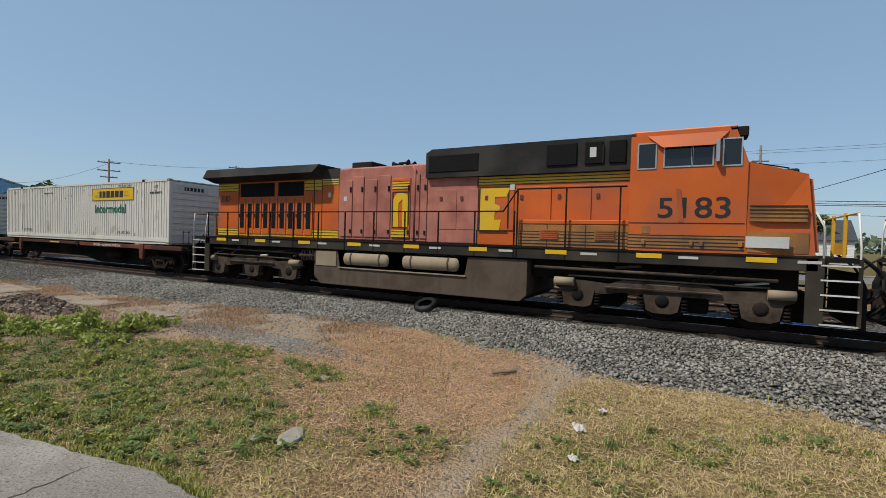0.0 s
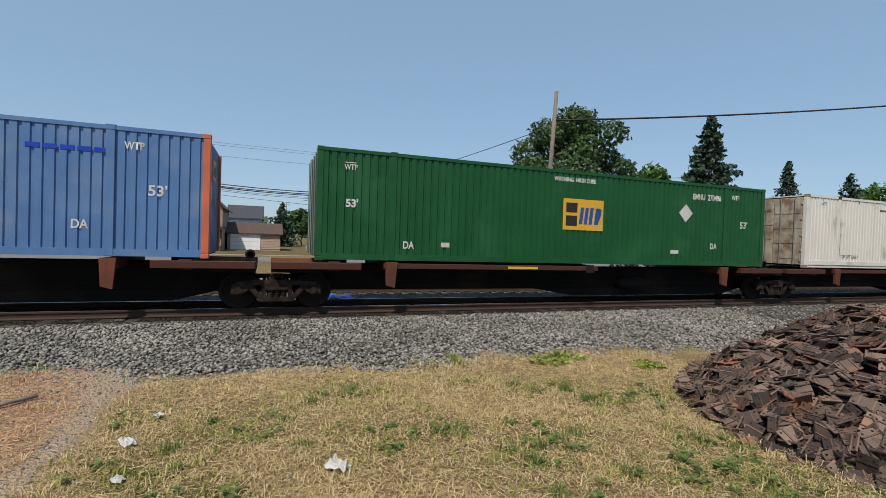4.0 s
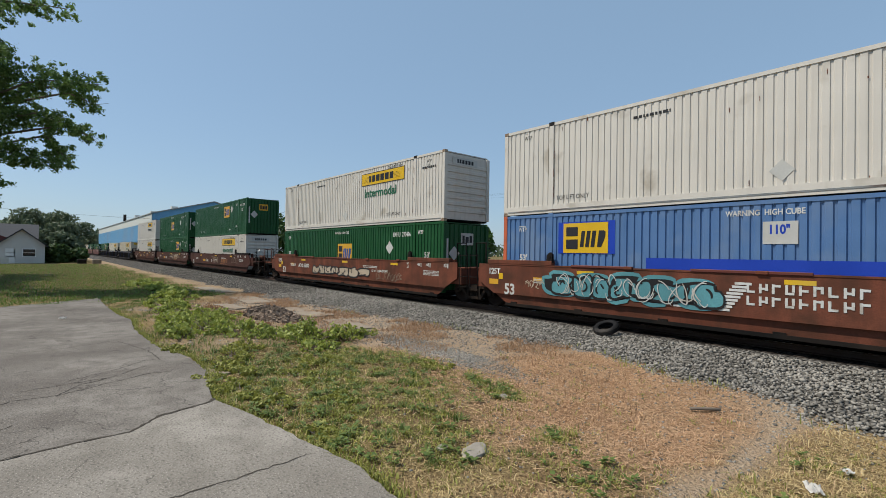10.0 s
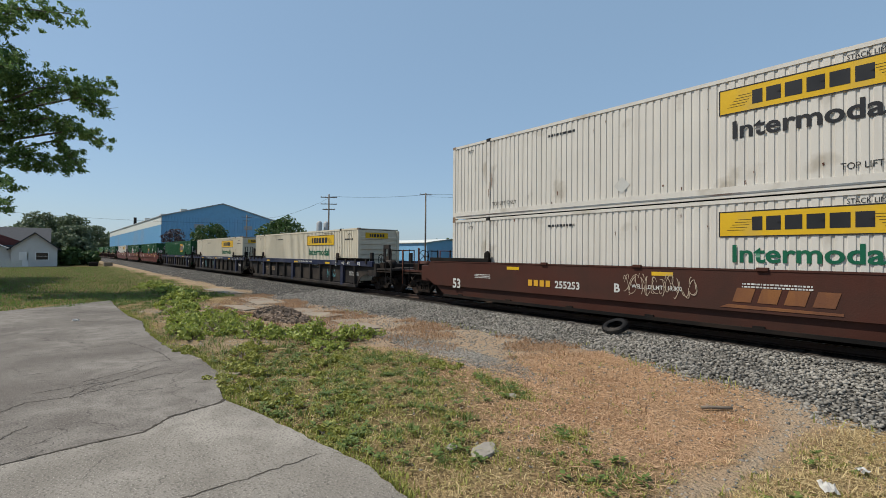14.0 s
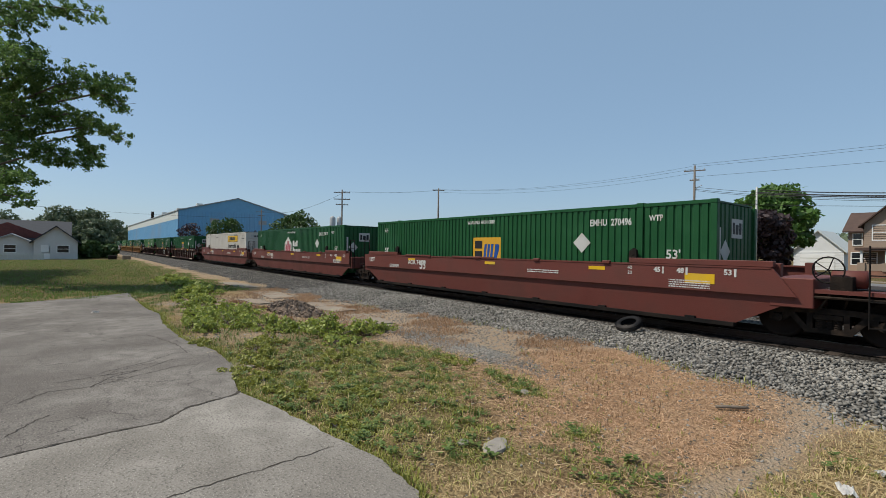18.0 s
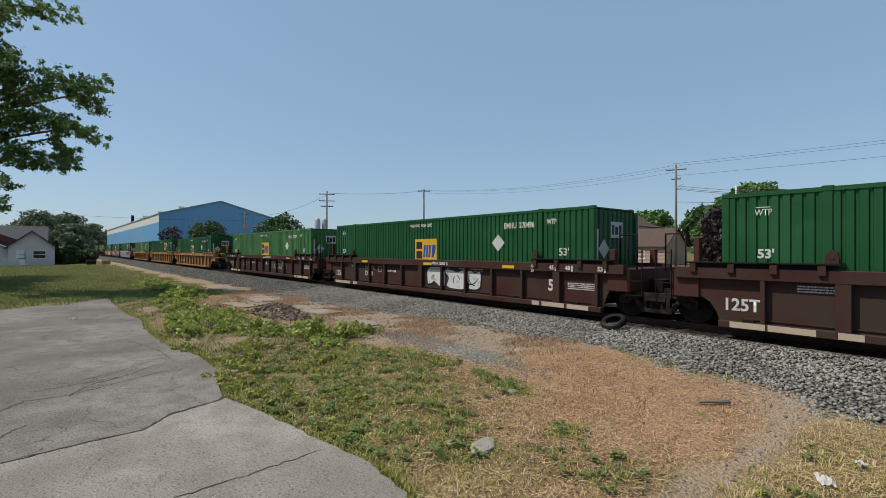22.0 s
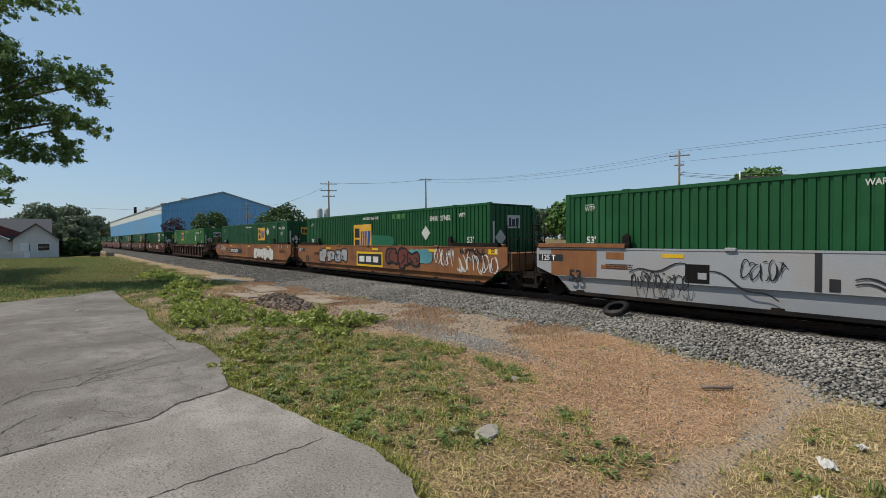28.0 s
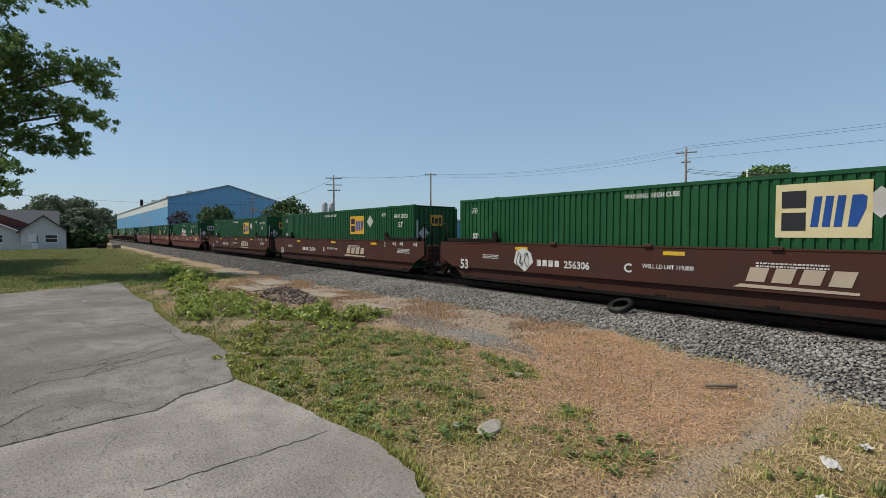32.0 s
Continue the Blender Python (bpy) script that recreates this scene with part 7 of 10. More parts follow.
FM = dict(
    leaf=foliage("tree_leaves", (0.022, 0.055, 0.012), (0.075, 0.14, 0.03)),
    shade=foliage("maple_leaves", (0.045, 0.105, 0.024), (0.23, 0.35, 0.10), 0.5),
    bright=foliage("bright_leaves", (0.038, 0.105, 0.018), (0.14, 0.26, 0.05), 0.35),
    spruce=foliage("spruce_needles", (0.012, 0.035, 0.02), (0.045, 0.085, 0.045), 0.1),
    bronze=foliage("bronze_leaves", (0.022, 0.014, 0.016), (0.06, 0.032, 0.034)),
    weed=foliage("weed_leaves", (0.075, 0.14, 0.016), (0.52, 0.55, 0.12), 0.35),
    hazy=foliage("hazy_leaves", (0.07, 0.105, 0.055), (0.15, 0.19, 0.10)),
    grass=foliage("green_blades", (0.08, 0.115, 0.016), (0.48, 0.46, 0.10)),
    lawn=foliage("lawn_blades", (0.045, 0.095, 0.016), (0.20, 0.26, 0.055)),
    turf=foliage("turf_blades", (0.045, 0.115, 0.015), (0.22, 0.32, 0.055)),
    straw=foliage("straw_blades", (0.32, 0.23, 0.10), (0.86, 0.68, 0.36)),
    russet=foliage("russet_blades", (0.31, 0.168, 0.085), (0.89, 0.61, 0.375)),
    rustweed=foliage("dry_weeds", (0.2, 0.105, 0.055), (0.5, 0.32, 0.18)),
)


def edge_line(pts, step, jitter, seed, closed=True):
    rng = random.Random(seed)
    out = []
    n = len(pts)
    for i in range(n if closed else n - 1):
        a, b = Vector(pts[i]), Vector(pts[(i + 1) % n])
        k = max(1, int((b - a).length / step))
        nrm = Vector((-(b - a).y, (b - a).x)).normalized()
        for j in range(k):
            p = a.lerp(b, j / k) + nrm * rng.uniform(-jitter, jitter)
            out.append((p.x, p.y))
    return out


def slab_on_ground(name, outline, z0, z1, material, label, category="pavement"):
    bm = bmesh.new()
    f = bm.faces.new([bm.verts.new((x, y, z1)) for x, y in outline])
    if f.normal.z < 0 or f.calc_area() and (f.normal_update() or f.normal.z < 0):
        f.normal_flip()
    r = bmesh.ops.extrude_face_region(bm, geom=[f])
    for v in r["geom"]:
        if isinstance(v, bmesh.types.BMVert):
            v.co.z = z1
    for v in f.verts:
        v.co.z = z0
    bmesh.ops.triangulate(bm, faces=[q for q in bm.faces if len(q.verts) > 4])
    bmesh.ops.recalc_face_normals(bm, faces=bm.faces[:])
    return tagged(part(name, bm, material), label, category, kind="structure")


def terrain():
    xs = np.r_[np.linspace(-2500, -60, 50), np.arange(-58, 24, 0.2), np.linspace(25, 2500, 50)]
    ys = np.r_[np.linspace(-900, -6, 20), np.arange(-5, 11, 0.2), np.linspace(12, 2500, 60)]
    v, f = grid(xs, ys, ground_z)
    me = mesh_of("ground", v, f)
    zone = me.color_attributes.new("zone", "FLOAT_COLOR", "POINT")
    g, s, r = zones(v[:, 0], v[:, 1])
    beyond = v[:, 1] > 23
    g = np.where(beyond, 0.9 + 0.1 * patches(v[:, 0] * 0.2, v[:, 1] * 0.2), g)
    r = np.where(beyond, 0.05, r)
    zone.data.foreach_set("color", np.stack([np.clip(g + 0.001, 0, 1), deadness(v[:, 0], v[:, 1]), r, np.ones_like(g)], 1).astype(np.float32).ravel())
    tagged(place("ground", me, ground_material()), "yard ground of dry straw, patchy grass and grit", "ground", kind="structure")
    xs = np.r_[np.linspace(-2500, -60, 80), np.arange(-59, 30, 0.25), np.linspace(31, 2500, 80)]
    us = np.linspace(0, 1, 12)
    n, m = len(xs), 12 + 4
    X, U = np.meshgrid(xs, np.arange(m))
    Y, Z = np.zeros_like(X), np.zeros_like(X)
    fy = foot(xs)
    for k in range(12):
        u = k / 11
        Y[k] = fy + (11.5 - fy) * u
        Z[k] = -0.425 + 0.225 * u ** 0.8 + 0.012 * wobble(xs * 2, Y[k] * 2, 1.0)
    for k, (y, z) in enumerate(((12.25, -0.19), (15.5, -0.2), (20.6, -0.21), (22.8, -0.46))):
        Y[12 + k], Z[12 + k] = y, z
    v = np.stack([X.ravel(), Y.ravel(), Z.ravel()], 1)
    i = (np.arange(m - 1)[:, None] * n + np.arange(n - 1)).ravel()
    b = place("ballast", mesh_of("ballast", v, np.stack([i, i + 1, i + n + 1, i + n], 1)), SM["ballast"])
    tagged(b, "grey crushed stone track ballast", "ballast", kind="structure")
    # strip under the train: oily stone with the train's shadow painted in
    v, f = grid(np.r_[np.linspace(-2500, -60, 60), np.arange(-59, 30, 0.5), np.linspace(31, 2500, 60)], np.array([12.2, 12.5, 13.5, 14.6, 15.0]), lambda X, Y: -0.185 + 0.008 * wobble(X * 3, Y * 3))
    tagged(place("track_bed", mesh_of("track_bed", v, f), SM["bed"]), "oily ballast between the rails, train shade in its colour", "ballast", kind="structure")


def stones():
    """Loose ballast stones on the near shoulder, and grit on the yard."""
    rng = np.random.default_rng(5)
    base = np.array([(1, 0, 0), (-1, 0, 0), (0, 1, 0), (0, -1, 0), (0, 0, 1), (0, 0, -1)], float)
    tri = np.array([(0, 2, 4), (2, 1, 4), (1, 3, 4), (3, 0, 4), (2, 0, 5), (1, 2, 5), (3, 1, 5), (0, 3, 5)])

    def scatter(name, x, y, z, size, material, label):
        n = len(x)
        V = base[None] * (size[:, None] * rng.uniform(0.6, 1.15, (n, 6)))[:, :, None]
        V += rng.normal(0, 0.18, V.shape) * size[:, None, None]
        a = rng.uniform(0, 6.28, n)
        b = rng.uniform(-0.7, 0.7, n)
        ca, sa, cb, sb = np.cos(a), np.sin(a), np.cos(b), np.sin(b)
        R = np.zeros((n, 3, 3))
        R[:, 0, 0], R[:, 0, 1], R[:, 1, 0], R[:, 1, 1] = ca, -sa * cb, sa, ca * cb
        R[:, 0, 2], R[:, 1, 2], R[:, 2, 1], R[:, 2, 2] = sa * sb, -ca * sb, sb, cb
        V = np.einsum("nij,nkj->nki", R, V) * np.array([1, 1, 0.75]) + np.stack([x, y, z], 1)[:, None]
        F = (tri[None] + 6 * np.arange(n)[:, None, None]).reshape(-1, 3)
        tagged(place(name, mesh_of(name, V.reshape(-1, 3), F, False), material), label, "stones", kind="stuff")

    n = 68000
    x = np.where(rng.random(n) < 0.8, rng.uniform(-24, 15, n), rng.uniform(-60, 34, n))
    fy = foot(x)
    u = rng.uniform(-0.08, 1.12, n)
    y = fy + (11.5 - fy) * u
    uc = np.clip(u, 0, 1)
    z = -0.42 + 0.225 * uc ** 0.8
    size = 0.017 + 0.036 * rng.random(n) ** 1.3
    scatter("ballast_stones", x, y, z + size * rng.uniform(0.0, 0.75, n), size, SM["stone"], "loose grey crushed ballast stones on the shoulder")
    n = 5200
    a, r = rng.uniform(0, 6.28, n), np.sqrt(rng.random(n)) * (1 + 0.2 * rng.normal(0, 1, n))
    x, y = -8.2 + 2.6 * r * np.cos(a), 7.0 + 0.55 * r * np.sin(a) - 0.12 * r * np.cos(a)
    scatter("gravel_patch", x, y, ground_z(x, y), rng.uniform(0.015, 0.035, n), SM["stone"], "spilled grey gravel among dry weeds")
    # stray stones and clods among the dead growth
    n = 26000
    x, y = rng.uniform(-13, 6, n), rng.uniform(2.4, 9, n)
    close = np.exp(-np.maximum(0, foot(x) - y) / 0.5)
    keep = (y < foot(x) + 0.1) & (rng.random(n) < 0.06 + 0.22 * deadness(x, y) + 0.85 * close) & (y > pave_edge(x) + 0.1)
    x, y = x[keep], y[keep]
    scatter("stray_stones", x, y, ground_z(x, y) + 0.004, 0.007 + 0.026 * rng.random(len(x)) ** 2.2, SM["stone"], "stray stones and clods among dead growth")
    n = 60000
    x, y = rng.uniform(-24, 7, n), rng.uniform(2.0, 10, n)
    keep = (zones(x, y)[2] > rng.uniform(0.2, 0.9, n)) & ((x < -4) | (rng.random(n) < 0.35)) & (y < foot(x) + 0.2)
    x, y = x[keep], y[keep]
    scatter("grit_stones", x, y, ground_z(x, y), 0.008 + 0.03 * rng.random(len(x)) ** 2, SM["stone"], "scattered pale grit and pebbles on bare soil")


def blades(name, x, y, h, w, material, label, lean=0.5, seed=1, z=None):
    """Single tapering blades, each bent once."""
    rng = np.random.default_rng(seed)
    n = len(x)
    z = ground_z(x, y) if z is None else z
    a = rng.uniform(0, 6.28, n)
    d = np.stack([np.cos(a), np.sin(a), 0 * a], 1)
    s = np.stack([-np.sin(a), np.cos(a), 0 * a], 1) * w[:, None]
    p = np.stack([x, y, z - 0.01], 1)
    k = rng.uniform(0.1, 1, n) * lean
    up = np.array([0, 0, 1.0])
    mid = p + up * (h * 0.6)[:, None] + d * (h * k * 0.35)[:, None]
    tip = p + up * (h * (1 - 0.35 * k))[:, None] + d * (h * k)[:, None]
    V = np.stack([p - s, p + s, mid + s * 0.7, mid - s * 0.7, tip], 1).reshape(-1, 3)
    i = 5 * np.arange(n)[:, None]
    F = np.concatenate([i + [0, 1, 2], i + [0, 2, 3], i + [3, 2, 4]])
    return tagged(place(name, mesh_of(name, V, F, False), material), label, "grass", kind="stuff")


PAVE = [(-26.0, 2.0), (-23.4, 1.95), (-19.4, 2.0), (-17.6, 2.2), (-15.4, 2.0), (-12.4, 2.05), (-10.8, 2.4), (-9.4, 2.35), (-8.3, 2.15), (-7.55, 2.0),
        (-6.87, 2.14), (-6.1, 2.27), (-5.2, 2.4), (-4.4, 2.55), (-3.5, 2.5), (-2.2, 1.9), (-0.6, 1.35), (1.2, 1.2), (3.2, 1.6), (5.0, 2.1), (6.2, 2.0), (8, 0.9), (12, 0.3), (30, 0.3)]


def pave_edge(x):
    return np.interp(x, [p[0] for p in PAVE], [p[1] for p in PAVE])


def on_pavement(x, y):
    return (y < pave_edge(x) + 0.05) & (x > -25)


def litter_stems(name, x, y, length, w, material, label, seed):
    """Dead stems lying loose on the ground, each bent once."""
    rng = np.random.default_rng(seed)
    n = len(x)
    a = rng.uniform(0, 6.28, n)
    b = a + rng.normal(0, 0.35, n)
    z = ground_z(x, y) + rng.uniform(0.004, 0.035, n)
    p = np.stack([x, y, z], 1)
    d1 = np.stack([np.cos(a), np.sin(a), rng.uniform(-0.05, 0.22, n)], 1) * (length * 0.5)[:, None]
    d2 = np.stack([np.cos(b), np.sin(b), rng.uniform(-0.3, 0.2, n)], 1) * (length * 0.5)[:, None]
    s = np.stack([-np.sin(a), np.cos(a), rng.uniform(-0.5, 0.5, n)], 1) * w[:, None]
    V = np.stack([p - s, p + s, p + d1 + s * 0.8, p + d1 - s * 0.8, p + d1 + d2], 1).reshape(-1, 3)
    i = 5 * np.arange(n)[:, None]
    F = np.concatenate([i + [0, 1, 2], i + [0, 2, 3], i + [3, 2, 4]])
    return tagged(place(name, mesh_of(name, V, F, False), material), label, "grass", kind="stuff")


def grass():
    rng = np.random.default_rng(11)
    # tufts: blades spread from common feet
    n = 40000
    k = 10
    cx = np.where(rng.random(n) < 0.85, rng.uniform(-10, 8, n), rng.uniform(-13, 24, n))
    cy = 1.0 + 9.0 * rng.random(n)
    spread = np.repeat(rng.uniform(0.02, 0.07, n), k)
    x = np.repeat(cx, k) + rng.normal(0, 1, n * k) * spread
    y = np.repeat(cy, k) + rng.normal(0, 1, n * k) * spread
    tall = np.repeat(rng.uniform(0.4, 1.0, n) + 0.9 * (rng.random(n) < 0.08), k)
    n = len(x)
    g, s, r = zones(x, y)
    red, cover = deadness(x, y), patches(x, y)
    ok = (~on_pavement(x, y)) & (y < foot(x) - 0.02) & (((x - 12) / 6.2) ** 2 + ((y - 3.8) / 3.9) ** 2 > 1) & (r < rng.uniform(0.1, 0.9, n))
    kind = np.repeat(rng.random(n // k), k)
    bare = np.repeat(rng.random(n // k), k) > 0.35 + 0.75 * cover
    ok &= ~(bare & (rng.random(n) < 0.8))
    green = ok & (kind < g * 0.68 + 0.03)
    h = rng.uniform(0.03, 0.10, n) * tall
    blades("green_grass", x[green], y[green], h[green], rng.uniform(0.003, 0.009, green.sum()), FM["grass"], "short green grass and clover in uneven tufts", 1.5, 2)
    right = smoothstep(-2.3, -1.2, x)
    straw = ok & ~green & (kind < 0.5 + 0.5 * right + 0.5 * g)
    h = rng.uniform(0.025, 0.07, n) * (1 + 0.3 * right) * tall
    brown = straw & (rng.random(n) < 0.92 * red + 0.1)
    straw &= ~brown
    blades("dry_grass", x[straw], y[straw], h[straw], rng.uniform(0.002, 0.006, straw.sum()), FM["straw"], "sun-dried straw-coloured grass, flattened in places", 2.1, 3)
    blades("brown_grass", x[brown], y[brown], h[brown], rng.uniform(0.0025, 0.006, brown.sum()), FM["russet"], "dead reddish brown grass beside the ballast", 2.1, 5)
    # thin growth round the broken corner of the pavement
    n = 30000
    x, y = rng.uniform(-27, -11, n), rng.uniform(2.0, 7.0, n)
    ok = (zones(x, y)[0] > rng.uniform(0.15, 0.9, n)) & ~on_pavement(x, y)
    blades("corner_grass", x[ok], y[ok], rng.uniform(0.04, 0.16, ok.sum()), rng.uniform(0.004, 0.010, ok.sum()), FM["lawn"], "thin uncut grass round the broken pavement", 1.3, 15)
    # loose dead stems
    n = 60000
    x, y = rng.uniform(-13, 8, n), rng.uniform(1.2, 9.5, n)
    g, s, r = zones(x, y)
    red = deadness(x, y)
    ok = (~on_pavement(x, y)) & (y < foot(x)) & (rng.random(n) < 0.25 + 0.75 * np.maximum(red, smoothstep(-1.9, -0.9, x)) - 1.1 * r)
    rust = ok & (rng.random(n) < red)
    for name, q, m, label in (("russet_stems", rust, "russet", "loose reddish dead stems on the soil"), ("straw_stems", ok & ~rust, "straw", "loose flattened straw on the soil")):
        litter_stems(name, x[q], y[q], rng.uniform(0.05, 0.2, q.sum()) * (1 + (rng.random(q.sum()) < 0.06)), rng.uniform(0.0015, 0.004, q.sum()), FM[m], label, 31)
    # broad-leaved low weeds in the green
    n = 3600
    cx, cy = rng.uniform(-11.5, 6, n), rng.uniform(1.4, 7.0, n)
    q = (zones(cx, cy)[0] > rng.uniform(0.2, 1.0, n)) & ~on_pavement(cx, cy - 0.06)
    cx, cy = cx[q], cy[q]
    k = 14
    rad = np.repeat(rng.uniform(0.025, 0.085, len(cx)), k)
    a, rr = rng.uniform(0, 6.28, len(cx) * k), np.sqrt(rng.random(len(cx) * k))
    x, y = np.repeat(cx, k) + np.cos(a) * rad * rr, np.repeat(cy, k) + np.sin(a) * rad * rr
    p = np.stack([x, y, ground_z(x, y) + 0.012 + rad * rng.uniform(0.1, 0.9, len(x))], 1)
    t = np.stack([np.cos(a), np.sin(a), rng.uniform(-0.2, 0.5, len(x))], 1) * (rad * 0.42)[:, None]
    b = np.stack([-np.sin(a), np.cos(a), rng.uniform(-0.4, 0.4, len(x))], 1) * (rad * 0.26)[:, None]
    V = np.stack([p - t, p + b, p + t, p - b], 1).reshape(-1, 3)
    me = mesh_of("low_weeds", V, 4 * np.arange(len(x))[:, None] + np.arange(4), False)
    tagged(place("low_weeds", me, FM["lawn"]), "low broad-leaved weeds and clover among the grass", "weeds", kind="stuff")
    # darker clumps in the green
    m = 300
    cx, cy = rng.uniform(-10.5, 6, m), rng.uniform(1.5, 6.8, m)
    q = (zones(cx, cy)[0] > 0.35) & ~on_pavement(cx, cy - 0.1)
    cx, cy = cx[q], cy[q]
    x2 = (cx[:, None] + rng.normal(0, 0.06, (len(cx), 60))).ravel()
    y2 = (cy[:, None] + rng.normal(0, 0.06, (len(cx), 60))).ravel()
    h2 = rng.uniform(0.05, 0.11, len(x2)) * np.repeat(rng.uniform(0.6, 1.5, len(cx)), 60)
    blades("grass_clump", x2, y2, h2, rng.uniform(0.003, 0.008, len(x2)), FM["lawn"], "dark green clumps of uncut grass", 1.0, 9)
    # far lawn
    n = 70000
    x, y = -24 - 61 * rng.random(n) ** 1.5, rng.uniform(-12, 7.5, n)
    ok = (zones(x, y)[0] > 0.3) & (rng.random(n) < 0.9)
    blades("lawn_grass", x[ok], y[ok], rng.uniform(0.04, 0.13, ok.sum()), rng.uniform(0.008, 0.02, ok.sum()), FM["turf"], "uncut green lawn grass", 0.7, 4)
    # fringe along the pavement and the ballast foot
    n = 9000
    x = rng.uniform(-22, 6, n)
    y = pave_edge(x) + rng.exponential(0.08, n)
    blades("edge_weeds", x, y, rng.uniform(0.04, 0.12, n), rng.uniform(0.004, 0.009, n), FM["grass"], "weeds along the broken pavement edge", 0.9, 6)
    n = 5000
    x = np.r_[rng.uniform(3.5, 7, n // 2), rng.uniform(-20, 30, n // 2)]
    y = foot(x) + rng.normal(0, 0.16, n)
    ok = wobble(x * 1.5, y, 2.0) > 0.2
    blades("shoulder_weeds", x[ok], y[ok], rng.uniform(0.05, 0.2, ok.sum()), rng.uniform(0.005, 0.01, ok.sum()), FM["grass"], "thin green weeds at the foot of the ballast", 0.8, 7)
    n = 52000
    x = rng.uniform(-26, -3, n)
    y = foot(x) + 0.15 - np.abs(rng.normal(0, 2.2, n))
    ok = (wobble(x * 1.9, y * 1.3, 4.0) > 0.0) & (zones(x, y)[2] + 0.25 > rng.random(n)) & ~on_pavement(x, y)
    blades("rust_weeds", x[ok], y[ok], rng.uniform(0.04, 0.14, ok.sum()), rng.uniform(0.004, 0.009, ok.sum()), FM["rustweed"], "low reddish dried weeds", 1.2, 8)


def leaf_cloud(blobs, n, size, seed, shell=0.55, flat=0.25, loose=0.0):
    """Small leaf quads through ellipsoids, thicker near their skins. Blobs: centre, radii."""
    rng = np.random.default_rng(seed)
    vol = np.array([b[3] * b[4] * b[5] for b in blobs]) ** 0.5
    pick = rng.choice(len(blobs), n, p=vol / vol.sum())
    B = np.array(blobs, float)[pick]
    d = rng.normal(0, 1, (n, 3))
    d /= np.linalg.norm(d, axis=1, keepdims=True)
    r = shell + (1 - shell) * rng.random(n) ** 0.5
    r *= 1 + loose * np.abs(rng.normal(0, 1, n))
    r *= 1 + 0.16 * np.sin(d[:, 0] * 7 + B[:, 0]) * np.cos(d[:, 1] * 8 + B[:, 1]) + 0.1 * np.sin(d[:, 2] * 13 + B[:, 2])
    p = B[:, :3] + d * B[:, 3:] * r[:, None]
    nrm = d + rng.normal(0, 0.7, (n, 3))
    nrm /= np.linalg.norm(nrm, axis=1, keepdims=True)
    t = np.cross(nrm, rng.normal(0, 1, (n, 3)))
    t /= np.linalg.norm(t, axis=1, keepdims=True)
    b = np.cross(nrm, t)
    s = size * rng.uniform(0.6, 1.3, n)[:, None]
    V = np.stack([p - t * s, p + b * s * 0.55, p + t * s + nrm * s * flat, p - b * s * 0.55], 1).reshape(-1, 3)
    return V, 4 * np.arange(n)[:, None] + np.arange(4)


def limb(bm, p, q, r0, r1, rng, bends=3):
    p, q = Vector(p), Vector(q)
    last, rl = p, r0
    for k in range(1, bends + 1):
        u = k / bends
        nxt = p.lerp(q, u) + Vector((rng.uniform(-1, 1), rng.uniform(-1, 1), 0)) * (q - p).length * 0.05 * (u < 1)
        rn = r0 + (r1 - r0) * u
        rod(bm, last, nxt, rl, 7, rn, caps=False)
        last, rl = nxt, rn


def tree(x, y, height, blobs, n, size, leaves, label, seed, bark=None, trunk=0.25, z0=GROUND, arms=None, loose=0.0):
    """A tapered trunk with limbs into each clump of the crown. Blobs are relative to the foot."""
    rng = random.Random(seed)
    t = thing("tree", label, "tree", m=pose(x, y, z0))
    bm = bmesh.new()
    top = Vector((0, 0, height * 0.62))
    limb(bm, (0, 0, -0.1), top, trunk, trunk * 0.45, rng, 4)
    for b in blobs if arms is None else arms:
        start = Vector((0, 0, min(height * 0.6, max(height * 0.22, b[2] * 0.55))))
        limb(bm, start, (b[0], b[1], b[2]), trunk * 0.4, trunk * 0.08, rng)
    part("trunk", bm, SM["pole"], t, "rough grey-brown trunk and limbs")
    V, F = leaf_cloud(blobs, n, size, seed, 0.55 if not loose else 0.1, 0.25, loose)
    tagged(place("crown", mesh_of("crown", V, F, False), leaves, t), kind="stuff")
    return t


def round_tree(x, y, height, spread, leaves, label, seed, n=5000, size=0.3, low=0.25):
    rng = random.Random(seed)
    blobs = []
    for k in range(30):
        a, u = k * 2.4 + rng.uniform(-0.4, 0.4), (k + 0.5) / 30
        z = height * (low + 0.1 + (0.8 - low) * u)
        rr = spread * math.sqrt(max(0.05, 1 - (abs(u - 0.38) / 0.68) ** 2)) * rng.uniform(0.45, 0.85)
        q = spread * rng.uniform(0.2, 0.34)
        blobs.append((math.cos(a) * rr, math.sin(a) * rr, z, q, q, q * rng.uniform(0.6, 0.85)))
    blobs.append((0, 0, height * 0.55, spread * 0.55, spread * 0.55, height * 0.28))
    blobs.append((0, 0, height * 0.88, spread * 0.3, spread * 0.3, height * 0.11))
    return tree(x, y, height, blobs, n, size, leaves, label, seed, trunk=0.02 * height)


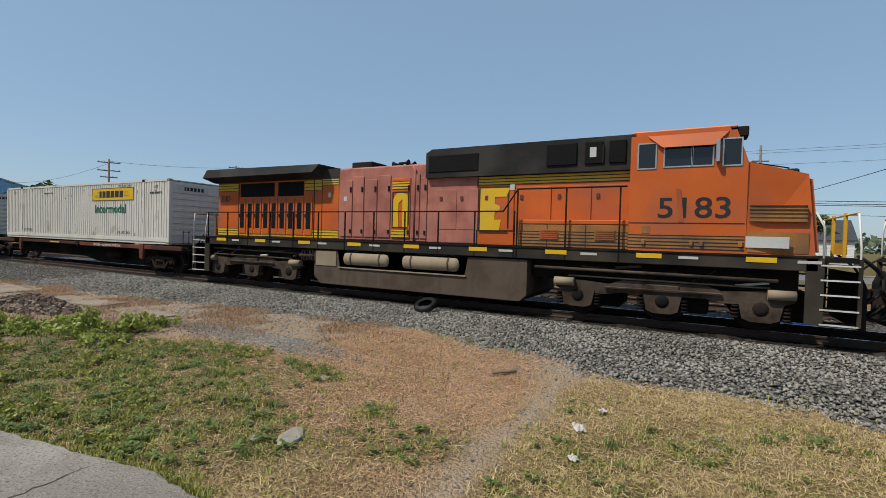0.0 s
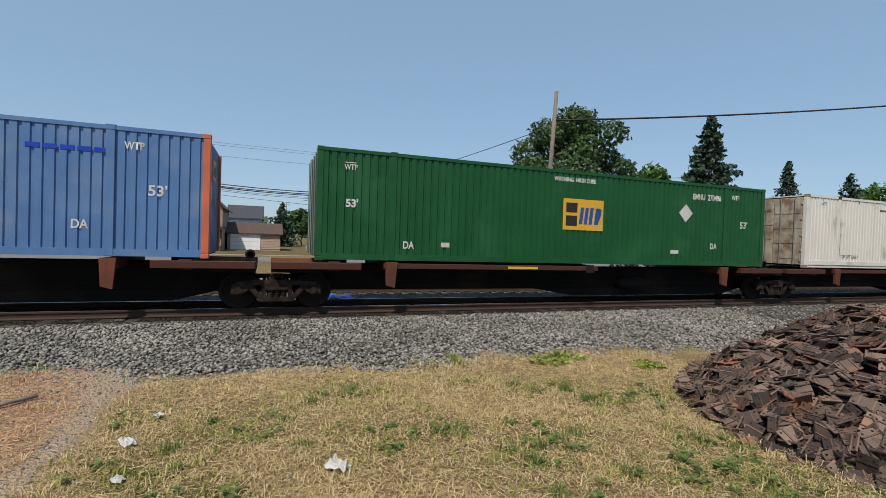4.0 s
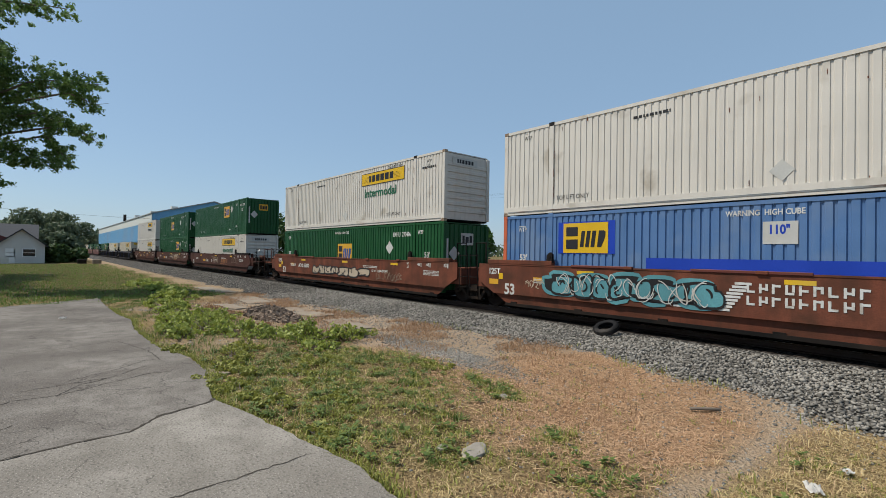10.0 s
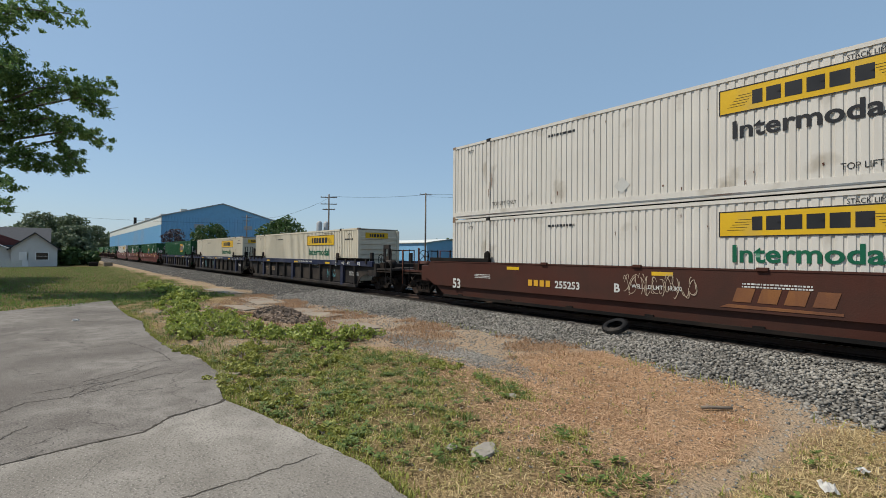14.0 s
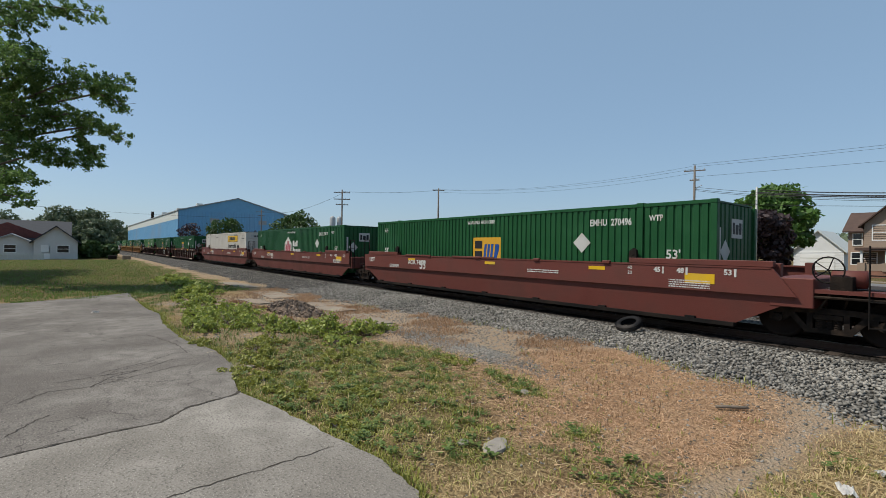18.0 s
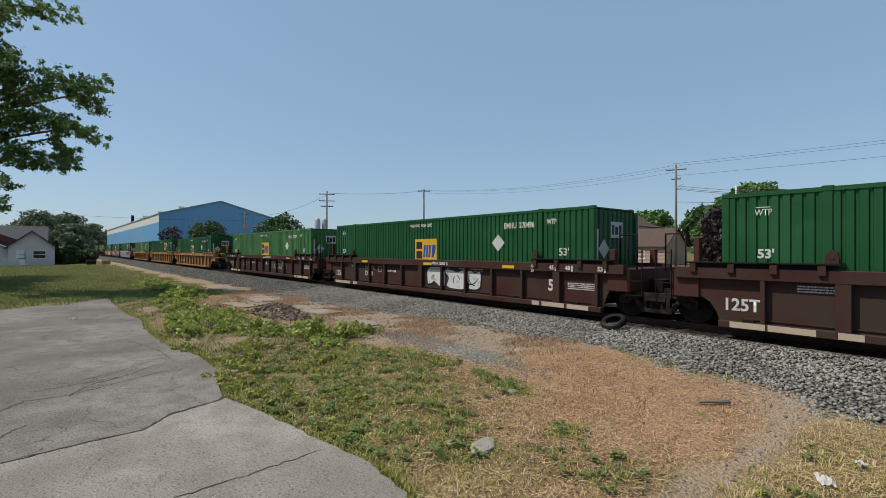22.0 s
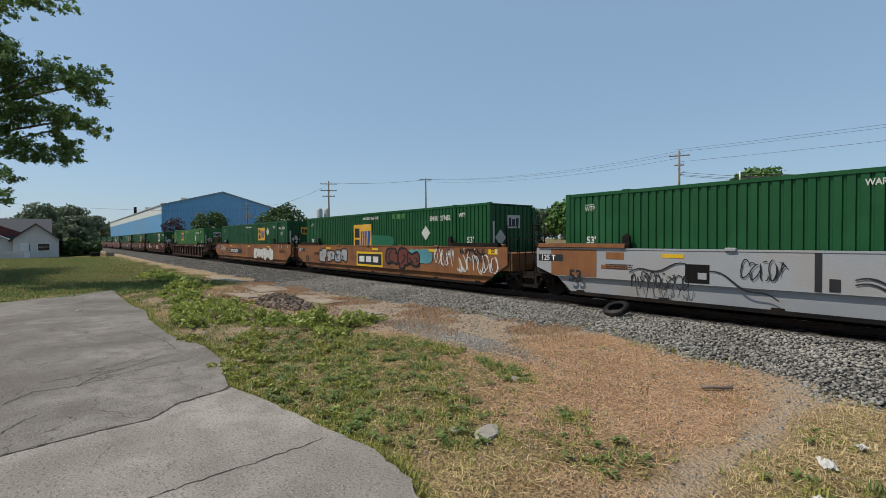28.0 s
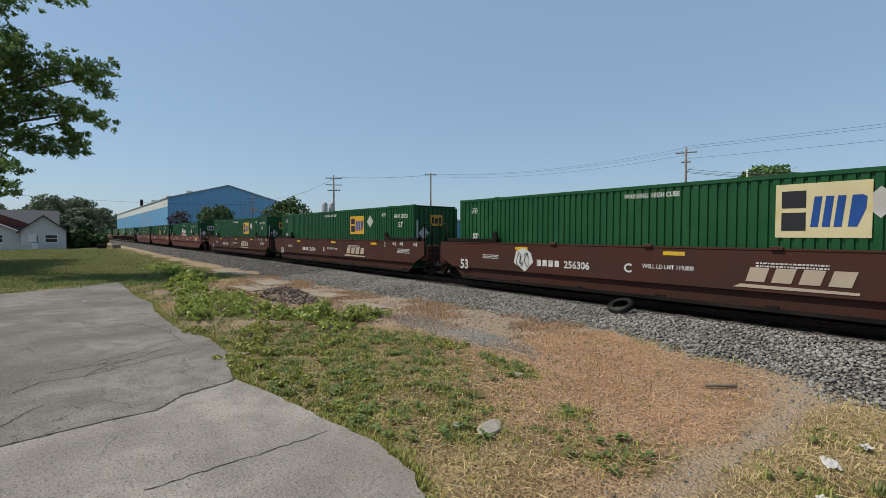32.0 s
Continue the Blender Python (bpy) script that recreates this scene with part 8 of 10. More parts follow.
def spruce(x, y, height, spread, label, seed, n=4200, size=0.22):
    """Whorls of drooping boughs that shorten towards the top."""
    rng = random.Random(seed)
    t = thing("spruce_tree", label, "tree", m=pose(x, y, GROUND))
    part("trunk", rod(bmesh.new(), (0, 0, 0), (0, 0, height * 0.97), height * 0.016, 7, 0.02), SM["pole"], t)
    blobs = []
    for k in range(150):
        u = 0.05 + 0.93 * (k / 150) ** 1.15
        r = (spread * (1 - u) ** 0.9 + 0.1) * rng.uniform(0.62, 1.12)
        a = k * 2.4 + rng.uniform(-0.4, 0.4)
        for q, drop in ((0.35, 0.0), (0.62, -0.05), (0.9, -0.02)):
            w = 0.22 * r + 0.08
            blobs.append((math.cos(a) * r * q, math.sin(a) * r * q, height * u + drop * r, w, w, 0.022 * height * (1 - 0.7 * u) * (1.25 - q * 0.5) + 0.05))
    V, F = leaf_cloud(blobs, n, size, seed, 0.2)
    tagged(place("crown", mesh_of("crown", V, F, False), FM["spruce"], t), kind="stuff")
    return t


def shrub(x, y, blobs, n, size, leaves, label, seed, name="bush", z0=None):
    t = thing(name, label, "bush", m=pose(x, y, float(ground_z(x, y)) if z0 is None else z0))
    rng = random.Random(seed)
    bm = bmesh.new()
    for b in blobs:
        for _ in range(3):
            limb(bm, (b[0] * 0.4, b[1] * 0.4, -0.03), (b[0] + rng.uniform(-1, 1) * b[3] * 0.7, b[1] + rng.uniform(-1, 1) * b[4] * 0.7, b[2] + b[5] * 0.5), 0.012, 0.004, rng, 2)
    tagged(part("stem", bm, SM["wood"], t), kind="stuff")
    V, F = leaf_cloud(blobs, n, size, seed, 0.25)
    tagged(place("leaves", mesh_of("leaves", V, F, False), leaves, t), kind="stuff")
    return t

# ---- paved yard and track ----
def paving():
    z = GROUND + 0.045
    crack = [(-6.7, -14), (-6.6, -0.8), (-6.77, 0.42), (-6.78, 0.86), (-7.18, 1.24), (-7.26, 1.44), (-7.42, 1.9), (-7.55, 2.0)]
    left = [p for p in PAVE if p[0] < -7.6]
    a = edge_line([(-23.0, -14), (-23.6, -1.4)] + left, 0.16, 0.035, 3, False)
    c = edge_line(crack[::-1], 0.07, 0.012, 4, False)
    slab_on_ground("pavement_dark", a + [(p[0] - 0.02, p[1]) for p in c] + [(-6.77, -14)], GROUND - 0.1, z, SM["asphalt"], "old grey asphalt yard with long cracks")
    right = [p for p in PAVE if p[0] >= -7.0]
    b = edge_line(right, 0.13, 0.022, 5, False)
    slab_on_ground("pavement_light", [(p[0] + 0.02, p[1]) for p in c[::-1]] + b + [(30, -14), (-6.73, -14)], GROUND - 0.1, z + 0.006, SM["concrete"], "worn pale concrete yard with a broken edge")
    rng = random.Random(8)
    lines = [
        crack,
        [(-13.26, -0.89), (-13.3, 0.29), (-13.76, 1.42), (-11.95, 1.83), (-10.85, 1.87)],
        [(-9.69, -0.25), (-9.8, 0.41), (-9.86, 0.94), (-10.46, 1.56)],
        [(-10.02, 0.41), (-10.5, 1.13), (-11.02, 1.64)],
        [(-7.3, -0.6), (-7.78, -0.36), (-7.92, -0.23)],
        [(-8.75, -0.59), (-9.18, -0.3), (-9.12, 0.24), (-9.46, 0.86), (-9.81, 1.51), (-9.75, 1.85)],
        [(-4.71, 0.5), (-4.76, 1.15), (-4.75, 1.48), (-4.8, 1.8), (-4.84, 2.3)],
        [(-17.02, 1.32), (-17.67, 1.98)],
        [(-9.1, 0.2), (-9.6, 0.5), (-9.85, 0.9)],
        [(6.0, 1.9), (6.8, 1.2), (6.9, 0.2)],
    ]
    for k, pts in enumerate(lines):
        line = edge_line(pts, 0.07, 0.02, 20 + k, False) + [pts[-1]]
        bm = bmesh.new()
        prev = None
        for i, (x, y) in enumerate(line):
            j = line[min(i + 1, len(line) - 1)]
            h = line[max(i - 1, 0)]
            d = Vector((j[0] - h[0], j[1] - h[1])).normalized()
            w = rng.uniform(0.003, 0.011) if k else rng.uniform(0.006, 0.022) * (1.5 if y > 1.2 else 1)
            zz = z + 0.004 + (0.006 if x > -6.9 or not k else 0)
            pair = [bm.verts.new((x - d.y * w, y + d.x * w, zz)), bm.verts.new((x + d.y * w, y - d.x * w, zz))]
            if prev:
                bm.faces.new((prev[0], prev[1], pair[1], pair[0]))
            prev = pair
        bmesh.ops.recalc_face_normals(bm, faces=bm.faces[:])
        tagged(part("pavement_crack", bm, SM["crack"]), "dark dirt-filled crack in the pavement", "crack", kind="structure")
    for k, (x, y, w, d, r) in enumerate(((-29, 7.6, 4.5, 1.0, 3), (-22.3, 7.4, 3.6, 1.1, -4), (-16.9, 7.5, 3.2, 0.9, 5), (-13.2, 7.4, 2.2, 0.75, -6), (-20.0, 5.9, 2.0, 0.6, 8), (-9.4, 2.35, 0.8, 0.35, 20), (-10.4, 2.3, 0.7, 0.4, -15))):
        o = edge_line([(-w / 2, -d / 2), (w / 2, -d / 2), (w / 2, d / 2), (-w / 2, d / 2)], 0.25, 0.06, 40 + k)
        m = pose(x, y, 0, 0, 0, r)
        slab_on_ground("concrete_slab", [tuple((m @ Vector((p[0], p[1], 0)))[:2]) for p in o], GROUND - 0.05, GROUND + 0.03, SM["slabs"], "broken dusty concrete slab sunk in the soil", "slab")
    slab_on_ground("road", [(-400, 41), (300, 41), (300, 50), (-400, 50)], GROUND - 0.1, GROUND + 0.03, SM["road"], "grey asphalt street beyond the tracks", "road")
    slab_on_ground("sidewalk", [(-120, 52), (100, 52), (100, 53.5), (-120, 53.5)], GROUND - 0.1, GROUND + 0.06, SM["slabs"], "pale concrete sidewalk along the street", "sidewalk")


def railway():
    for name, y in (("near_rail", TRACK - 0.755), ("far_rail", TRACK + 0.755), ("second_track_rail", 17.6), ("second_track_rail", 19.11)):
        bm = bmesh.new()
        prof = [(-0.07, -0.17), (0.07, -0.17), (0.07, -0.155), (0.012, -0.13), (0.012, -0.05), (0.036, -0.04), (0.036, -0.004), (0.026, 0.0), (-0.026, 0.0), (-0.036, -0.004), (-0.036, -0.04), (-0.012, -0.05), (-0.012, -0.13), (-0.07, -0.155)]
        ends = [[bm.verts.new((x, y + a, b)) for a, b in prof] for x in (-2000, 1500)]
        for k in range(len(prof)):
            f = bm.faces.new((ends[0][k], ends[0][(k + 1) % 14], ends[1][(k + 1) % 14], ends[1][k]))
            f.material_index = 1 if k == 7 else 0
        bmesh.ops.recalc_face_normals(bm, faces=bm.faces[:])
        tagged(part(name, bm, [M["rail"], M["tread"]]), "steel rail, rusty web and polished head", "rail", kind="structure")
    tie = boxm(-0.115, 0.115, -1.3, 1.3, -0.34, -0.165, 0.012)
    me = bpy.data.meshes.new("railway_tie")
    tie.to_mesh(me)
    tie.free()
    me.materials.append(SM["tie"])
    bed = tagged(place("tie_row", me.copy(), SM["tie"], at=pose(-40, TRACK, 0)), "weathered wooden railway ties under the near track", "ties", kind="structure")
    rng = random.Random(6)
    for k in range(130):
        ob = new("tie", me)
        ob.parent = bed
        ob.matrix_basis = pose(0.54 * (k + 1) + 5, rng.uniform(-0.05, 0.05), rng.uniform(-0.035, -0.012), 0, 0, rng.uniform(-1, 1))
    bm = bmesh.new()
    for k in range(-420, 260):
        x = k * 0.54
        if not -35.2 < x < 35.4:
            box(bm, x - 0.115, x + 0.115, TRACK - 1.3, TRACK + 1.3, -0.34, -0.17)
        box(bm, x - 0.115, x + 0.115, 17.05, 19.65, -0.34, -0.17)
    ob = part("far_ties", bm, SM["tie"])
    tagged(ob, "weathered wooden ties of both tracks far off", "ties", kind="stuff")


# ---- loose things on the yard ----
def open_ends(bm):
    """Leave a turned ring open in the middle."""
    bmesh.ops.delete(bm, geom=[f for f in bm.faces if len(f.verts) > 4], context="FACES_ONLY")


def tyre():
    bm = bmesh.new()
    prof = []
    for k in range(15):
        a = -2.5 + 5.0 * k / 14
        prof.append((math.sin(a) * 0.088, 0.255 + 0.075 * math.cos(a)))
    lathe(bm, prof, "Z", 36)
    open_ends(bm)
    t = thing("tyre", "discarded black car tyre lying on the ballast", "tyre", m=pose(-6.62, 11.45, -0.02, 25, -4, 0))
    part("carcass", bm, M["rubber"], t, smooth=True)
    bm = bmesh.new()
    for k in range(36):
        a = k * math.tau / 36
        for z in (-0.042, 0.0, 0.042):
            m = pose(0, 0, 0, 0, 0, math.degrees(a + z))
            hexa(bm, [m @ Vector(q) for q in ((0.318, -0.017, z - 0.018), (0.333, -0.017, z - 0.018), (0.333, 0.017, z - 0.018), (0.318, 0.017, z - 0.018), (0.318, -0.017, z + 0.018), (0.333, -0.017, z + 0.018), (0.333, 0.017, z + 0.018), (0.318, 0.017, z + 0.018))])
    part("tread", bm, M["rubber"], t)
    lathe_in = lathe(bmesh.new(), [(-0.06, 0.225), (-0.05, 0.225), (-0.05, 0.21), (-0.06, 0.21), (-0.06, 0.225)], "Z", 30)
    open_ends(lathe_in)
    part("bead", lathe_in, M["rubber"], t)


def crumple(x, y, size, seed, label, name="paper_litter"):
    rng = random.Random(seed)
    bm = bmesh.new()
    n = 5
    vs = [[bm.verts.new(((i / n - 0.5) * size * 1.6, (j / n - 0.5) * size, abs(rng.gauss(0, 0.22)) * size + (0.25 * size if 0 < i < n and 0 < j < n else 0))) for j in range(n + 1)] for i in range(n + 1)]
    for i in range(n):
        for j in range(n):
            bm.faces.new((vs[i][j], vs[i + 1][j], vs[i + 1][j + 1], vs[i][j + 1]))
    r = bmesh.ops.solidify(bm, geom=bm.faces[:], thickness=0.004)
    ob = part(name, bm, SM["litter"])
    ob.matrix_basis = pose(x, y, float(ground_z(x, y)) + 0.03, 0, 0, rng.uniform(0, 360))
    tagged(ob, label, "litter")


def rock(name, x, y, sx, sy, sz, material, label, category, seed, sink=0.3):
    rng = random.Random(seed)
    bm = bmesh.new()
    bmesh.ops.create_icosphere(bm, subdivisions=2, radius=1)
    for v in bm.verts:
        v.co = Vector((v.co.x * sx, v.co.y * sy, v.co.z * sz)) * rng.uniform(0.85, 1.12)
        v.co.z = min(v.co.z, sz * 0.75)
    ob = part(name, bm, material)
    ob.matrix_basis = pose(x, y, float(ground_z(x, y)) + sz * (1 - sink) * 0.5, 0, 0, rng.uniform(0, 180))
    return tagged(ob, label, category)


def small_things():
    tyre()
    crumple(-1.1, 5.75, 0.12, 1, "crumpled white paper litter on dry grass")
    crumple(0.9, 4.6, 0.15, 2, "crumpled white paper bag on dry grass")
    crumple(-0.95, 6.45, 0.08, 3, "small scrap of white paper on the grass")
    crumple(-1.0, 5.0, 0.08, 4, "small scrap of white paper on the grass")
    crumple(0.35, 6.3, 0.06, 5, "small scrap of paper by a weed")
    crumple(-19.0, 0.55, 0.13, 9, "flattened pale wrapper on the asphalt")
    rock("concrete_chunk", -3.8, 3.8, 0.22, 0.14, 0.05, SM["chunk"], "broken chunk of pale concrete in the grass", "rubble", 3)
    rock("concrete_chunk", -4.1, 3.55, 0.08, 0.07, 0.04, SM["chunk"], "small pale concrete chunk in the grass", "rubble", 4)
    rock("concrete_chunk", -5.0, 5.6, 0.1, 0.08, 0.04, SM["chunk"], "small pale concrete chunk in the grass", "rubble", 6)
    rng = random.Random(2)
    bm = bmesh.new()
    pipe(bm, [(-0.2, -0.06, 0.03), (-0.08, -0.02, 0.04), (0.04, 0.05, 0.035), (0.2, 0.07, 0.05)], 0.024, 8)
    ob = part("fallen_stick", bm, SM["wood"])
    ob.matrix_basis = pose(-2.7, 7.45, float(ground_z(-2.7, 7.45)) + 0.01, 0, 0, 20)
    tagged(ob, "short broken brown stick on dry grass", "stick")
    # heap of brown rubble and roots
    r2 = np.random.default_rng(4)
    t = thing("rubble_heap", "low heap of brown soil clods and broken roots", "rubble", m=pose(-16.2, 6.1, GROUND))
    bm = bmesh.new()
    for _ in range(1100):
        a, r = r2.uniform(0, 6.28), r2.uniform(0, 1) ** 0.6
        x, y = math.cos(a) * r * 2.0, math.sin(a) * r * 0.7
        s = 0.018 + 0.06 * r2.random() ** 2
        m = pose(x, y, 0.3 * (1 - r * r) * r2.uniform(0.5, 1.1) + 0.02, *r2.uniform(0, 90, 3))
        hexa(bm, [m @ Vector((sx * s * r2.uniform(0.6, 1.2), sy * s * r2.uniform(0.6, 1.2), sz * s * 0.6)) for sx, sy, sz in ((-1, -1, -1), (1, -1, -1), (1, 1, -1), (-1, 1, -1), (-1, -1, 1), (1, -1, 1), (1, 1, 1), (-1, 1, 1))])
    tagged(part("soil_mound", bm, SM["rubble"], t), kind="stuff")
    # leafy weeds
    W = "leafy bright green weeds growing through broken pavement"
    spots = [(-11.6, 5.4, 0.9, 0.6, 0.5), (-11.1, 6.2, 0.6, 0.6, 0.5), (-12.4, 5.2, 0.7, 0.5, 0.36), (-13.6, 2.75, 0.5, 0.3, 0.34), (-14.8, 2.9, 0.9, 0.45, 0.4), (-14.2, 3.8, 0.9, 0.5, 0.42), (-15.6, 3.8, 1.1, 0.6, 0.46), (-13.0, 4.3, 0.9, 0.5, 0.4), (-16.6, 3.2, 1.1, 0.5, 0.42), (-17.4, 4.5, 1.2, 0.6, 0.46), (-18.6, 3.4, 1.0, 0.5, 0.36), (-12.4, 4.6, 0.5, 0.4, 0.3), (-24.2, 4.6, 1.5, 0.7, 0.5), (-26.5, 5.0, 1.6, 0.6, 0.44), (-21.5, 3.9, 1.3, 0.6, 0.34),
             (-30, 5.2, 1.8, 0.7, 0.4), (-35, 5.0, 2.2, 0.8, 0.4), (5.5, 7.75, 0.5, 0.3, 0.16), (7.0, 6.9, 0.22, 0.2, 0.12), (-10.3, 5.1, 0.6, 0.4, 0.2)]
    for k, (x, y, rx, ry, h) in enumerate(spots):
        rng = random.Random(60 + k)
        blobs = []
        for _ in range(28):
            r = rng.uniform(0, 1) ** 0.7
            a = rng.uniform(0, 6.28)
            q = 0.72 * h * (1 - 0.6 * r) * rng.uniform(0.3, 1.15)
            blobs.append((math.cos(a) * r * rx * 1.25, math.sin(a) * r * ry * 1.25, q, rx * rng.uniform(0.08, 0.28), ry * rng.uniform(0.12, 0.36), max(0.05, q * rng.uniform(0.4, 0.9))))
        shrub(x, y, blobs, int(300 + 1150 * rx * ry), 0.052 if x > -20 else 0.075, FM["weed"], W, 70 + k, "weed_clump")
    low = [(-8.5, 2.35, 0.6, 0.3, 0.11), (-9.2, 2.75, 0.7, 0.3, 0.14), (-10.2, 3.1, 0.8, 0.35, 0.16), (-11.2, 3.6, 0.6, 0.3, 0.16), (-7.8, 2.5, 0.5, 0.35, 0.1), (-7.0, 2.7, 0.5, 0.3, 0.09), (-11.9, 2.3, 0.5, 0.2, 0.1), (-6.4, 3.6, 0.4, 0.3, 0.08), (-8.2, 3.7, 0.6, 0.35, 0.09), (-5.4, 2.75, 0.4, 0.2, 0.08), (-7.2, 6.0, 0.5, 0.3, 0.09), (-9.2, 4.4, 0.6, 0.4, 0.1)]
    for k, (x, y, rx, ry, h) in enumerate(low):
        rng = random.Random(160 + k)
        blobs = [(rng.uniform(-0.9, 0.9) * rx, rng.uniform(-0.9, 0.9) * ry, h * rng.uniform(0.2, 0.7), rx * rng.uniform(0.15, 0.3), ry * rng.uniform(0.2, 0.4), h * rng.uniform(0.3, 0.5)) for _ in range(12)]
        shrub(x, y, blobs, int(500 + 2600 * rx * ry), 0.03, FM["grass"], "low dense green clover and weeds", 170 + k, "clover_patch")
    for k, (x, y) in enumerate(((-14.2, 5.0), (-17.5, 5.4), (-20.0, 5.0))):
        rng = random.Random(90 + k)
        blobs = [(rng.uniform(-0.4, 0.4), rng.uniform(-0.3, 0.3), 0.06, 0.25, 0.2, 0.07) for _ in range(4)]
        shrub(x, y, blobs, 350, 0.04, FM["rustweed"], "withered reddish brown weeds", 100 + k, "dry_weed_clump")
    bm = bmesh.new()
    bmesh.ops.create_grid(bm, x_segments=8, y_segments=5, size=0.5)
    for v in bm.verts:
        v.co.z = 0.06 * math.sin(v.co.x * 9) * math.cos(v.co.y * 7) + 0.06
    bmesh.ops.solidify(bm, geom=bm.faces[:], thickness=0.01)
    ob = part("tarp", bm, SM["tarp"])
    ob.matrix_basis = pose(2.4, 15.6, -0.17)
    tagged(ob, "small crumpled blue tarp between the tracks", "tarp")


def tie_plate_pile():
    """Scrap tie plates tipped in a long heap."""
    bm = bmesh.new()
    box(bm, -0.145, 0.145, -0.09, 0.09, -0.011, 0.006)
    box(bm, -0.075, -0.06, -0.09, 0.09, 0.006, 0.017)
    box(bm, 0.06, 0.075, -0.09, 0.09, 0.006, 0.017)
    for x in (-0.11, 0.11):
        for y in (-0.055, 0.055):
            rod(bm, (x, y, 0.0062), (x, y, 0.0072), 0.014, 5, mi=1)
    me = bpy.data.meshes.new("tie_plate")
    bm.to_mesh(me)
    bm.free()
    pile = thing("tie_plate_heap", "large heap of rusty steel tie plates", "scrap heap", m=pose(12, 3.65, GROUND))
    rng = random.Random(12)

    def top(x, y):
        e = 1 - (x / 6.3) ** 2 - (y / 3.8) ** 2
        ridge = 1.62 * max(0.0, e) ** 0.75
        return ridge * (0.86 + 0.14 * math.sin(x * 1.9 + 1) * math.cos(y * 1.4)) - 0.02

    # added near-black sheet under the plates, painted shade for the gaps between them
    core = bmesh.new()
    n, m = 40, 26
    vs = {}
    for i in range(n + 1):
        for j in range(m + 1):
            x, y = -6.2 + 12.4 * i / n, -3.8 + 7.6 * j / m
            vs[i, j] = core.verts.new((x, y, top(x, y) - 0.09))
    for i in range(n):
        for j in range(m):
            core.faces.new((vs[i, j], vs[i + 1, j], vs[i + 1, j + 1], vs[i, j + 1]))
    part("heap_core", core, M["dark"], pile)
    verts = np.array([v.co[:] for v in me.vertices])
    faces = [tuple(p.vertices) for p in me.polygons]
    far_v, far_f = [], []
    count = 0
    index = [q.material_index for q in me.polygons]
    pale = me.copy()
    me.materials.append(SM["plate"])
    pale.materials.append(SM["pale_plate"])
    for one in (me, pale):
        one.materials.append(M["dark"])
    k = 0
    while k < 5600:
        x, y = rng.uniform(-6.4, 6.3), rng.uniform(-3.9, 3.9)
        if 1.03 - (x / 6.35) ** 2 - (y / 3.85) ** 2 < 0:
            continue
        k += 1
        h = 0.05
        gx = (top(x + h, y) - top(x - h, y)) / (2 * h)
        gy = (top(x, y + h) - top(x, y - h)) / (2 * h)
        z = max(0.02, top(x, y) + rng.uniform(-0.09, 0.07))
        mt = Matrix.Translation((x, y, z)) @ Vector((-gx, -gy, 1)).to_track_quat("Z", "Y").to_matrix().to_4x4() @ pose(0, 0, 0, rng.gauss(0, 21), rng.gauss(0, 21), rng.uniform(0, 360))
        if x < 0.5 and y < 1.8 and count < 150 and rng.random() < 0.5:
            ob = new("tie_plate", pale if rng.random() < 0.07 else me)
            ob.parent = pile
            ob.matrix_basis = mt
            count += 1
        else:
            o = len(far_v) * len(verts)
            far_v.append(verts @ np.array(mt.to_3x3()).T + np.array(mt.translation))
            far_f += [tuple(q + o for q in f) for f in faces]
    me2 = bpy.data.meshes.new("heap_rest")
    me2.from_pydata(np.concatenate(far_v).tolist(), [], far_f)
    me2.polygons.foreach_set("material_index", np.array(index * len(far_v), np.int32))
    tagged(place("heap_rest", me2, [SM["plates"], M["dark"]], pile), kind="stuff")


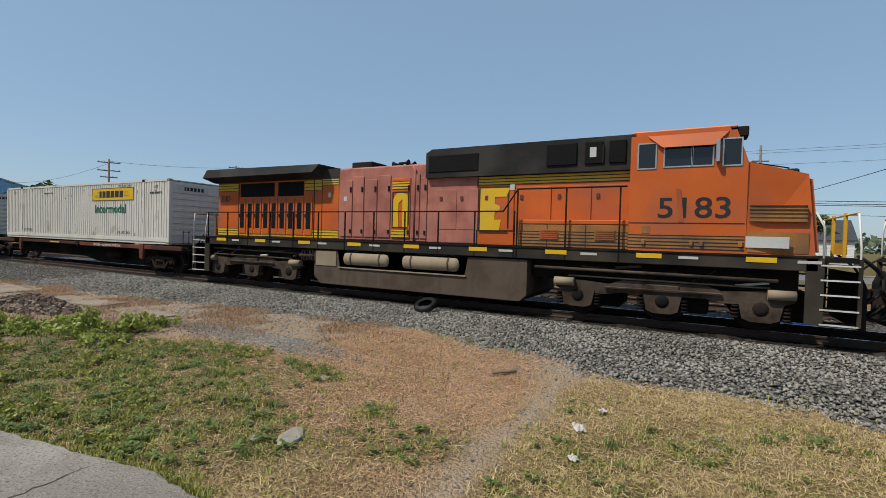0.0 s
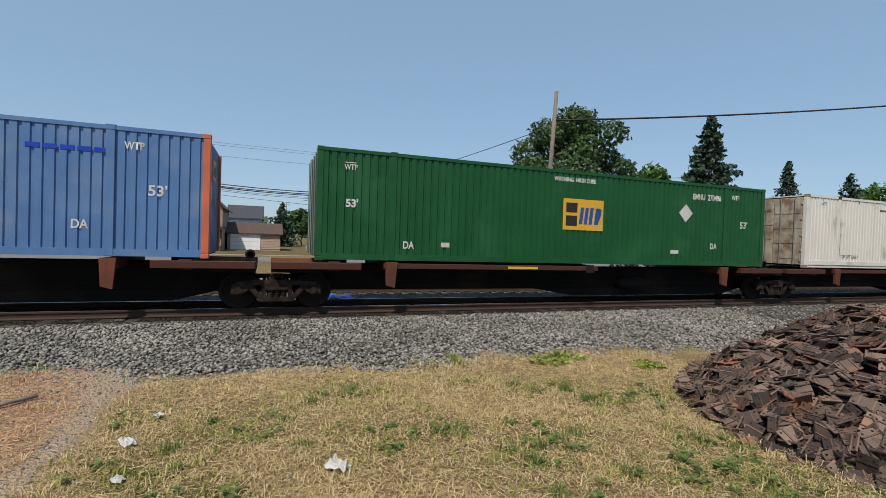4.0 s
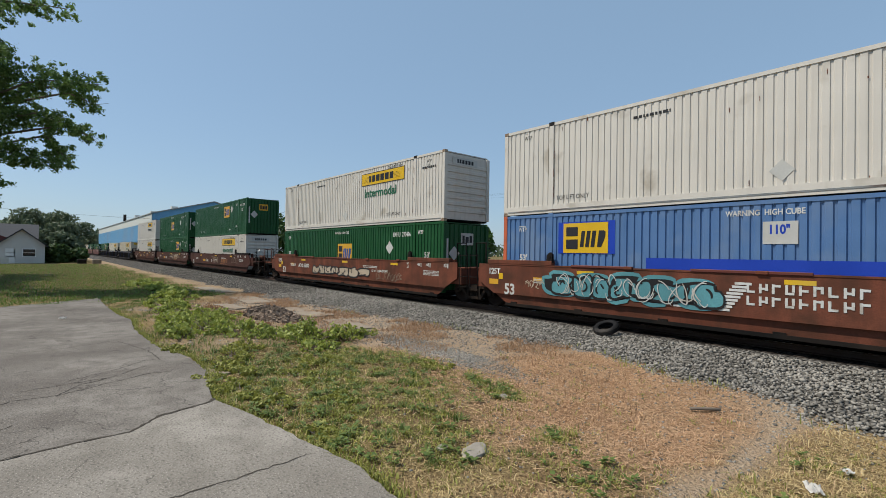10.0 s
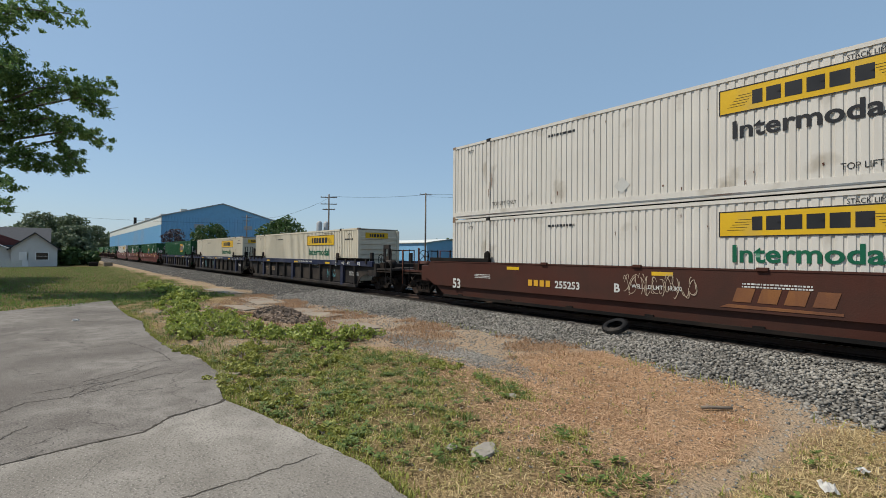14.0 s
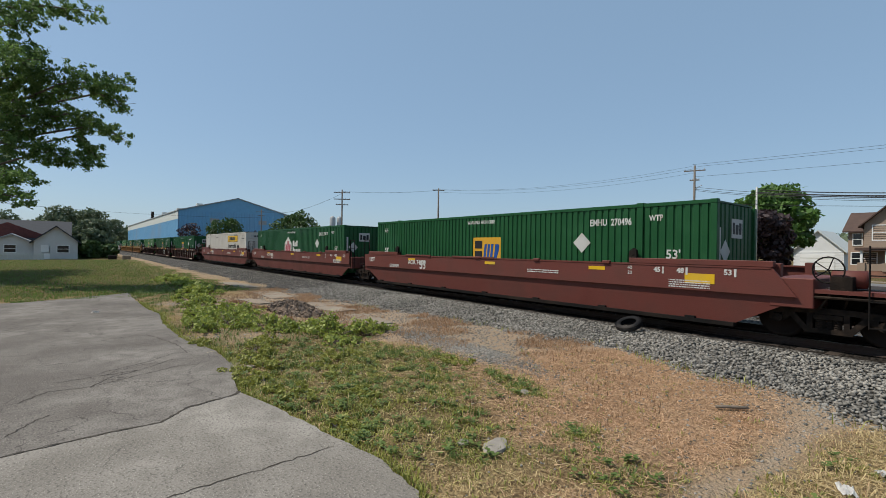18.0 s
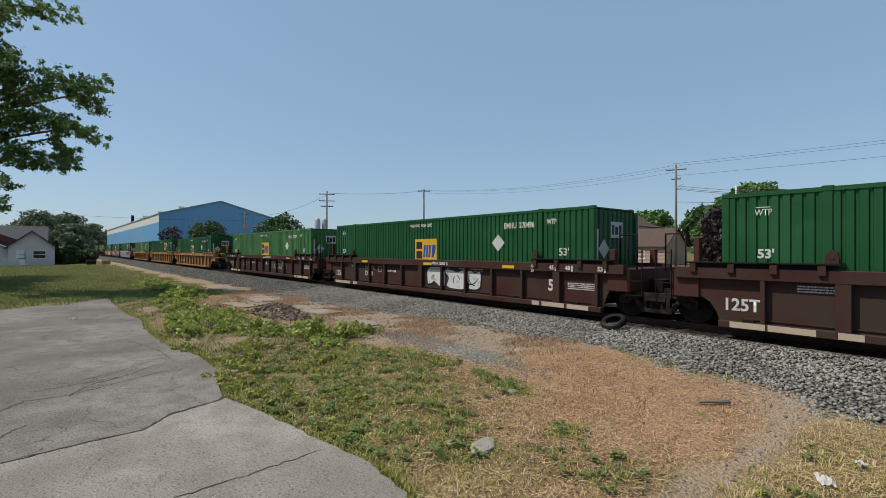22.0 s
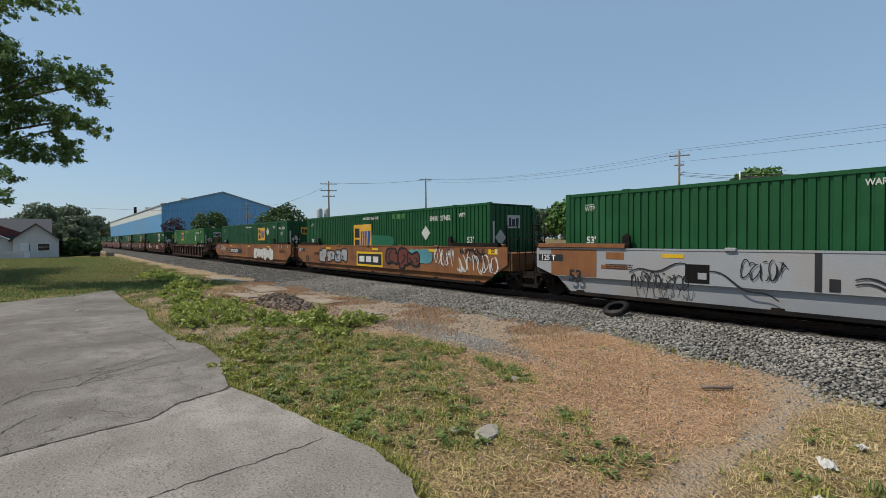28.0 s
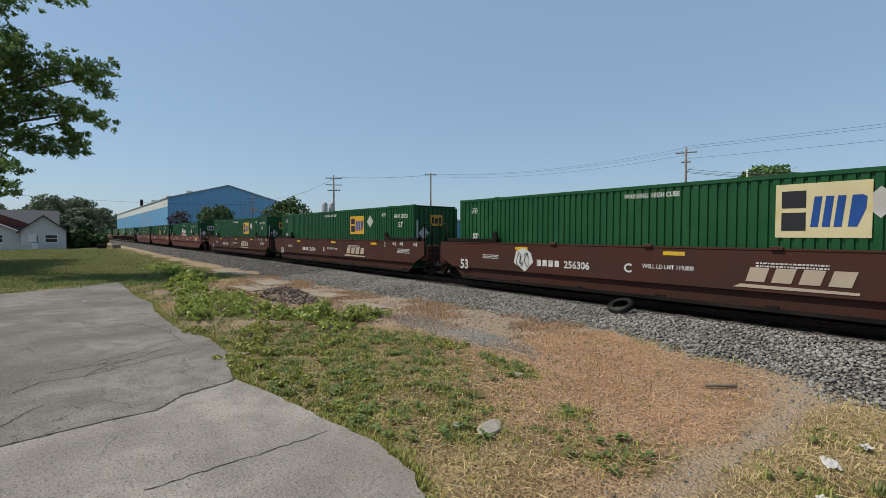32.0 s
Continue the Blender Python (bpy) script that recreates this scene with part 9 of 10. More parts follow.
def utility_vehicle():
    """The corner of a parked vehicle: hood, fender, amber lamp, mirror on a white bracket."""
    V = thing("utility_vehicle", "parked dark green utility vehicle with amber lamp", "vehicle", m=pose(0, 0, 0))
    paint = mat("dark_green_enamel", (0.035, 0.075, 0.062), 0.35, var=0.15, bump=0.03, coat=0.4)
    amber = mat("amber_lens", (0.36, 0.085, 0.015), 0.3, var=0.1, bump=0)
    white = mat("chipped_white_pipe", (0.68, 0.65, 0.58), 0.5, var=0.08, dirt=(0.25, 0.11, 0.05), amount=0.2, dscale=14)
    mirror = mat("mirror_back", (0.012, 0.012, 0.013), 0.25, var=0.2, bump=0)
    # hood: a rounded corner that points away from the yard
    edge = [(2.0, 0.72), (2.14, 0.76), (2.32, 0.745), (2.47, 0.67), (2.54, 0.5), (2.56, 0.3), (2.56, -0.9), (1.75, -0.9), (1.7, 0.2)]
    bm = bmesh.new()
    rings = []
    for grow, z in ((0.06, 0.3), (0.06, 0.80), (0.045, 0.86), (0.02, 0.92), (0.0, 0.945), (-0.07, 0.968), (-0.2, 0.978)):
        rings.append([bm.verts.new((2.15 + (x - 2.15) * (1 + grow), -0.1 + (y + 0.1) * (1 + grow), z)) for x, y in edge])
    for a, b in zip(rings, rings[1:]):
        for k in range(len(edge)):
            bm.faces.new((a[k], b[k], b[(k + 1) % len(edge)], a[(k + 1) % len(edge)]))
    bm.faces.new(rings[-1])
    bmesh.ops.recalc_face_normals(bm, faces=bm.faces[:])
    part("hood", bm, paint, V, "rounded dark green hood", smooth=True)
    part("body", boxm(1.75, 2.5, -0.85, 0.6, 0.0, 0.32), paint, V)
    part("lamp_base", lathe(bmesh.new(), [(0.955, 0.01), (0.955, 0.06), (0.975, 0.06), (0.982, 0.052)], "Z", 24, (2.42, 0.556, 0)), white, V, "white lamp rim")
    part("amber_lamp", lathe(bmesh.new(), [(0.978, 0.05), (1.0, 0.049), (1.018, 0.04), (1.03, 0.024), (1.034, 0.003)], "Z", 24, (2.42, 0.556, 0)), amber, V, "rounded amber lens", smooth=True)
    bm = bmesh.new()
    pipe(bm, [(2.054, 1.072, 0.80), (2.054, 1.072, 0.93), (2.057, 1.072, 0.99), (2.062, 1.068, 1.007), (2.075, 1.058, 1.018), (2.095, 1.042, 1.02), (2.187, 0.914, 0.974), (2.273, 0.791, 0.926), (2.32, 0.71, 0.9)], 0.0125, 12)
    part("mirror_bracket", bm, white, V, "chipped white bent pipe bracket")
    part("bracket_joint", rod(bmesh.new(), (2.187, 0.914, 0.88), (2.187, 0.914, 0.992), 0.013, 10), M["rusty"], V)
    def rounded(w, h, y0, y1):
        ring = []
        for k in range(28):
            t = k * math.tau / 28
            ring.append((w * math.copysign(abs(math.cos(t)) ** 0.45, math.cos(t)), -0.072 + h * math.copysign(abs(math.sin(t)) ** 0.45, math.sin(t))))
        bm = slab(bmesh.new(), ring, y0, y1)
        bmesh.ops.recalc_face_normals(bm, faces=bm.faces[:])
        return bm
    h = part("mirror_head", rounded(0.104, 0.112, -0.018, 0.03), white, V, "white rimmed rounded mirror housing", at=pose(2.035, 1.09, 0.875, 6, 8, -55))
    part("mirror_glass", rounded(0.094, 0.102, -0.024, -0.012), mirror, h, "dark mirror glass")
    r = part("round_mirror", lathe(bmesh.new(), [(-0.012, 0.002), (-0.012, 0.056), (0.0, 0.062), (0.012, 0.05), (0.015, 0.002)], "Y", 24), white, V, "white rimmed round spot mirror", at=pose(2.189, 0.935, 0.817, 0, 0, -55))
    part("spot_glass", lathe(bmesh.new(), [(-0.0125, 0.002), (-0.0145, 0.05), (-0.012, 0.053)], "Y", 24), mirror, r)
    for x, y in ((2.05, 0.5), (2.05, -0.7)):
        t = part("wheel", lathe(bmesh.new(), [(y - 0.1, 0.1), (y - 0.1, 0.3), (y - 0.06, 0.34), (y + 0.06, 0.34), (y + 0.1, 0.3), (y + 0.1, 0.1)], "Y", 24, (x + 0.2, 0, GROUND + 0.385)), M["rubber"], V)


# ---- buildings, poles and trees ----
BM = dict(
    blue_sun=mat("blue_sheet_wall", (0.16, 0.37, 0.57), 0.6, var=0.08, dirt=(0.2, 0.33, 0.47), amount=0.25, dscale=0.08, streak=0.2, bump=0.1),
    pale=mat("pale_sheet_band", (0.55, 0.56, 0.52), 0.6, var=0.08, bump=0.05),
    roof_grey=mat("grey_metal_roof", (0.32, 0.33, 0.33), 0.5, var=0.1),
    siding=mat("tan_siding", (0.29, 0.22, 0.165), 0.8, var=0.08, bump=0.05),
    peach=mat("peach_siding", (0.36, 0.26, 0.195), 0.8, var=0.08, bump=0.05),
    grey_wall=mat("light_grey_siding", (0.55, 0.54, 0.52), 0.75, var=0.06, bump=0.05),
    white=mat("white_siding", (0.66, 0.67, 0.66), 0.75, var=0.06, bump=0.05),
    greyblue=mat("grey_blue_siding", (0.40, 0.45, 0.52), 0.75, var=0.06, bump=0.05),
    shingle=mat("brown_shingles", (0.09, 0.058, 0.047), 0.9, var=0.25, scale=2, fine=8, bump=0.4),
    slate=mat("grey_shingles", (0.055, 0.058, 0.065), 0.9, var=0.25, scale=2, fine=8, bump=0.4),
    redroof=mat("dark_red_shingles", (0.13, 0.045, 0.04), 0.9, var=0.25, scale=2, fine=8, bump=0.4),
    trim=mat("white_trim", (0.74, 0.74, 0.72), 0.6, var=0.05, bump=0),
    brick=mat("house_brick", (0.26, 0.13, 0.09), 0.9, var=0.25, fine=10, bump=0.4),
    door=mat("green_grey_door", (0.16, 0.2, 0.18), 0.6, var=0.1),
)


def gable(bm, x0, x1, y0, y1, z0, z1, zr, along="x"):
    """A walled block with a gable end; the ridge runs along x or y."""
    if along == "x":
        o = [(y0, z0), (y1, z0), (y1, z1), ((y0 + y1) / 2, zr), (y0, z1)]
        a = [bm.verts.new((x0, y, z)) for y, z in o]
        b = [bm.verts.new((x1, y, z)) for y, z in o]
    else:
        o = [(x0, z0), (x1, z0), (x1, z1), ((x0 + x1) / 2, zr), (x0, z1)]
        a = [bm.verts.new((x, y0, z)) for x, z in o]
        b = [bm.verts.new((x, y1, z)) for x, z in o]
    bm.faces.new(a)
    bm.faces.new(b[::-1])
    for k in range(5):
        bm.faces.new((a[k], a[(k + 1) % 5], b[(k + 1) % 5], b[k]))
    bmesh.ops.recalc_face_normals(bm, faces=bm.faces[:])
    return bm


def roof(house, x0, x1, y0, y1, z1, zr, along, material, over=0.45, thick=0.18):
    """Two roof slopes with eaves, each a part."""
    for s in (-1, 1):
        bm = bmesh.new()
        if along == "x":
            m, e = (y0 + y1) / 2, (y0 if s < 0 else y1)
            d = (zr - z1) / abs(m - e)
            ee = e + s * over
            q = [(x0 - over, m, zr), (x1 + over, m, zr), (x1 + over, ee, z1 - d * over), (x0 - over, ee, z1 - d * over)]
        else:
            m, e = (x0 + x1) / 2, (x0 if s < 0 else x1)
            d = (zr - z1) / abs(m - e)
            ee = e + s * over
            q = [(m, y0 - over, zr), (m, y1 + over, zr), (ee, y1 + over, z1 - d * over), (ee, y0 - over, z1 - d * over)]
        hexa(bm, [(a, b, c + 0.02) for a, b, c in q] + [(a, b, c + thick) for a, b, c in q])
        bmesh.ops.recalc_face_normals(bm, faces=bm.faces[:])
        part("roof_slope", bm, material, house)


def window_on(house, face, u, v, at, w, h, material=None, bars_n=1):
    """A framed window on a wall. face '-y' or '+x': u runs along the wall, at is the wall's place."""
    f = 0.09
    def turn(a, b, c, d, e, g):
        if face == "-y":
            return boxm(a, b, at - g, at - e, c, d)
        if face == "+x":
            return boxm(at + e, at + g, a, b, c, d)
    w0 = part("window", turn(u - w / 2, u + w / 2, v, v + h, -0.02, 0.02), glass, house)
    for q in ((u - w / 2 - f, u + w / 2 + f, v - f, v), (u - w / 2 - f, u + w / 2 + f, v + h, v + h + f), (u - w / 2 - f, u - w / 2, v, v + h), (u + w / 2, u + w / 2 + f, v, v + h), (u - w / 2, u + w / 2, v + h / 2 - 0.03, v + h / 2 + 0.03)):
        part("frame", turn(*q, 0.0, 0.06), material or BM["trim"], w0)


def clapboards(house, x0, x1, z0, z1, y, material, step=0.22):
    """Overlapping boards on a wall that faces the tracks."""
    bm = bmesh.new()
    z = z0
    while z < z1:
        t = min(step, z1 - z)
        hexa(bm, [(x0, y - 0.045, z), (x1, y - 0.045, z), (x1, y, z), (x0, y, z), (x0, y - 0.012, z + t), (x1, y - 0.012, z + t), (x1, y, z + t), (x0, y, z + t)])
        z += step
    tagged(part("clapboard_face", bm, material, house), kind="stuff")


def tan_house():
    """Two storeys with a gable and a porch towards the tracks."""
    G = GROUND
    H = thing("house", "two-storey tan clapboard house with a front porch", "house", m=pose(0, 0, 0))
    x0, x1, y0, y1 = -11.4, -5.3, 66.0, 76
    part("wall", gable(bmesh.new(), x0, x1, y0, y1, G, 5.2, 8.15, "y"), BM["siding"], H, "tan clapboard wall")
    clapboards(H, x0, x1, G + 0.3, 5.2, y0, BM["siding"])
    roof(H, x0, x1, y0, y1, 5.2, 8.15, "y", BM["shingle"])
    for u in (-10.2, -6.6):
        window_on(H, "-y", u, 3.5, y0, 1.0, 1.5)
    window_on(H, "-y", -8.35, 5.9, y0, 0.9, 1.3)
    part("porch_roof", boxm(x0 - 0.3, x1 + 0.3, y0 - 2.6, y0, 2.35, 2.65), BM["shingle"], H)
    part("porch_floor", boxm(x0, x1, y0 - 2.4, y0, G, 0.25), BM["brick"], H)
    for k in range(4):
        x = x0 + 0.2 + k * 1.9
        part("porch_post", boxm(x - 0.1, x + 0.1, y0 - 2.4, y0 - 2.2, 0.25, 2.35), BM["trim"], H)
        part("porch_pier", boxm(x - 0.3, x + 0.3, y0 - 2.5, y0 - 2.0, 0.25, 1.1), BM["siding"], H)
    part("porch_rail", boxm(x0, -8.4, y0 - 2.35, y0 - 2.25, 0.3, 1.0), BM["siding"], H)
    part("front_door", boxm(-7.6, -6.6, y0 - 0.08, y0, 0.25, 2.3), BM["door"], H)
    window_on(H, "-y", -11.4, 0.9, y0, 2.0, 1.2)
    for k in range(3):
        part("step", boxm(-8.3, -6.0, y0 - 3.3 + 0.3 * k, y0 - 2.4, G, G + 0.2 * (k + 1)), BM["brick"], H)
    part("wing", gable(bmesh.new(), -13.1, -11.4, 68, 75, G, 4.6, 6.6, "x"), BM["peach"], H)
    roof(H, -13.1, -11.4, 68, 75, 4.6, 6.6, "x", BM["shingle"])
    window_on(H, "-y", -12.3, 3.0, 68, 0.7, 1.2)


def plain_house(label, x0, x1, y0, y1, eave, ridge, along, wall, roofing, windows=(), name="house", door=None, garage=None, chimney=None, shutters=False):
    H = thing(name, label, "house" if name == "house" else name)
    part("wall", gable(bmesh.new(), x0, x1, y0, y1, GROUND, eave, ridge, along), wall, H)
    clapboards(H, x0, x1, GROUND + 0.2, eave, y0, wall)
    roof(H, x0, x1, y0, y1, eave, ridge, along, roofing, 0.35)
    for u, v, w, h in windows:
        window_on(H, "-y", u, v, y0, w, h)
        for e in (-1, 1) if shutters else ():
            part("shutter", boxm(u + e * (w / 2 + 0.28) - 0.18, u + e * (w / 2 + 0.28) + 0.18, y0 - 0.09, y0 - 0.05, v, v + h), BM["redroof"], H, "dark red shutter")
    if shutters:
        part("porch_roof", boxm(x0 + 3.0, x1 + 0.4, y0 - 2.2, y0, 2.6, 2.85, 0.03), roofing, H)
    if door:
        part("door", boxm(door, door + 1.0, y0 - 0.08, y0, GROUND, 1.7), BM["door"], H)
    if garage:
        g = part("garage_door", boxm(garage[0], garage[1], y0 - 0.09, y0, GROUND + 0.05, 1.9), BM["trim"], H)
        for k in range(1, 4):
            part("panel_joint", boxm(garage[0], garage[1], y0 - 0.1, y0 - 0.088, GROUND + 0.56 * k, GROUND + 0.6 * k), BM["pale"], g)
    if chimney:
        part("chimney", boxm(chimney[0] - 0.35, chimney[0] + 0.35, chimney[1] - 0.35, chimney[1] + 0.35, eave, ridge + 0.9), BM["brick"], H)
    return H


def white_house_left():
    """Low white house with a front wing, end on to the yard."""
    G = -0.55
    H = thing("house", "low pale grey clapboard house with grey roof behind a fence", "house")
    part("wall", gable(bmesh.new(), -106, -95, -16, -0.8, G, 2.6, 5.4, "y"), BM["grey_wall"], H)
    roof(H, -106, -95, -16, -0.8, 2.6, 5.4, "y", BM["slate"])
    part("front_wing", gable(bmesh.new(), -95, -89, -4.6, 0.4, G, 2.25, 4.35, "x"), BM["grey_wall"], H)
    roof(H, -95, -89, -4.6, 0.4, 2.25, 4.35, "x", BM["slate"])
    part("porch", gable(bmesh.new(), -95, -90.5, -9.5, -4.7, G, 1.9, 3.1, "x"), BM["grey_wall"], H)
    roof(H, -95, -90.5, -9.5, -4.7, 1.9, 3.1, "x", BM["roof_grey"])
    part("gable_peak", gable(bmesh.new(), -94.98, -94.9, -12.5, -3.2, 2.6, 3.0, 5.0, "x"), BM["redroof"], H)
    for u, w in ((-1.3, 1.3), (-3.3, 0.8)):
        window_on(H, "+x", u, 0.6, -89, w, 1.0)
    part("door", boxm(-89.0, -88.94, -3.7, -2.8, G, 1.6), BM["trim"], H)
    window_on(H, "+x", -7.2, 0.6, -90.5, 1.2, 1.0)
    F = thing("fence", "low grey wooden picket fence before the white house", "fence")
    for k in range(26):
        place("picket", sheet(("picket",), lambda: boxm(-0.04, 0.04, -0.17, 0.17, G, 0.55)), BM["pale"], F, at=pose(-86.5, -14 + k * 0.42, 0))
    part("fence_rail", boxm(-86.44, -86.4, -14, -3.4, 0.2, 0.3), BM["pale"], F)


def blue_works():
    """Long blue sheet-metal hall beside the tracks."""
    G = GROUND
    B = thing("factory_building", "long blue sheet-metal factory hall with low gable roof", "factory")
    x0, x1, y0, y1, e, r = -300, -147, 22.5, 53.5, 11.6, 15.9
    part("wall", gable(bmesh.new(), x0, x1, y0, y1, G, e, r, "x"), BM["blue_sun"], B, "blue corrugated sheet wall")
    bm = corrugated(x1 - x0, G, e - 2.3, 0.75, 0.06)
    tagged(part("side_sheeting", bm, BM["blue_sun"], B, at=pose((x0 + x1) / 2, y0 - 0.08, 0)), kind="stuff")
    part("pale_band", boxm(x0, x1, y0 - 0.1, y0, e - 2.3, e - 0.1), BM["pale"], B, "pale translucent strip under the eave")
    bm = corrugated(y1 - y0 - 0.2, G, e, 0.75, 0.06)
    tagged(part("end_sheeting", bm, BM["blue_sun"], B, at=pose(x1 + 0.1, (y0 + y1) / 2, 0, 0, 0, 90)), kind="stuff")
    roof(B, x0, x1, y0, y1, e, r, "x", BM["roof_grey"], 0.3, 0.3)
    for x, y, h in ((-175, 33, 1.2), (-200, 31, 1.0), (-230, 30, 1.0)):
        part("roof_vent", boxm(x - 0.9, x + 0.9, y - 0.9, y + 0.9, 13, r + h - 1.0), BM["pale"], B)
    part("chimney_pipe", rod(bmesh.new(), (-215, 24, 11), (-215, 24, 15), 0.5, 10), M["dark"], B)
    for y in (30.5, 44):
        part("end_panel", boxm(x1 + 0.12, x1 + 0.18, y, y + 2.4, 8.6, 9.8), BM["roof_grey"], B)
    S = thing("storage_silo", "pair of slim grey storage silos", "silo")
    for x, y in ((-152, 70.6), (-152, 73.2)):
        part("silo_shell", lathe(bmesh.new(), [(G, 1.0), (12.2, 1.0), (12.8, 0.5), (12.9, 0.02)], "Z", 20, (x, y, 0)), BM["roof_grey"], S)
    plain_house("white metal shed with a shallow roof", -150, -118, 62, 78, 4.6, 6.2, "x", BM["white"], BM["roof_grey"], name="shed")
    plain_house("light blue warehouse with white roof", -104, -80, 62, 74, 4.2, 5.0, "x", BM["blue_sun"], BM["pale"], name="warehouse")


def utility_pole(x, y, top, label, arms=(), lean=(0, 0), r=0.16, transformer=False, light=False, wood=None):
    P = thing("utility_pole", label, "utility pole", m=pose(x, y, GROUND))
    h = top - GROUND
    part("pole", rod(bmesh.new(), (0, 0, -0.3), (lean[0], lean[1], h), r, 10, r * 0.7), wood or SM["pole"], P, "weathered upright pole")
    for z, w, ang in arms:
        a = part("crossarm", boxm(-w / 2, w / 2, -0.06, 0.06, -0.06, 0.06), SM["pole"], P, at=pose(lean[0], lean[1], z - GROUND, 0, 0, ang))
        for k in (-0.45, -0.2, 0.2, 0.45):
            part("insulator", rod(bmesh.new(), (k * w, 0, 0.06), (k * w, 0, 0.2), 0.04, 6), M["grey_panel"], a)
    if transformer:
        part("transformer", lathe(bmesh.new(), [(h - 3.2, 0.02), (h - 3.2, 0.24), (h - 2.3, 0.24), (h - 2.25, 0.02)], "Z", 14, (0.4, 0, 0)), BM["pale"], P)
    if light:
        bm = bmesh.new()
        pipe(bm, [(0, 0, h - 3.0), (0.6, -0.5, h - 2.6), (1.2, -0.9, h - 2.5)], 0.03)
        part("lamp_arm", bm, M["steel"], P)
    return P


def cable(a, b, sag, r=0.02, label="black overhead cable", n=18):
    a, b = Vector(a), Vector(b)
    bm = bmesh.new()
    pts = [a.lerp(b, k / n) - Vector((0, 0, sag * 4 * (k / n) * (1 - k / n))) for k in range(n + 1)]
    pipe(bm, pts, r, 5)
    ob = part("overhead_cable", bm, SM["wire"])
    tagged(ob, label, "cable")


def poles_and_wires():
    T = "weathered wooden utility pole with crossarms"
    utility_pole(5.4, 57.2, 12.2, T, [(10.6, 1.6, 20)], light=True)
    utility_pole(-24.7, 56.5, 12.0, T, [(11.4, 2.2, 20), (10.3, 1.0, 20)], light=True)
    utility_pole(-18.6, 57.2, 9.0, "slim pale metal street pole", r=0.12, wood=M["grey_panel"])
    utility_pole(-71.2, 34.7, 11.5, T, [(11.0, 2.6, 60), (9.9, 2.6, 60), (9.0, 2.0, 60)])
    utility_pole(-59.4, 45.7, 11.6, "weathered wooden utility pole with one crossarm", [(11.3, 1.9, 60)])
    utility_pole(13.9, 21.6, 10.0, "tall leaning grey wooden utility pole", lean=(0.55, 0.0), r=0.14)
    utility_pole(13, 110, 12.2, T, [(11, 2.2, 10)])
    utility_pole(5.2, 150, 11.5, T, [(11, 2.2, 10)])
    utility_pole(-118, 36, 11.0, T, [(10.4, 2.4, 60), (9.5, 1.6, 60)])
    W = "black overhead cable sagging between poles"
    for dz, dy in ((0, -0.8), (0, 0.8), (-1.3, 0)):
        cable((-24.7, 56.5 + dy, 12.0 + dz), (70, 57 + dy, 13.5 + dz), 1.2, 0.013, W)
        cable((-59.4, 45.7 + dy * 0.6, 11.4 + dz * 0.3), (-24.7, 56.5 + dy, 11.8 + dz * 0.5), 1.0, 0.011, W)
    for dz in (0, -0.25, -0.4):
        cable((-18.6, 57.2, 8.7 + dz), (5.4, 57.2, 7.0 + dz), 0.5, 0.05, W)
        cable((5.4, 57.2, 6.6 + dz), (-24.7, 56.5, 9.5 + dz), 0.8, 0.02, W)
        cable((5.4, 57.2, 6.7 + dz), (60, 50, 7.5 + dz), 1.0, 0.03, W)
    cable((-24.7, 56.5, 7.6), (40, 56.8, 4.6), 0.8, 0.02, W)
    cable((-71.2, 34.7, 11.2), (-59.4, 45.7, 11.3), 0.3, 0.02, W)
    cable((-118, 36, 10.6), (-71.2, 34.7, 10.9), 1.5, 0.02, W)
    cable((-118, 36, 9.0), (-120, -30, 11.0), 1.3, 0.02, W)
    cable((14.3, 21.6, 8.45), (98.5, 9.0, 24.7), 1.9, 0.05, W, 40)
    cable((14.4, 21.6, 8.2), (3, 45, 5.0), 0.4, 0.02, W)


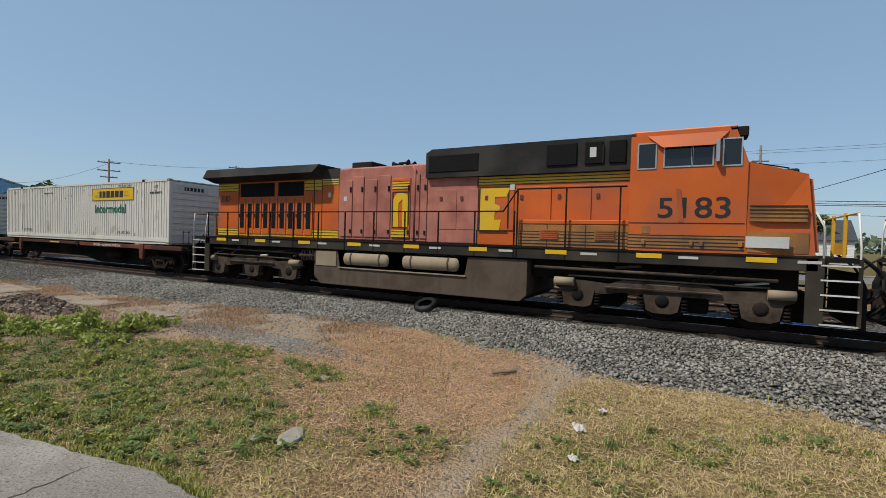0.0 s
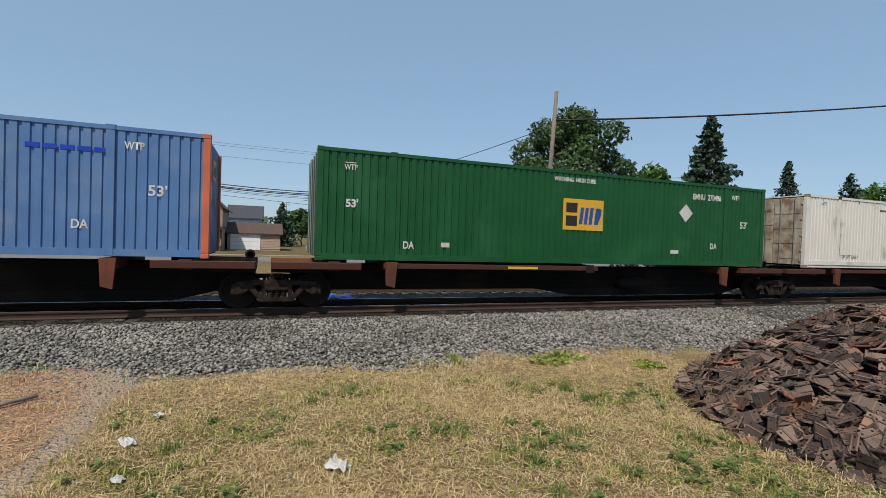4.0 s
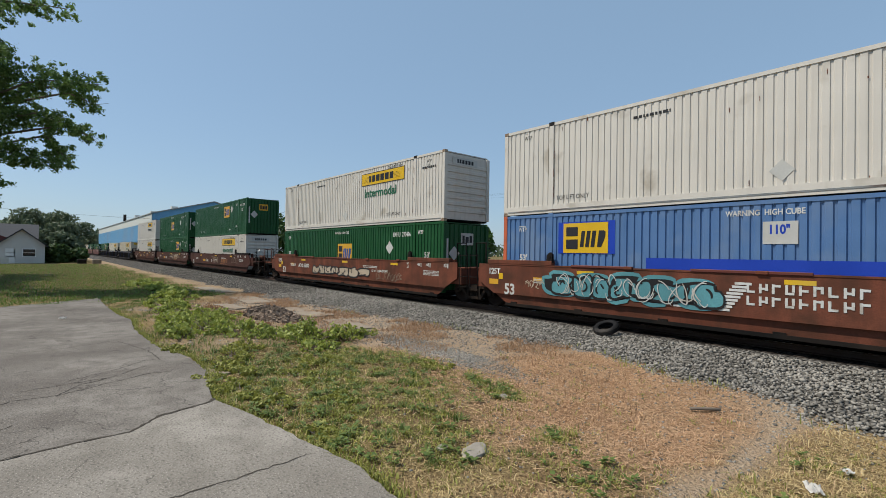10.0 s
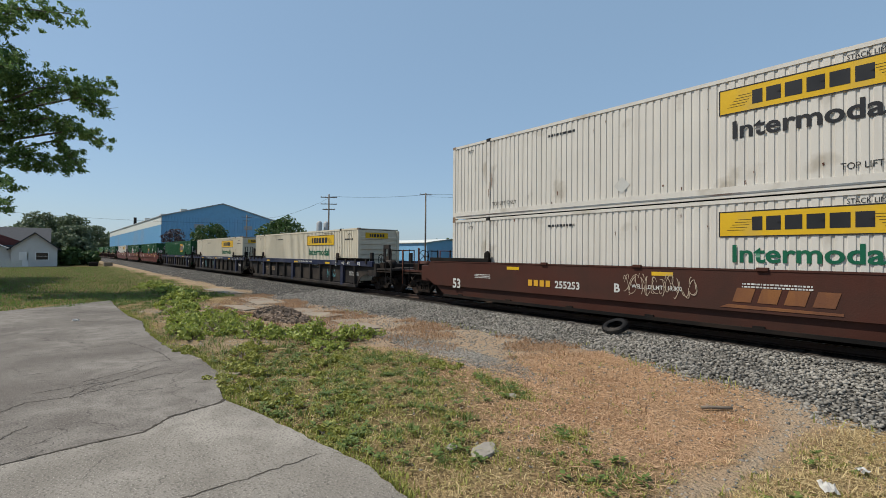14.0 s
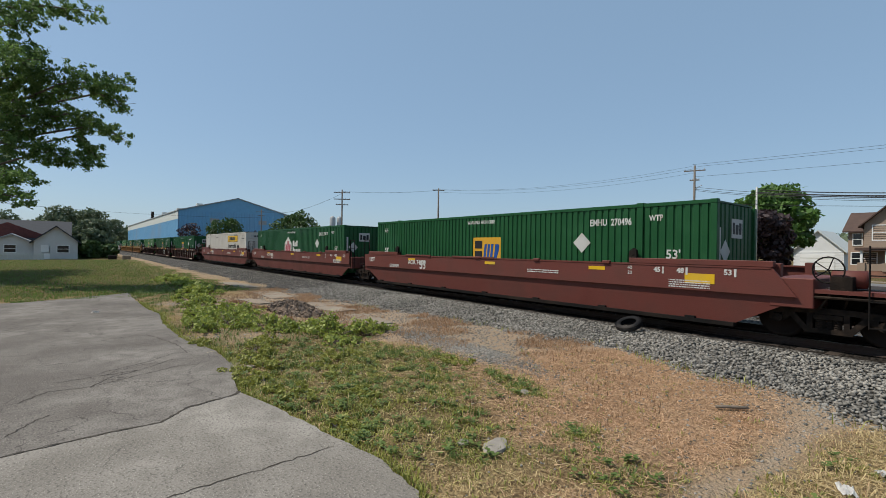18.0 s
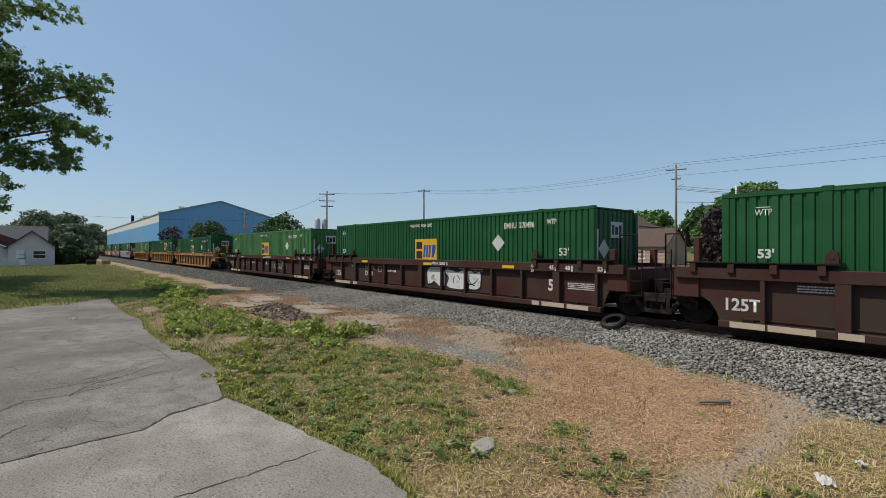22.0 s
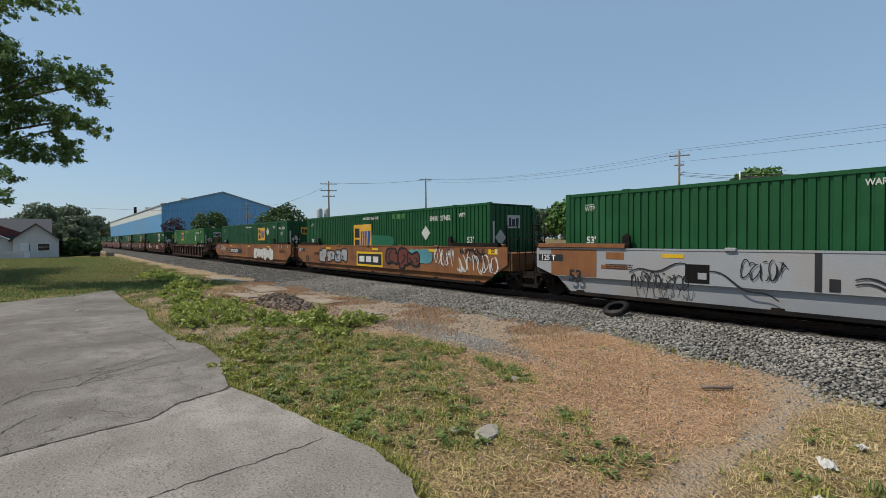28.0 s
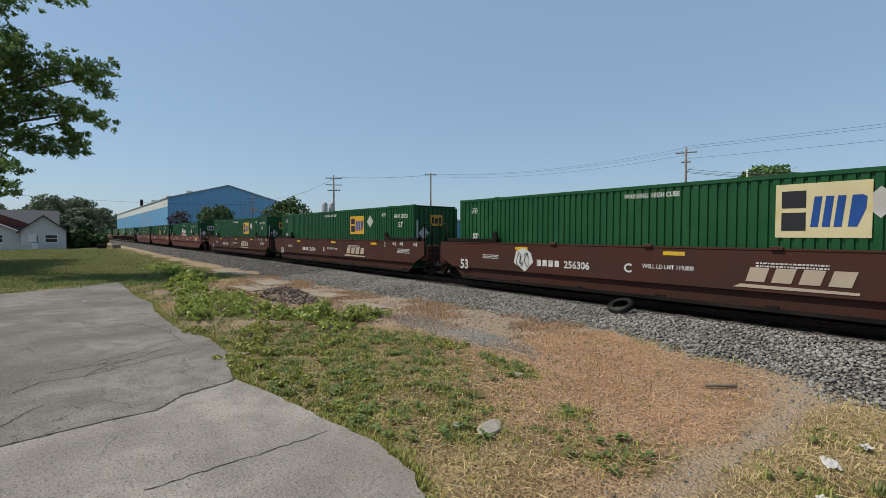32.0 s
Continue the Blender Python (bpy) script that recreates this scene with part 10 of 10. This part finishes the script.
def planting():
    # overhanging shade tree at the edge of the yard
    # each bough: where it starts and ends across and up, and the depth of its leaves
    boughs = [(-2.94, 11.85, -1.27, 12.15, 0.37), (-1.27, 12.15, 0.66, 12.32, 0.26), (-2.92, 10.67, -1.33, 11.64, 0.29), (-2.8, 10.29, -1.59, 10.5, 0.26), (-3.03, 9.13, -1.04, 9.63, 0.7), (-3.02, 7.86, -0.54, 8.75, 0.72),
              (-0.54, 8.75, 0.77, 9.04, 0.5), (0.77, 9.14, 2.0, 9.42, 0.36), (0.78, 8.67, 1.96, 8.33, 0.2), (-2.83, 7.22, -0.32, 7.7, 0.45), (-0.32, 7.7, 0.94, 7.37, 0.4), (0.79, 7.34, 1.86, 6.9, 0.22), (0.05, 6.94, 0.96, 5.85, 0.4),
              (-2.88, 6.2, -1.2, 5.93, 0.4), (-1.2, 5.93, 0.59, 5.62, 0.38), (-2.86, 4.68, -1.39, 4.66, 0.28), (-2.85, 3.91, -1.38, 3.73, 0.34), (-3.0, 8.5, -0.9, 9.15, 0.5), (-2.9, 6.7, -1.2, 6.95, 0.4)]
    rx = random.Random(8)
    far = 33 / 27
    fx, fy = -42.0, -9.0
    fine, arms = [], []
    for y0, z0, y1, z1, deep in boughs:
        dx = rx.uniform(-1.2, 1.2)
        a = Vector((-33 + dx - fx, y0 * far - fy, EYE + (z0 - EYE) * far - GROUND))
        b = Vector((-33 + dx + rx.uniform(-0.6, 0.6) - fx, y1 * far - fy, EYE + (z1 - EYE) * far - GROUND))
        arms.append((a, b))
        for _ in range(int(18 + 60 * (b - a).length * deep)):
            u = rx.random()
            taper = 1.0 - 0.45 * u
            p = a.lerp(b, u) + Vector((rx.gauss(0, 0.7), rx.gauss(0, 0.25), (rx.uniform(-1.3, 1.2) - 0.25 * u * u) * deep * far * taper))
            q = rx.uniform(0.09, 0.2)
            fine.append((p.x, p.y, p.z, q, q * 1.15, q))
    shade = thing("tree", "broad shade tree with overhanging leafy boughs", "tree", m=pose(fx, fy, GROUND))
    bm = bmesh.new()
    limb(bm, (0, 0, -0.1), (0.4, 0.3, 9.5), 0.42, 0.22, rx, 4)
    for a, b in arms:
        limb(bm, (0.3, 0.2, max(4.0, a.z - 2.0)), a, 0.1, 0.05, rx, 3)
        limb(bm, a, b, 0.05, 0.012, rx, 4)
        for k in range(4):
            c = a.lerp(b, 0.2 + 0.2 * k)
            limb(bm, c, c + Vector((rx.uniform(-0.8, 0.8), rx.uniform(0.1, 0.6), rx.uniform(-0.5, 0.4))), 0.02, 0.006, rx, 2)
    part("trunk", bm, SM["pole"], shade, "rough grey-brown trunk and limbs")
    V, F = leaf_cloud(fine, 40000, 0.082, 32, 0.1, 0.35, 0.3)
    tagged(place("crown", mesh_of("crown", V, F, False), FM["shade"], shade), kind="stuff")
    crown = [(-3, -3, 10, 3.6, 3.0, 2.6), (-7, 1.0, 10.5, 3.8, 3.0, 2.6), (-12, 2.4, 9.0, 4.0, 3.0, 2.2), (-2, -2, 14, 4.2, 3.4, 2.4), (-9, -2, 13, 4.4, 4.0, 2.6)]
    V, F = leaf_cloud(crown, 14000, 0.2, 34, 0.3, 0.25, 0.1)
    tagged(place("crown_behind", mesh_of("crown_behind", V, F, False), FM["leaf"], shade), kind="stuff")
    round_tree(-44, -12.5, 13, 8.0, FM["leaf"], "large shade tree beside the lawn", 33, 8000, 0.32)
    # across the tracks
    G1 = "leafy green tree behind the tracks"
    round_tree(24.6, 34.5, 14.4, 5.4, FM["leaf"], "tall leafy tree behind the leaning pole", 41, 24000, 0.18, 0.05)
    spruce(34.6, 29.1, 13.6, 4.6, "dark spruce tree with drooping boughs", 42, 16000, 0.22)
    spruce(50.2, 33.0, 11.8, 3.4, "slim dark spruce tree behind the tracks", 43, 5000)
    spruce(57.5, 31.5, 10.9, 3.6, "dark spruce tree behind the tracks", 44, 5000)
    spruce(66, 31, 13.0, 4.4, "dark spruce tree behind the tracks", 45, 6000)
    round_tree(31, 32, 9.5, 2.8, FM["bright"], G1, 46, 3000, 0.28)
    round_tree(73.5, 37, 11.8, 4.6, FM["bright"], G1, 47, 2500, 0.35)
    round_tree(76, 24.5, 21.5, 9.4, FM["bright"], "very large bright green shade tree", 48, 64000, 0.2, 0.05)
    round_tree(93, 25, 22, 9.5, FM["bright"], "large bright green tree beside the tracks", 49, 24000, 0.27, 0.05)
    round_tree(118, 26, 17, 9, FM["bright"], "bright green tree far along the tracks", 50, 5000, 0.5, 0.05)
    round_tree(19.5, 31, 6.0, 3.8, FM["bright"], "low leafy bush behind the tracks", 51, 4000, 0.22, 0.0)
    round_tree(26, 26.5, 3.2, 2.6, FM["bronze"], "low reddish brown shrub beside the track", 52, 2200, 0.16, 0.0)
    round_tree(40.5, 7.0, 3.4, 2.2, FM["weed"], "bright green bush beside the track", 53, 3000, 0.18, 0.0)
    round_tree(46, 5.6, 5.0, 3.4, FM["bright"], "tall bright green bush beside the track", 54, 3000, 0.22, 0.0)
    round_tree(-20.8, 69.5, 11.2, 5.2, FM["bright"], G1, 55, 5000, 0.4)
    round_tree(-20.6, 62, 7.6, 4.3, FM["bronze"], "dark bronze-leaved tree beside the street", 56, 5200, 0.34, 0.05)
    round_tree(-38, 99, 11.5, 5.0, FM["leaf"], G1, 57, 3200, 0.4)
    round_tree(-33, 90, 8.6, 4.0, FM["bright"], G1, 58, 2600, 0.35)
    round_tree(-54, 76, 9.8, 4.6, FM["bright"], G1, 59, 3200, 0.4)
    round_tree(-45, 92, 10.4, 5.2, FM["bright"], G1, 60, 3000, 0.45)
    round_tree(-70, 88, 9.2, 5.0, FM["hazy"], G1, 61, 2600, 0.5)
    round_tree(-84, 84, 9.6, 5.2, FM["bright"], G1, 62, 2600, 0.5)
    spruce(-56, 69, 7.4, 1.8, "slim spruce tree behind the tracks", 63, 1800, 0.24)
    spruce(-71, 72, 9.0, 2.4, "slim spruce tree behind the tracks", 64, 1800, 0.26)
    spruce(-74, 74, 9.6, 2.4, "slim spruce tree behind the tracks", 65, 1800, 0.26)
    spruce(2.6, 95, 8.6, 3.2, "dark spruce tree across the street", 66, 2000, 0.3)
    round_tree(7.0, 105, 8.0, 4.4, FM["leaf"], "leafy tree across the street", 67, 2000, 0.45)
    round_tree(11, 92, 6.0, 3.6, FM["bronze"], "dark bronze-leaved tree across the street", 68, 2000, 0.35, 0.1)
    round_tree(16, 96, 8, 4, FM["leaf"], "leafy tree across the street", 69, 2000, 0.45)
    # before the blue hall and along the lawn
    round_tree(-128, 30.5, 9.6, 5.4, FM["leaf"], "bushy tree before the blue hall", 71, 3500, 0.35, 0.0)
    round_tree(-100, 38, 9.8, 6.2, FM["leaf"], "rounded dense tree beside the blue hall", 72, 4500, 0.36, 0.0)
    round_tree(-138, 24, 8.4, 3.6, FM["bronze"], "sparse brownish tree before the blue hall", 73, 1300, 0.3, 0.0)
    round_tree(-134, 40, 6.8, 4.4, FM["bronze"], "sparse brownish tree before the blue hall", 74, 700, 0.3, 0.0)
    for k, (x, y, h, s) in enumerate(((-94, 2.0, 2.8, 2.0), (-99, 2.4, 5.0, 2.6), (-106, 2.6, 7.0, 3.4), (-116, 2.4, 9.4, 4.2), (-97, 4.2, 2.2, 2.0), (-112, -2.0, 9.6, 4.4))):
        round_tree(x, y, h, s, FM["leaf"] if k in (0, 4) else FM["hazy"], "overgrown green bush beyond the lawn", 80 + k, 4200, 0.26, 0.0)
    for k in range(9):
        round_tree(-330 - 16 * k, -10 + 7.5 * k - 30 * (k % 2), 17 + 3 * (k % 3), 12, FM["hazy"], "hazy distant tree at the end of the line", 90 + k, 2200, 0.9, 0.0)
    # far woods on the horizon
    V, F = leaf_cloud([(-900 + 75 * k, 420 + 60 * math.sin(k * 1.7), 4, 60, 25, 12 + 5 * math.sin(k * 2.3)) for k in range(26)] + [(-700, -80 + 40 * k, 3, 30, 40, 13) for k in range(6)], 16000, 3.2, 7, 0.5)
    tagged(place("far_woods", mesh_of("far_woods", V, F, False), FM["hazy"]), "hazy distant woods on the horizon", "woods", kind="stuff")


def parked_car(x, y, label):
    C = thing("car", label, "car", m=pose(x, y, GROUND + 0.03))
    paint = mat("silver_car_paint", (0.42, 0.43, 0.45), 0.3, 0.4, var=0.06, bump=0, coat=0.5)
    bm = slab(bmesh.new(), [(-2.2, 0.28), (2.15, 0.28), (2.2, 0.62), (1.95, 0.82), (1.0, 0.92), (-2.0, 0.98), (-2.22, 0.7)], -0.88, 0.88)
    bmesh.ops.recalc_face_normals(bm, faces=bm.faces[:])
    part("body", bm, paint, C)
    bm = slab(bmesh.new(), [(-1.75, 0.97), (1.0, 0.92), (0.25, 1.42), (-1.25, 1.44)], -0.74, 0.74)
    bmesh.ops.recalc_face_normals(bm, faces=bm.faces[:])
    part("window", bm, glass, C, "dark side windows")
    part("roof", boxm(-1.2, 0.2, -0.72, 0.72, 1.42, 1.47, 0.02), paint, C)
    for wx in (-1.35, 1.35):
        for wy in (-0.8, 0.8):
            part("wheel", lathe(bmesh.new(), [(wy - 0.1, 0.02), (wy - 0.1, 0.31), (wy + 0.1, 0.31), (wy + 0.1, 0.02)], "Y", 18, (wx, 0, 0.31)), M["rubber"], C)


def neighbourhood():
    parked_car(7.2, 66, "silver saloon car parked across the street")
    tan_house()
    plain_house("tan detached garage with brown roof and white door", -5.0, 1.8, 70, 78, 1.9, 3.3, "x", BM["peach"], BM["shingle"], garage=(-4.6, -0.8), name="garage")
    plain_house("grey-blue two-storey house with slate roof", -6.5, -1.0, 90, 99, 4.6, 6.9, "x", BM["greyblue"], BM["slate"], windows=((-5.4, 2.6, 1.0, 1.4),))
    plain_house("white garage with steep gable roof", -22.4, -16.6, 84, 92, 2.4, 5.2, "y", BM["white"], BM["pale"], garage=(-21.6, -17.6), name="garage")
    plain_house("pale pink two-storey house with brown roof", -51.0, -41.5, 80, 89, 6.2, 8.7, "y", BM["white"], BM["shingle"], windows=((-48.9, 4.2, 1.1, 1.4), (-46.3, 4.2, 1.1, 1.4), (-43.7, 4.2, 1.1, 1.4), (-48.5, 0.4, 1.2, 1.4)), chimney=(-45.2, 84), shutters=True)
    plain_house("low brown-roofed house behind trees", -41, -34, 74, 82, 2.6, 5.4, "x", BM["peach"], BM["shingle"], windows=((-38, 0.6, 1.4, 1.2),))
    plain_house("small white house across the street", 14, 21, 92, 100, 3.4, 6.4, "x", BM["white"], BM["slate"], windows=((16, 0.8, 1.2, 1.4),))
    plain_house("small peach house with dark roof", -62, -55, 88, 96, 3.0, 5.6, "x", BM["peach"], BM["shingle"])
    for k, y in enumerate((4.6, 6.4)):
        b = part("concrete_barrier", boxm(-88.2, -87.2, y - 0.55, y + 0.55, -0.5, 0.25, 0.08), SM["slabs"] if k else M["dark"])
        tagged(b, "short concrete barrier block beside the lane" if k else "dark steel barrier block beside the lane", "barrier")


terrain()
paving()
railway()
head_train()
load_train()
couple_train()
small_things()
utility_vehicle()
blue_works()
neighbourhood()
white_house_left()
poles_and_wires()
planting()
grass()
stones()
tie_plate_pile()


def motions():
    times = [0, 2, 4, 6, 8, 10, 12, 14, 16, 18, 20, 22, 24, 26, 28, 30, 32]
    for ob, s, z in MOVING:
        walk(ob, [(t, pose(s + run(t), TRACK, z)) for t in times])


motions()
